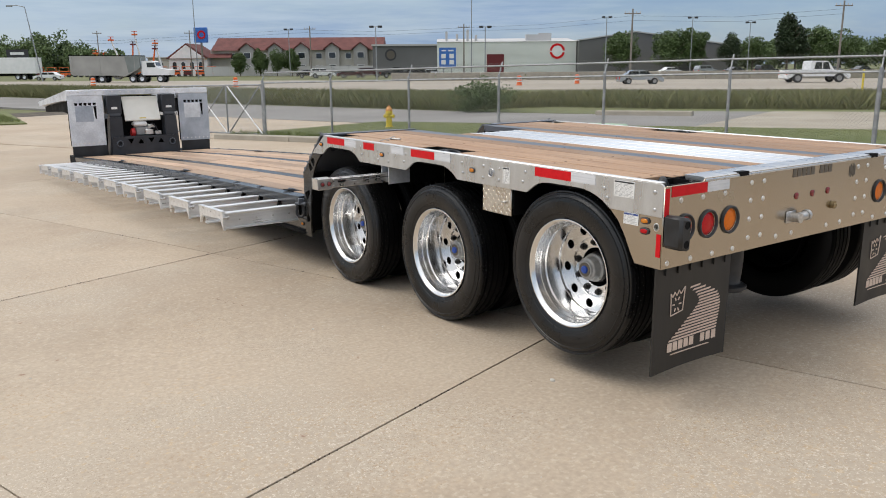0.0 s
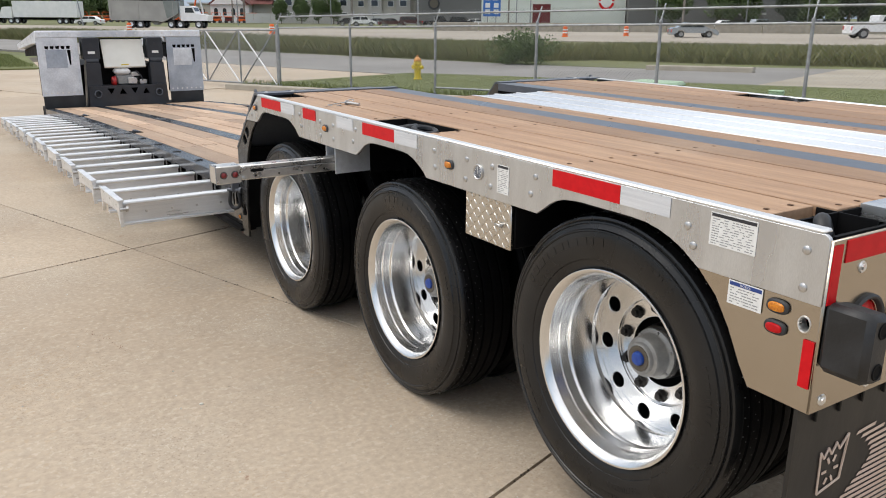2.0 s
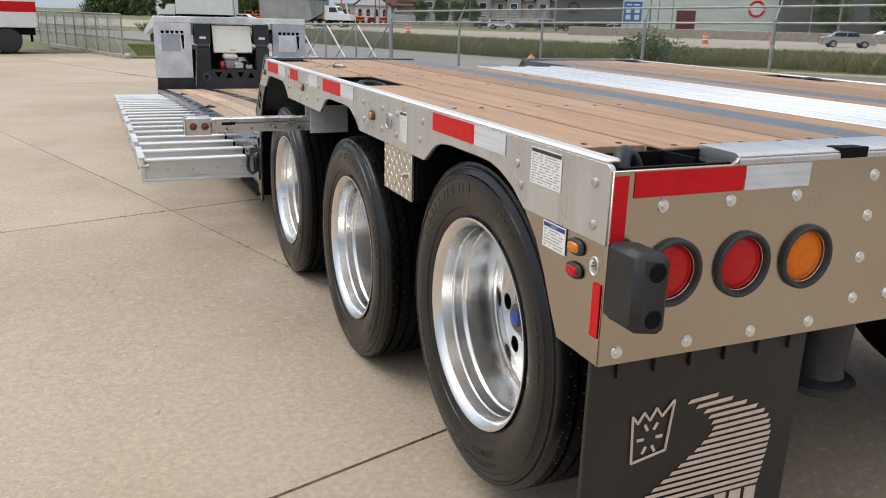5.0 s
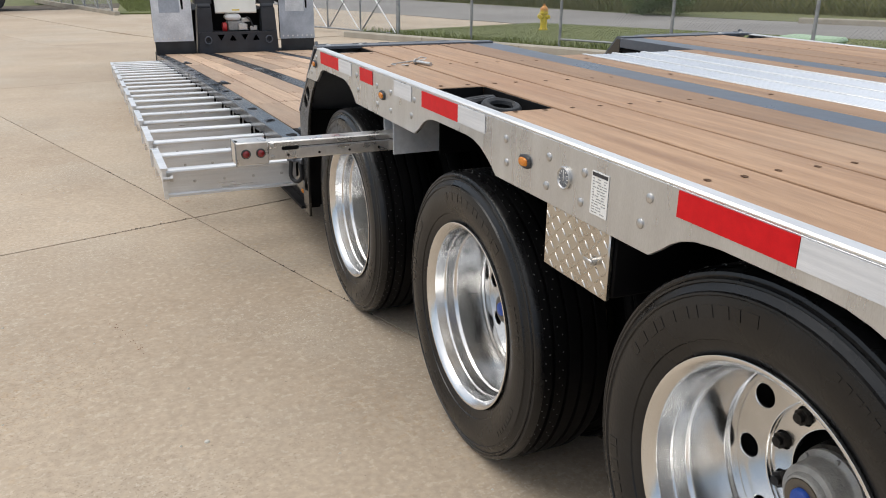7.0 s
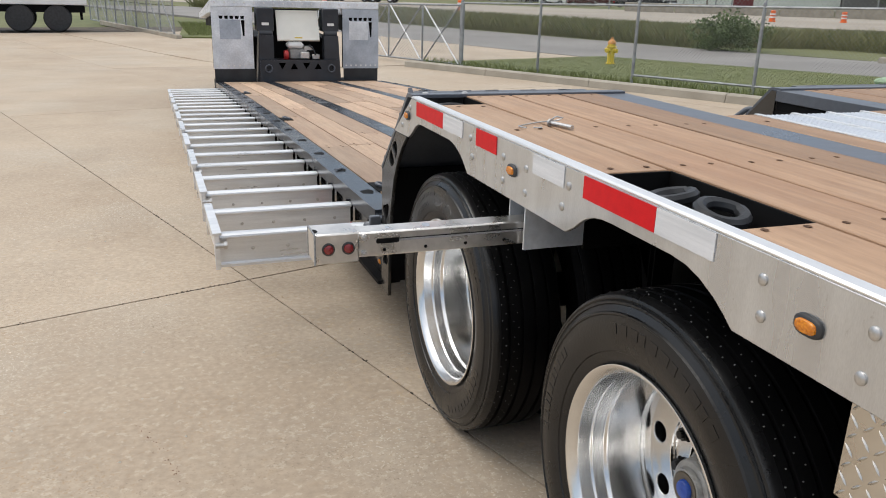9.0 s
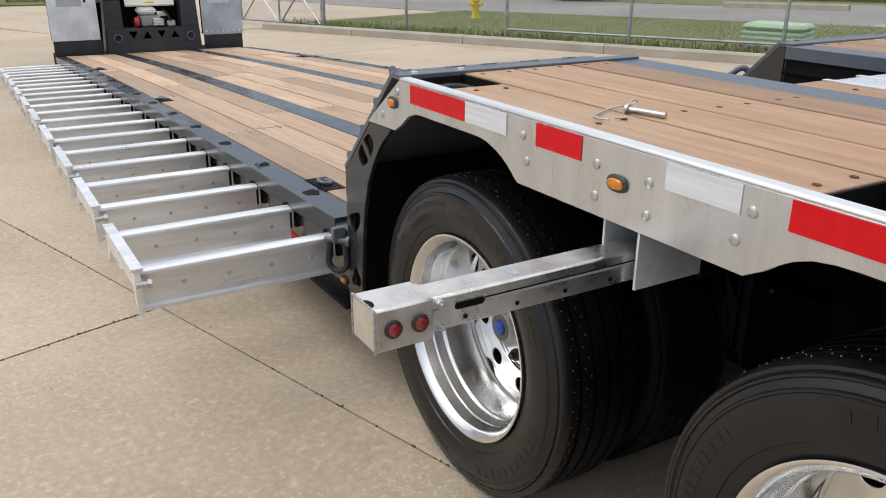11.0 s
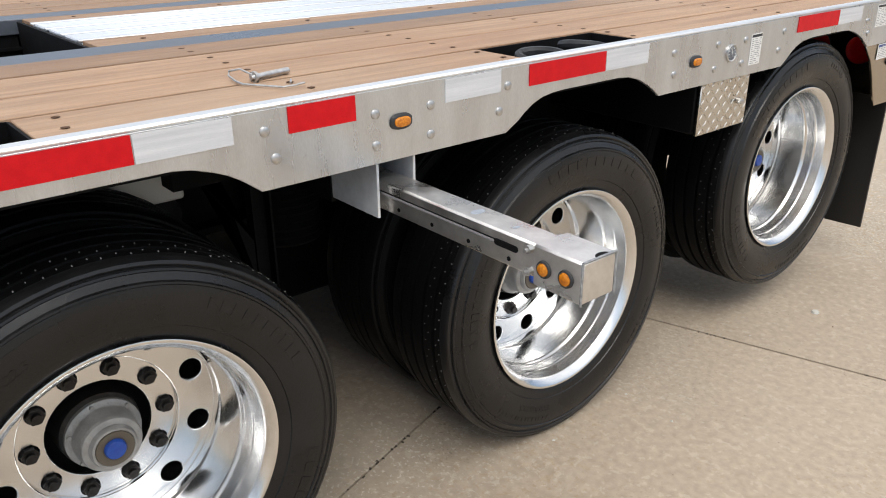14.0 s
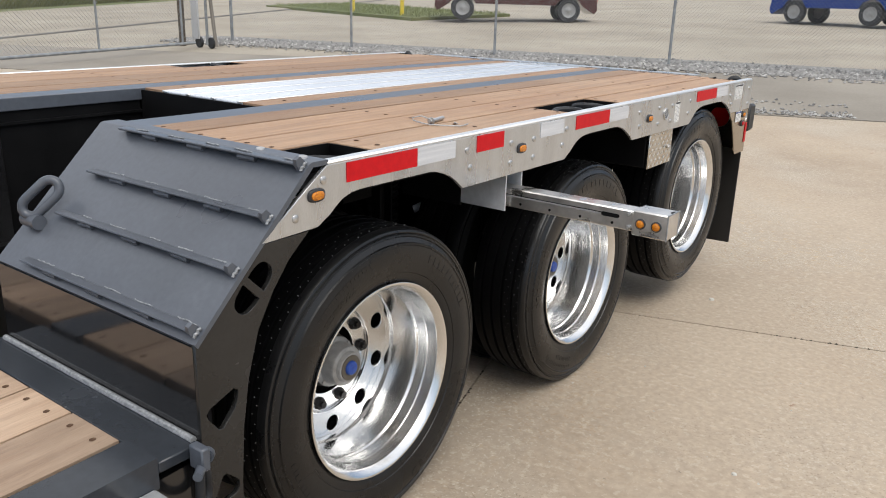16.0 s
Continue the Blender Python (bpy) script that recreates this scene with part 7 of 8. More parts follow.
# ---- vehicles ----
def car(name, x, y, z, turn, paint, label, kind="sedan", scale=1.0):
    t = thing(name, (x, y, z), label, "car" if kind != "pickup" else "pickup")
    m = Matrix.Translation((x, y, z)) @ pose(0, 0, 0, 0, 0, turn) @ Matrix.Scale(scale, 4)
    L, Wd = (5.6, 1.95) if kind == "pickup" else (4.7, 1.85)
    wb = 3.65 if kind == "pickup" else 2.75
    R = 0.40 if kind != "sedan" else 0.33
    belt = 1.12 if kind != "sedan" else 0.95
    roof = 1.88 if kind == "pickup" else 1.78 if kind == "suv" else 1.46
    hood = belt - 0.05

    def lift(s):
        s.v = [tuple(m @ Vector(p)) for p in s.v]
        return s

    low = 0.30 if kind != "sedan" else 0.22
    prof = [(-L / 2, low + 0.12), (-L / 2 + 0.05, belt - 0.1), (-L / 2 + 0.25, belt)]
    prof += [(L / 2 - 1.5, belt), (L / 2 - 0.35, hood - 0.08), (L / 2 - 0.05, hood - 0.28), (L / 2, low + 0.15), (L / 2 - 0.1, low)]
    for c in (wb / 2, -wb / 2):
        prof += [(c + (R + 0.08) * math.cos(a), R + (R + 0.08) * math.sin(a)) for a in (0.1 * math.pi, 0.3 * math.pi, 0.5 * math.pi, 0.7 * math.pi, 0.9 * math.pi)]
    prof += [(-L / 2 + 0.1, low)]
    part("body", lift(Shape().prism(prof, 'y', -Wd / 2, Wd / 2)), paint, t)
    if kind == "pickup":
        cab = [(-0.75, belt), (-0.68, roof - 0.06), (-0.5, roof), (0.55, roof), (0.80, roof - 0.08), (1.35, belt)]
    elif kind == "suv":
        cab = [(-L / 2 + 0.1, belt), (-L / 2 + 0.3, roof - 0.1), (-L / 2 + 0.55, roof), (0.35, roof), (0.6, roof - 0.07), (1.2, belt)]
    else:
        cab = [(-1.75, belt), (-1.05, roof - 0.06), (-0.8, roof), (0.2, roof), (0.45, roof - 0.06), (1.25, belt)]
    part("cabin", lift(Shape().prism(cab, 'y', -Wd / 2 + 0.12, Wd / 2 - 0.12)), paint, t)
    for side in (-1, 1):
        yy = side * (Wd / 2 - 0.115)
        c0, c1 = cab[0][0] + 0.32, cab[-1][0] - 0.35
        mid = (c0 + c1) / 2
        for a, b in ((c0, mid - 0.05), (mid + 0.05, c1)):
            w = Shape().prism([(a, belt + 0.05), (b, belt + 0.05), (b - (0.22 if b == c1 else 0), roof - 0.12), (a + (0.14 if a == c0 else 0), roof - 0.12)], 'y', min(yy, yy + side * 0.008), max(yy, yy + side * 0.008))
            part("side_window", lift(w), GLASS, t)
        for c in (wb / 2, -wb / 2):
            wy = side * (Wd / 2 - 0.11)
            tw = part("wheel", lift(Shape().lathe([(-0.11, R * 0.6), (-0.11, R * 0.95), (-0.08, R), (0.08, R), (0.11, R * 0.95), (0.11, R * 0.6)], (c, wy, R), 24, 'y')), RUBBER, t)
            rim = Shape().lathe([(side * 0.10, R * 0.62), (side * 0.085, R * 0.55), (side * 0.08, R * 0.2), (side * 0.10, R * 0.12), (side * 0.10, 0.0)], (c, wy, R), 20, 'y')
            part("rim", lift(rim), HUBGREY, tw)
    ws = cab[-1], cab[-2]
    part("windscreen", lift(Shape().add([(ws[0][0] - 0.02, s * (Wd / 2 - 0.22), belt + 0.06) for s in (-1, 1)] + [(ws[1][0] + 0.05, s * (Wd / 2 - 0.26), roof - 0.12) for s in (1, -1)], [(0, 1, 2, 3)])), GLASS, t)
    for side in (-1, 1):
        part("headlamp", lift(Shape().box(L / 2 - 0.16, L / 2 - 0.02, side * Wd * 0.38 - 0.16, side * Wd * 0.38 + 0.16, hood - 0.36, hood - 0.20, 0.02)), WHITE, t)
        part("tail_lamp", lift(Shape().box(-L / 2 - 0.01, -L / 2 + 0.06, side * Wd * 0.42 - 0.09, side * Wd * 0.42 + 0.09, belt - 0.45, belt - 0.15, 0.02)), REDLENS, t)
    if kind == "pickup":
        part("bed_liner", lift(Shape().box(-L / 2 + 0.12, -0.85, -Wd / 2 + 0.12, Wd / 2 - 0.12, belt + 0.001, belt + 0.01)), INK, t)
    return t


# highway and its traffic; HU runs along it, HN across
HU, HN = Vector((0.700, -0.714, 0)), Vector((0.714, 0.700, 0))
HZ = terrain(0, 100)
solid("highway", strip(HU * -300 + HN * 66, HU, 640, HN, 48, 0.04, 0.2, 40.0), HIGHWAY, "pale concrete highway", "road", kind="structure")
FWD, RGT, EYE0 = Vector((0.585, 0.811, 0)), Vector((0.811, -0.585, 0)), Vector((-2.96, -2.35, 0))


def far(depth, side, z=0.0):
    """A place at so many metres ahead along the first line of sight and so many metres to its right."""
    p = EYE0 + FWD * depth + RGT * side
    return Vector((p.x, p.y, HZ + z))


FACE = math.degrees(math.atan2(RGT.y, RGT.x))
wall = thing("barrier_wall", far(112, 40), "long grey concrete highway barrier", "barrier", kind="structure")
for k in range(14):
    c = far(112 + 0.0 * k, -4 + k * 6.2)
    part("barrier_panel", Shape().box(-3.05, 3.05, -0.15, 0.15, 0, 1.15, 0.05, Matrix.Translation(c) @ pose(0, 0, 0, 0, 0, FACE)), KERB, wall, "", None, False)
for k, (d, s) in enumerate(((88, -38), (86, -22), (90, 15), (84, 8), (92, -55))):
    c = far(d, s, 0.04)
    b = thing("traffic_barrel", c, "orange traffic barrel with white bands", "traffic barrel", "traffic barrels")
    part("barrel", Shape().lathe([(0, 0.32), (0.08, 0.32), (0.1, 0.27), (0.5, 0.25), (0.95, 0.22), (1.0, 0.12), (1.0, 0)], c, 14, 'z'), ORANGE, b)
    for z in (0.35, 0.62):
        part("band", Shape().lathe([(z, 0.268), (z + 0.12, 0.262)], c, 14, 'z'), WHITE, b)
car("silver_car", *far(86, 21.0, 0.04), FACE, SILVER, "silver hatchback on the highway", "sedan")
car("white_pickup", *far(88, 40.4, 0.04), FACE, WHITE, "white crew-cab pickup on the highway", "pickup", 1.22)
car("white_car", *far(140, -68.0, 0.04), FACE + 180, WHITE, "white saloon on the highway", "sedan")
parked = ((150, -24.6, DARKCAR, "sedan"), (149, -22.0, WHITE, "suv"), (152, -19.6, SILVER, "sedan"), (148, -16.8, BROWNCAR, "sedan"), (152, -13.6, BROWNCAR, "suv"), (146, -8.3, DARKCAR, "pickup"), (150, -4.4, DARKCAR, "suv"),
          (153, -1.8, WHITE, "sedan"), (160, 45, WHITE, "sedan"), (160, 52, SILVER, "suv"), (160, 58, DARKCAR, "sedan"), (160, 64, DARKCAR, "suv"), (162, 78, SILVER, "sedan"), (162, 84, DARKCAR, "sedan"))
for d, s, paint, kd in parked:
    nm = {DARKCAR: "dark", SILVER: "silver", WHITE: "white", BROWNCAR: "dark red"}[paint]
    car("parked_" + ("pickup" if kd == "pickup" else "car"), *far(d, s, 0.02), FACE + (8 if s < 0 else 20), paint, nm + (" pickup" if kd == "pickup" else " car") + " parked before the warehouse", kd)


def lorry(depth, side, dump, label, turn=0):
    o = far(depth, side, 0.04)
    m = Matrix.Translation(o) @ pose(0, 0, 0, 0, 0, FACE + turn)
    t = thing("lorry", o, label, "lorry")

    def lift(s):
        s.v = [tuple(m @ Vector(p)) for p in s.v]
        return s

    if dump:
        part("tipper_body", lift(Shape().prism([(-5.2, 1.25), (-4.9, 1.02), (1.6, 0.98), (2.2, 0.80), (2.9, 1.05), (4.6, 1.95), (4.6, 3.62), (-5.2, 3.72)], 'y', -1.25, 1.25)), GREYTARP, t, "grey hopper trailer body")
        part("front_bulkhead", lift(Shape().prism([(3.0, 1.30), (4.66, 2.00), (4.66, 3.66), (2.6, 3.69)], 'y', -1.27, 1.27)), GREENGREY, t, "grey-green front hopper end")
        part("tarp", lift(Shape().prism([(-5.3, 3.723), (4.7, 3.663), (4.7, 3.76), (-5.3, 3.84)], 'y', -1.2, 1.2)), FRAME, t)
        for k in (0, 4, 9):
            part("body_rib", lift(Shape().box(-4.9 + k * 0.98, -4.84 + k * 0.98, -1.29, -1.251, 1.1, 3.6)), GREYTARP, t)
        part("hopper_chute", lift(Shape().prism([(0.2, 0.99), (1.8, 0.97), (1.3, 0.45), (0.8, 0.45)], 'y', -0.5, 0.5)), GREYTARP, t)
    else:
        part("box_body", lift(Shape().box(-7.5, 4.6, -1.28, 1.28, 1.15, 4.0, 0.03)), WHITE, t, "plain white box trailer")
    part("chassis", lift(Shape().box(-2.6 if dump else -5.9, 8.6, -0.5, 0.5, 0.75, 1.1)), FRAME, t)
    part("cab", lift(Shape().prism([(4.9, 1.0), (6.6, 1.0), (8.7, 1.0), (8.8, 1.75), (7.1, 1.95), (6.7, 2.85), (6.2, 3.0), (4.9, 3.0)], 'y', -1.1, 1.1)), WHITE, t, "white bonneted tractor cab")
    part("cab_window", lift(Shape().prism([(5.6, 2.1), (6.85, 2.1), (6.6, 2.75), (5.6, 2.75)], 'y', -1.112, -1.102)), GLASS, t)
    part("windscreen", lift(Shape().add([(7.06, -0.95, 2.02), (7.06, 0.95, 2.02), (6.74, 0.95, 2.80), (6.74, -0.95, 2.80)], [(0, 1, 2, 3)])), GLASS, t)
    part("exhaust", lift(Shape().cyl((4.75, -0.95, 1.2), (4.75, -0.95, 3.5), 0.08, n=8)), CHROME, t)
    for xw in ((-2.2, -0.9, 3.5, 4.8, 7.4) if dump else (-5.2, -4.0, 4.0, 5.2, 7.9)):
        for s in (-1, 1):
            tw = part("wheel", lift(Shape().lathe([(-0.25, 0.3), (-0.25, 0.48), (-0.2, 0.52), (0.2, 0.52), (0.25, 0.48), (0.25, 0.3)], (xw, s * 0.95, 0.52), 18, 'y')), RUBBER, t)
            part("rim", lift(Shape().lathe([(s * 0.2, 0.31), (s * 0.12, 0.2), (s * 0.12, 0.0)], (xw, s * 0.95, 0.52), 14, 'y')), GALV, tw)
    return t


lorry(116, -47.4, True, "grey hopper semi-trailer drawn by a white tractor")
lorry(150, -82, False, "white box semi-trailer on the far carriageway", 180)

# white trailer with a red stripe parked at the yard's far left
bt = thing("box_trailer", (-6.7, 36.4, terrain(0, 36)), "white box trailer with a broad red stripe", "trailer")
bm4 = Matrix.Translation((-6.7, 36.4, terrain(0, 36))) @ pose(0, 0, 0, 0, 0, 4)


def bl(s):
    s.v = [tuple(bm4 @ Vector(p)) for p in s.v]
    return s


part("trailer_body", bl(Shape().box(-9, 3.6, -1.25, 1.25, 1.00, 3.85, 0.03)), WHITE, bt)
part("red_stripe", bl(Shape().box(-9, 3.604, -1.254, 1.254, 1.60, 2.00)), RED_TAPE, bt)
part("underframe", bl(Shape().box(-9, 3.5, -1.0, 1.0, 0.72, 0.99)), FRAME, bt)
for xw in (1.2, 2.5):
    for s in (-1, 1):
        part("wheel", bl(Shape().lathe([(-0.25, 0.0), (-0.25, 0.46), (-0.2, 0.5), (0.2, 0.5), (0.25, 0.46), (0.25, 0.0)], (xw, s * 0.95, 0.5), 20, 'y')), RUBBER, bt)
part("rear_guard", bl(Shape().box(3.3, 3.4, -1.0, 1.0, 0.45, 0.55).box(3.3, 3.4, -0.6, -0.5, 0.5, 0.9).box(3.3, 3.4, 0.5, 0.6, 0.5, 0.9)), FRAME, bt)

# cars in the rear lot
car("parked_suv", 15.8, -22.5, terrain(15.8, -22.5), 37, BROWNCAR, "dark red pickup parked behind the fence", "pickup", 1.09)
car("parked_blue_car", 5.0, -27.4, terrain(5.0, -27.4), -16, BLUECAR, "blue car parked behind the fence", "suv")
isl = strip(Vector((19.0, -20.2, 0)), Vector((0.95, -0.30, 0)), 14, Vector((-0.30, -0.95, 0)), 5, 0.10, 0.15)
solid("grass_island", isl, LAWN, "grass island in the car park", "grass", kind="structure")
solid("grass_island_blades", blades(5000, lambda q: (lambda a, b: (19.0 + 0.95 * a - 0.30 * b, -20.2 - 0.30 * a - 0.95 * b))(q.uniform(0.1, 13.9), q.uniform(0.1, 4.9)), 0.06, 0.14, 0.012, 36), GRASS, "grass on the car park island", "grass", kind="stuff", smooth=False)
mk = Vector((40.5, 19.5, terrain(40, 19.5)))
solid("marker_post", Shape().lathe([(0, 0.055), (1.62, 0.055), (1.66, 0.04), (1.67, 0)], mk, 12, 'z'), YELLOW, "thin yellow marker post in the weeds", "post")
for x, y in ((24.1, -22.3), (20.5, -21.4)):
    c = Vector((x, y, terrain(x, y)))
    solid("bollard", Shape().lathe([(0, 0.085), (1.05, 0.085), (1.12, 0.06), (1.14, 0)], c, 16, 'z'), YELLOW, "yellow steel bollard on the grass island", "bollard", "bollards")

# ---- far buildings ----
def lift_by(m):
    def f(s):
        s.v = [tuple(m @ Vector(p)) for p in s.v]
        return s
    return f


# two-storey lodging house with a red-brown roof and gabled bays
mo = far(200, -58)
lf = lift_by(Matrix.Translation(mo) @ pose(0, 0, 0, 0, 0, FACE))
motel = thing("motel_building", mo, "two-storey cream motel with red-brown gabled roof", "building")
part("wall", lf(Shape().box(1.2, 43, 0, 12, 0, 6.2)), STUCCO, motel)
part("roof", lf(Shape().prism([(-0.8, 6.0), (6.0, 9.2), (12.8, 6.0)], 'x', 1.6, 43.6)), REDROOF, motel)
part("wing_wall", lf(Shape().box(-8.2, 1.1, -3, 9, 0, 4.5)), WHITE, motel)
part("wing_roof", lf(Shape().prism([(-8.8, 4.15), (-3.7, 7.75), (1.7, 4.2)], 'y', -3.55, 9.5)), REDROOF, motel)
part("wing_gable", lf(Shape().prism([(-8.0, 4.2), (-3.7, 7.35), (0.8, 4.2)], 'y', -3.62, -3.2)), WHITE, motel)
part("link_roof", lf(Shape().prism([(-2.0, 4.3), (4.0, 7.4), (10.0, 4.3)], 'x', 0.9, 6.5)), REDROOF, motel, "low red-brown connecting roof")
for a in (-7.3, -5.2, -3.1, -1.0):
    part("window", lf(Shape().prism([(a, 1.7), (a + 0.9, 1.7), (a + 0.9, 3.0), (a + 0.65, 3.35), (a + 0.25, 3.35), (a, 3.0)], 'y', -3.06, -3.005)), GLASS, motel)
for k, mid in enumerate((10.4, 17.2, 23.7, 31.2, 38.1)):
    x0 = mid - 1.7
    part("bay_wall", lf(Shape().box(x0, x0 + 3.4, -1.2, -0.02, 0, 6.3)), BAYWALL, motel)
    part("bay_gable", lf(Shape().prism([(x0, 6.3), (mid, 7.55), (x0 + 3.4, 6.3)], 'y', -1.2, 2.4)), BAYWALL, motel)
    for s, e in ((x0 - 0.45, mid), (x0 + 3.85, mid)):
        part("gable_roof", lf(Shape().prism([(s, 6.05), (e, 7.62), (e, 7.92), (s, 6.35)], 'y', -1.6, 3.4)), REDROOF, motel)
    for zz in (1.0, 4.0):
        wd = part("window", lf(Shape().box(x0 + 0.8, x0 + 2.6, -1.27, -1.2, zz, zz + 1.5)), WHITE, motel)
        part("pane", lf(Shape().box(x0 + 0.92, x0 + 2.48, -1.30, -1.272, zz + 0.1, zz + 1.4)), GLASS, wd)
for x0 in (6.0, 13.4, 20.0, 27.0, 34.2):
    for zz in (1.0, 3.9):
        wd = part("window", lf(Shape().box(x0, x0 + 1.5, -0.08, -0.005, zz, zz + 1.4)), WHITE, motel)
        part("pane", lf(Shape().box(x0 + 0.1, x0 + 1.4, -0.11, -0.082, zz + 0.1, zz + 1.3)), GLASS, wd)
fen = thing("timber_fence", far(192, -40), "long pale fence before the motel", "fence")
for k in range(24):
    part("fence_panel", lf(Shape().box(2 + k * 2.0, 3.94 + k * 2.0, -9.1, -9.0, 0, 2.2)), ROOFGREY, fen, "", None, False)

# warehouse: dark end, pale front, grey shed behind
wo = far(190, -16.2)
lf = lift_by(Matrix.Translation(wo) @ pose(0, 0, 0, 0, 0, FACE))
shed = thing("warehouse_building", wo, "long pale metal warehouse with dark grey end", "building")
part("dark_wall", lf(Shape().box(0, 15, 0, 30, 0, 6.6)), GREYWALL, shed)
part("pale_wall", lf(Shape().box(15.01, 47.4, -0.3, 30, 0, 7.4)), PALEWALL, shed)
part("roof", lf(Shape().prism([(-0.5, 7.41), (15, 8.6), (30.2, 7.41)], 'x', 15, 47.5)), ROOFGREY, shed)
part("dark_roof", lf(Shape().box(-0.2, 15.0, -0.4, 30, 6.61, 7.0)), ROOFGREY, shed)
part("round_sign", lf(Shape().cyl((4.2, -0.02, 4.6), (4.2, -0.12, 4.6), 1.35, n=24)), INK, shed, "dark round wall sign")
part("sign_face", lf(Shape().cyl((4.2, -0.121, 4.6), (4.2, -0.14, 4.6), 0.95, n=24)), LOGO_DARK, shed)
dr = part("loading_door", lf(Shape().box(26.6, 30.6, -0.42, -0.301, 0.0, 4.6)), REDDOOR, shed, "dark red roller door")
for k in range(8):
    part("door_slat", lf(Shape().box(26.7, 30.5, -0.44, -0.421, 0.1 + k * 0.56, 0.56 + k * 0.56)), REDDOOR, dr)
rs = part("wall_emblem", lf(Shape().lathe([(-0.31, 1.75), (-0.42, 1.75), (-0.42, 1.25), (-0.31, 1.25)], (43.0, 0, 5.2), 32, 'y')), RED_TAPE, shed, "red ring emblem")
part("emblem_face", lf(Shape().cyl((43.0, -0.31, 5.2), (43.0, -0.40, 5.2), 1.24, n=28)), WHITE, rs)
part("emblem_bar", lf(Shape().box(41.3, 44.7, -0.45, -0.421, 4.98, 5.30)), WHITE, rs)
for k in range(30):
    part("wall_seam", lf(Shape().box(15.4, 47.0, -0.33, -0.301, 0.2 + k * 0.24, 0.23 + k * 0.24)), PALEWALL, shed)
for k, (x, hgt) in enumerate(((17, 1.8), (19.5, 1.2), (22, 2.2), (24, 1.0), (36, 1.0), (39, 1.3))):
    part("roof_vent", lf(Shape().box(x, x + (0.5 if k < 4 else 3.0), 3, 5, 7.5, 8.1 + hgt)), ROOFGREY, shed)
go = far(188, 31.4)
lf = lift_by(Matrix.Translation(go) @ pose(0, 0, 0, 0, 0, FACE))
g = thing("grey_shed_building", go, "large dark grey metal shed with low gable", "building")
part("wall", lf(Shape().prism([(0, 0), (36, 0), (36, 6.0), (13, 9.2), (0, 7.4)], 'y', -0.6, 34)), GREYWALL, g)
part("roof_edge", lf(Shape().prism([(-0.2, 7.42), (13, 9.24), (36.2, 6.02), (36.2, 6.3), (13, 9.5), (-0.2, 7.7)], 'y', -0.9, 34)), ROOFGREY, g)
part("canopy", lf(Shape().box(20, 29, -4.0, -0.62, 2.6, 3.0)), ROOFGREY, g)

# signs
c = far(150, 1.0)
sg2 = thing("blue_road_sign", c, "blue service sign with white squares on posts", "sign")
lf = lift_by(Matrix.Translation(c) @ pose(0, 0, 0, 0, 0, FACE))
part("sign_panel", lf(Shape().box(-1.55, 1.55, -0.06, 0.06, 1.9, 5.3)), BLUESIGN, sg2)
for a in (-0.75, 0.75):
    for z in (2.3, 3.4):
        part("service_square", lf(Shape().box(a - 0.42, a + 0.42, -0.09, -0.061, z, z + 0.8)), WHITE, sg2)
    part("sign_post", lf(Shape().cyl((a, 0.1, 0), (a, 0.1, 4.5), 0.08, n=8)), FENCE, sg2)
part("service_bars", lf(Shape().box(-1.1, -0.3, -0.09, -0.061, 4.65, 4.9).box(0.1, 1.1, -0.09, -0.061, 4.65, 4.9)), WHITE, sg2)
c = far(195, -57.4)
ps = thing("pylon_sign", c, "tall blue pylon sign with plain emblem", "sign")
lf = lift_by(Matrix.Translation(c) @ pose(0, 0, 0, 0, 0, FACE))
part("sign_box", lf(Shape().box(-1.6, 1.6, -0.3, 0.3, 7.8, 11.3, 0.05)), BLUESIGN, ps)
part("emblem", lf(Shape().lathe([(-0.31, 1.0), (-0.36, 1.0), (-0.36, 0.6), (-0.31, 0.6)], (0.2, 0, 9.6), 20, 'y')), RED_TAPE, ps)
part("pylon", lf(Shape().cyl((0, 0, 0), (0, 0, 7.8), 0.25, n=10)), POLE, ps)
c = far(185, -73)
gs3 = thing("green_road_sign", c, "green highway direction sign", "sign")
lf = lift_by(Matrix.Translation(c) @ pose(0, 0, 0, 0, 0, FACE))
part("sign_panel", lf(Shape().box(-2.6, 2.6, -0.06, 0.06, 0.8, 3.2)), GREENSIGN, gs3)
part("sign_bars", lf(Shape().box(-2.0, 1.8, -0.09, -0.061, 2.2, 2.6).box(-1.2, 1.9, -0.09, -0.061, 1.4, 1.8)), WHITE, gs3)
c = far(190, -99)
bs3 = thing("black_hoarding", c, "black sign board with pale bars on posts", "sign")
lf = lift_by(Matrix.Translation(c) @ pose(0, 0, 0, 0, 0, FACE))
part("board", lf(Shape().box(-2.5, 2.5, -0.15, 0.15, 4.6, 6.4)), INK, bs3)
part("board_bars", lf(Shape().box(-1.6, 1.6, -0.18, -0.151, 5.2, 5.8)), WHITE, bs3)
part("board_post", lf(Shape().cyl((0, 0, 0), (0, 0, 4.6), 0.2, n=8)), POLE, bs3)

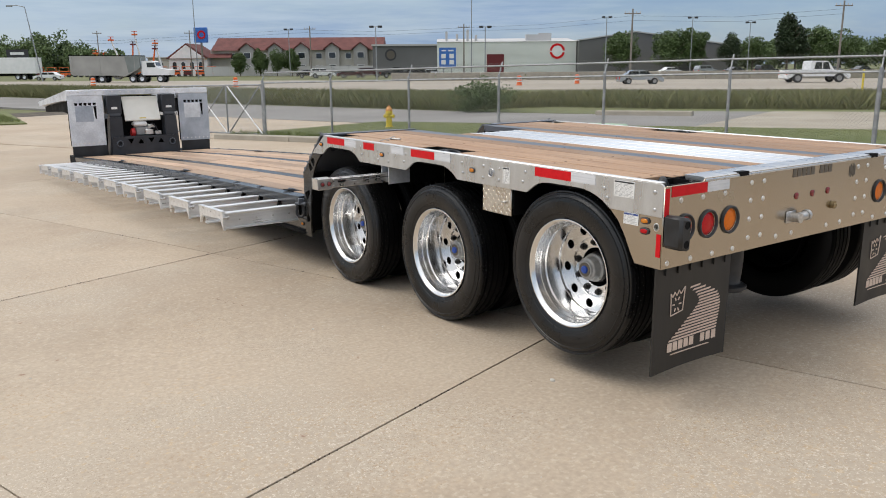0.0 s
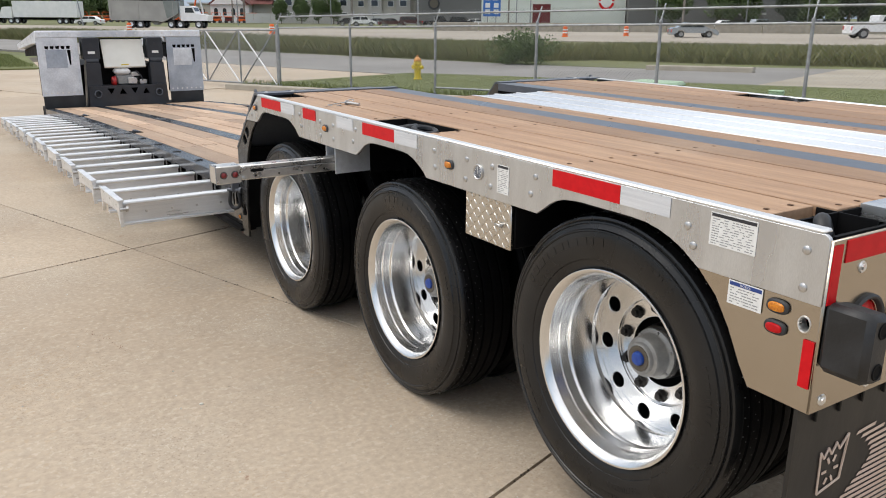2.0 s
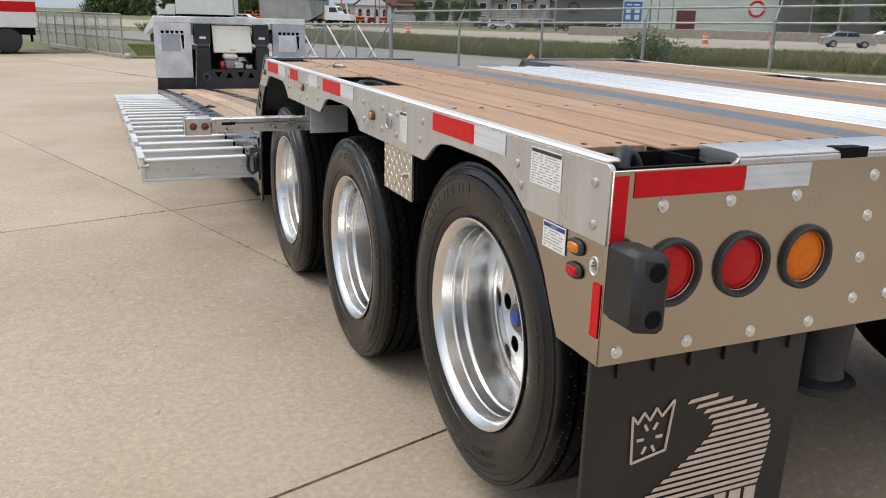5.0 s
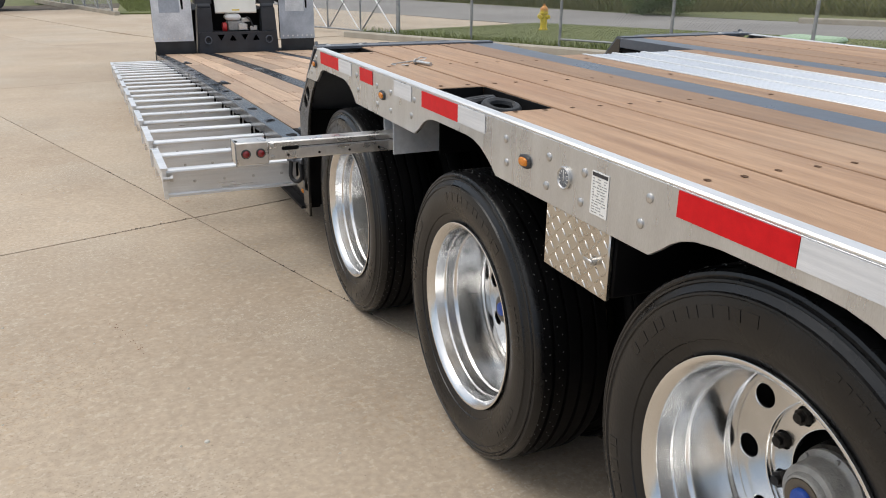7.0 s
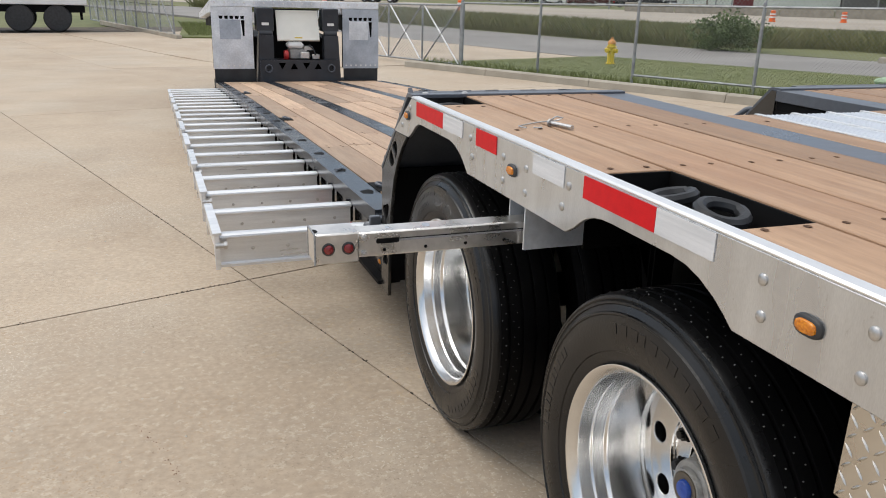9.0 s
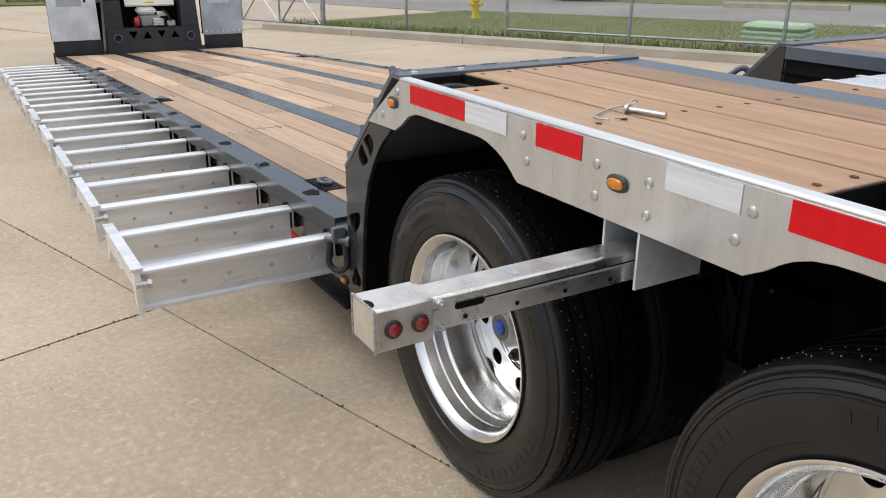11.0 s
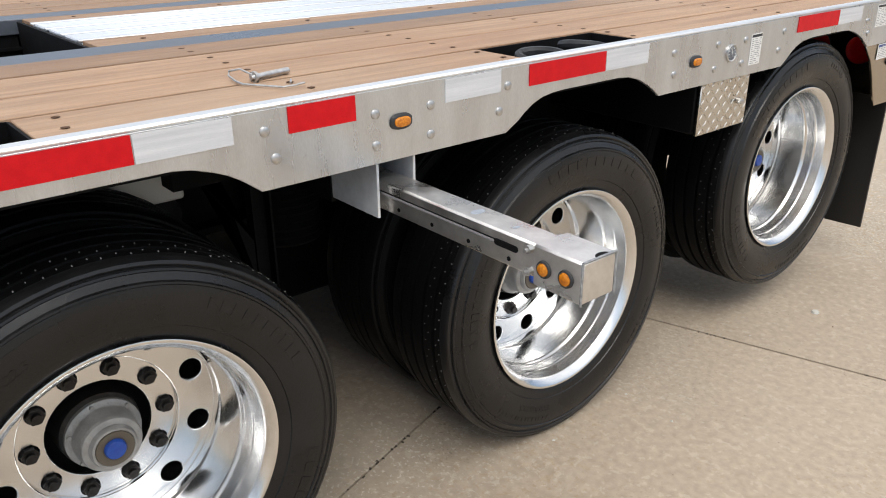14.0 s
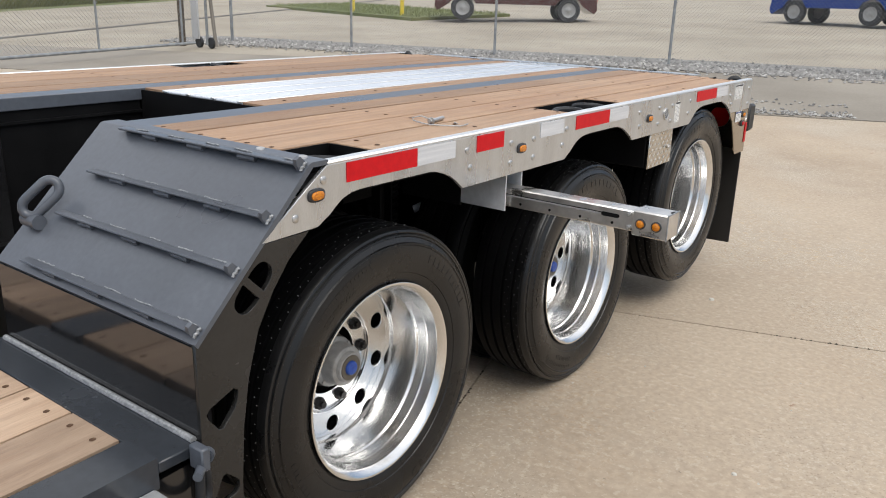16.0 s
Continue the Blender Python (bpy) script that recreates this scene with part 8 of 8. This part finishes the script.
# lamp standards and power poles
for d, s, hgt, style in ((130, -64.2, 11.5, "bent"), (150, -45.2, 16, "mast"), (165, -30.9, 9.4, "twin"), (160, -25.8, 9.8, "wood"), (180, -55.5, 10.0, "wood"), (200, -84.2, 10.9, "wood"), (120, -9.7, 7.7, "twin"), (150, 4, 9.5, "wood"),
                         (150, 5.4, 16, "mast"), (125, 6.6, 7.8, "twin"), (150, 30.1, 10.5, "twin"), (110, 25.5, 9.3, "wood"), (150, 45.8, 10.3, "twin"), (150, 56.4, 9.4, "twin"), (105, 51.2, 9.8, "wood")):
    c = far(d, s)
    util = style == "wood"
    p = thing("power_pole" if util else "street_lamp", c, "wooden power pole with cross-arm" if util else "tall slim bare mast" if style == "mast" else "tall slim street lamp", "pole" if util or style == "mast" else "street lamp")
    lean = RGT * (-1.5 if style == "bent" else 0.0)
    part("shaft", Shape().cyl(c, c + lean + Vector((0, 0, hgt)), 0.16 if util else 0.11, 0.10 if util else 0.06, 8), POLE if util else FENCE, p)
    top_p = c + lean + Vector((0, 0, hgt - (0.6 if util else 0)))
    if util:
        part("cross_arm", Shape().cyl(top_p - RGT * 1.1, top_p + RGT * 1.1, 0.07, n=6), POLE, p)
        for sd in (-1.0, -0.5, 0.5, 1.0):
            part("insulator", Shape().cyl(top_p + RGT * sd, top_p + RGT * sd + Vector((0, 0, 0.28)), 0.06, n=6), ROOFGREY, p)
    elif style == "bent":
        part("lamp_arm", Shape().tube([top_p, top_p - RGT * 1.2 + Vector((0, 0, 0.30)), top_p - RGT * 2.2 + Vector((0, 0, 0.25))], 0.06, 6), FENCE, p)
        q = top_p - RGT * 2.4 + Vector((0, 0, 0.2))
        part("lamp_head", Shape().box(q.x - 0.45, q.x + 0.45, q.y - 0.3, q.y + 0.3, q.z - 0.1, q.z + 0.10, 0.04), FENCE, p)
    elif style == "twin":
        part("cross_arm", Shape().cyl(top_p - RGT * 0.5, top_p + RGT * 0.5, 0.05, n=6), FENCE, p)
        for sd in (-1, 1):
            q = top_p + RGT * sd * 0.62
            part("lamp_head", Shape().box(q.x - 0.28, q.x + 0.28, q.y - 0.24, q.y + 0.24, q.z - 0.16, q.z + 0.16, 0.05), RUBBER, p)
wires = Shape()
for z in (8.8, 8.2):
    wires.tube([far(200, -118, z), far(180, -72, z - 0.9), far(160, -25.8, z + 0.4)], 0.02, 4)
    wires.tube([far(160, -25.8, z + 0.2), far(152, -12, z - 0.5), far(150, 4, z)], 0.02, 4)
    wires.tube([far(150, 4, z), far(128, 15, z - 0.6), far(110, 25.5, z - 0.4)], 0.016, 4)
    wires.tube([far(110, 25.5, z - 0.4), far(107, 38, z - 0.8), far(105, 51.2, z)], 0.016, 4)
solid("power_line", wires, INK, "sagging power lines between the poles", "power line")

# orange and white lifting machines at the far depot
for k, (s, hgt, tilt, col) in enumerate(((-71.0, 8.4, 22, WHITE), (-69.0, 7.4, -6, ORANGE), (-66.6, 9.6, 12, WHITE), (-64.6, 6.4, -12, ORANGE), (-62.3, 7.6, 14, WHITE), (-74.5, 5.4, 34, YELLOW), (-77.0, 4.8, -30, YELLOW))):
    c = far(190, s * 1.05)
    lm = thing("boom_lift", c, "boom lift with raised arm at the depot", "boom lift", "boom lifts")
    part("base", Shape().box(c.x - 1.3, c.x + 1.3, c.y - 1.0, c.y + 1.0, c.z + 0.4, c.z + 1.6, 0.1), ORANGE, lm)
    tip = c + RGT * (-math.tan(radians(tilt)) * hgt * 0.7) + Vector((0, 0, hgt))
    part("boom", Shape().cyl(c + Vector((0, 0, 1.5)), tip, 0.24, 0.15, 6), col, lm)
    part("basket", Shape().box(tip.x - 0.6, tip.x + 0.6, tip.y - 0.4, tip.y + 0.4, tip.z - 0.2, tip.z + 0.15, 0.05).box(tip.x - 0.6, tip.x + 0.6, tip.y - 0.4, tip.y + 0.4, tip.z + 0.65, tip.z + 0.75, 0.02).cyl((tip.x, tip.y, tip.z), (tip.x, tip.y, tip.z + 0.7), 0.12, n=6), ORANGE if col is not ORANGE else REDDOOR, lm)
    for dx in (-0.9, 0.9):
        part("wheel", Shape().cyl((c.x + dx, c.y - 1.1, c.z + 0.45), (c.x + dx, c.y + 1.1, c.z + 0.45), 0.45, n=14), RUBBER, lm)
for k in range(15):
    s = -95 + 2.9 * k
    c = far(192, s)
    sl = thing("scissor_lift", c, "lowered orange scissor lift parked at the depot", "scissor lift", "scissor lifts")
    part("chassis", Shape().box(-0.95, 0.95, -0.5, 0.5, 0.35, 0.95, 0.05, Matrix.Translation(c) @ pose(0, 0, 0, 0, 0, FACE)), ORANGE if k % 3 else REDDOOR, sl)
    part("platform", Shape().box(-1.1, 1.1, -0.55, 0.55, 1.25, 1.45, 0.02, Matrix.Translation(c) @ pose(0, 0, 0, 0, 0, FACE)), ORANGE, sl)
    part("guard_rail", Shape().box(-1.1, 1.1, -0.55, -0.50, 2.2, 2.3, 0.01, Matrix.Translation(c) @ pose(0, 0, 0, 0, 0, FACE)).box(-1.1, -1.03, -0.55, -0.50, 1.45, 2.2, 0.01, Matrix.Translation(c) @ pose(0, 0, 0, 0, 0, FACE)).box(1.03, 1.1, -0.55, -0.50, 1.45, 2.2, 0.01, Matrix.Translation(c) @ pose(0, 0, 0, 0, 0, FACE)), ORANGE, sl)
    part("scissor_stack", Shape().box(-0.9, 0.9, -0.35, 0.35, 0.95, 1.25, 0.02, Matrix.Translation(c) @ pose(0, 0, 0, 0, 0, FACE)), INK, sl)
    for dx in (-0.7, 0.7):
        w = c + RGT * dx
        part("wheel", Shape().cyl(w - FWD * 0.55 + Vector((0, 0, 0.3)), w + FWD * 0.55 + Vector((0, 0, 0.3)), 0.3, n=12), RUBBER, sl)
dep = far(205, -70)
lf = lift_by(Matrix.Translation(dep) @ pose(0, 0, 0, 0, 0, FACE))
dp = thing("depot_building", dep, "low white depot shed behind the lifts", "building")
part("wall", lf(Shape().box(-4.2, 4.2, 0, 10, 0, 4.4)), STUCCO, dp)
part("roof", lf(Shape().box(-4.5, 4.5, -0.5, 10.5, 4.41, 4.7)), ROOFGREY, dp)
# black sheets before the wall stand for the shaded bay interiors
for a in (-2.6, 1.4):
    part("bay_opening", lf(Shape().box(a, a + 2.2, -0.03, -0.005, 0, 3.2)), INK, dp)

# ---- far trees ----
for k, (d, s, hgt, w, con) in enumerate(((186, -46.3, 5.6, 4.6, 0), (184, -41.2, 5.9, 4.2, 0), (185, -37.6, 5.8, 4.4, 0), (186, -34.4, 6.0, 4.8, 0), (180, 39.4, 9.2, 9.4, 0), (176, 49.5, 9.0, 9.0, 0), (177, 54.5, 9.6, 9.0, 0),
                                         (178, 63, 8.2, 8.0, 1), (182, 69.5, 8.0, 9.5, 0), (190, 80.6, 12.9, 9.0, 1), (191, 83.0, 11.0, 8.0, 1), (196, 91, 11.4, 11, 0), (204, 100, 9.6, 12, 0), (200, 109, 9.2, 12, 0))):
    c = far(d, s)
    tree(c.x, c.y, hgt, w, 50 + k, bool(con), 11000)
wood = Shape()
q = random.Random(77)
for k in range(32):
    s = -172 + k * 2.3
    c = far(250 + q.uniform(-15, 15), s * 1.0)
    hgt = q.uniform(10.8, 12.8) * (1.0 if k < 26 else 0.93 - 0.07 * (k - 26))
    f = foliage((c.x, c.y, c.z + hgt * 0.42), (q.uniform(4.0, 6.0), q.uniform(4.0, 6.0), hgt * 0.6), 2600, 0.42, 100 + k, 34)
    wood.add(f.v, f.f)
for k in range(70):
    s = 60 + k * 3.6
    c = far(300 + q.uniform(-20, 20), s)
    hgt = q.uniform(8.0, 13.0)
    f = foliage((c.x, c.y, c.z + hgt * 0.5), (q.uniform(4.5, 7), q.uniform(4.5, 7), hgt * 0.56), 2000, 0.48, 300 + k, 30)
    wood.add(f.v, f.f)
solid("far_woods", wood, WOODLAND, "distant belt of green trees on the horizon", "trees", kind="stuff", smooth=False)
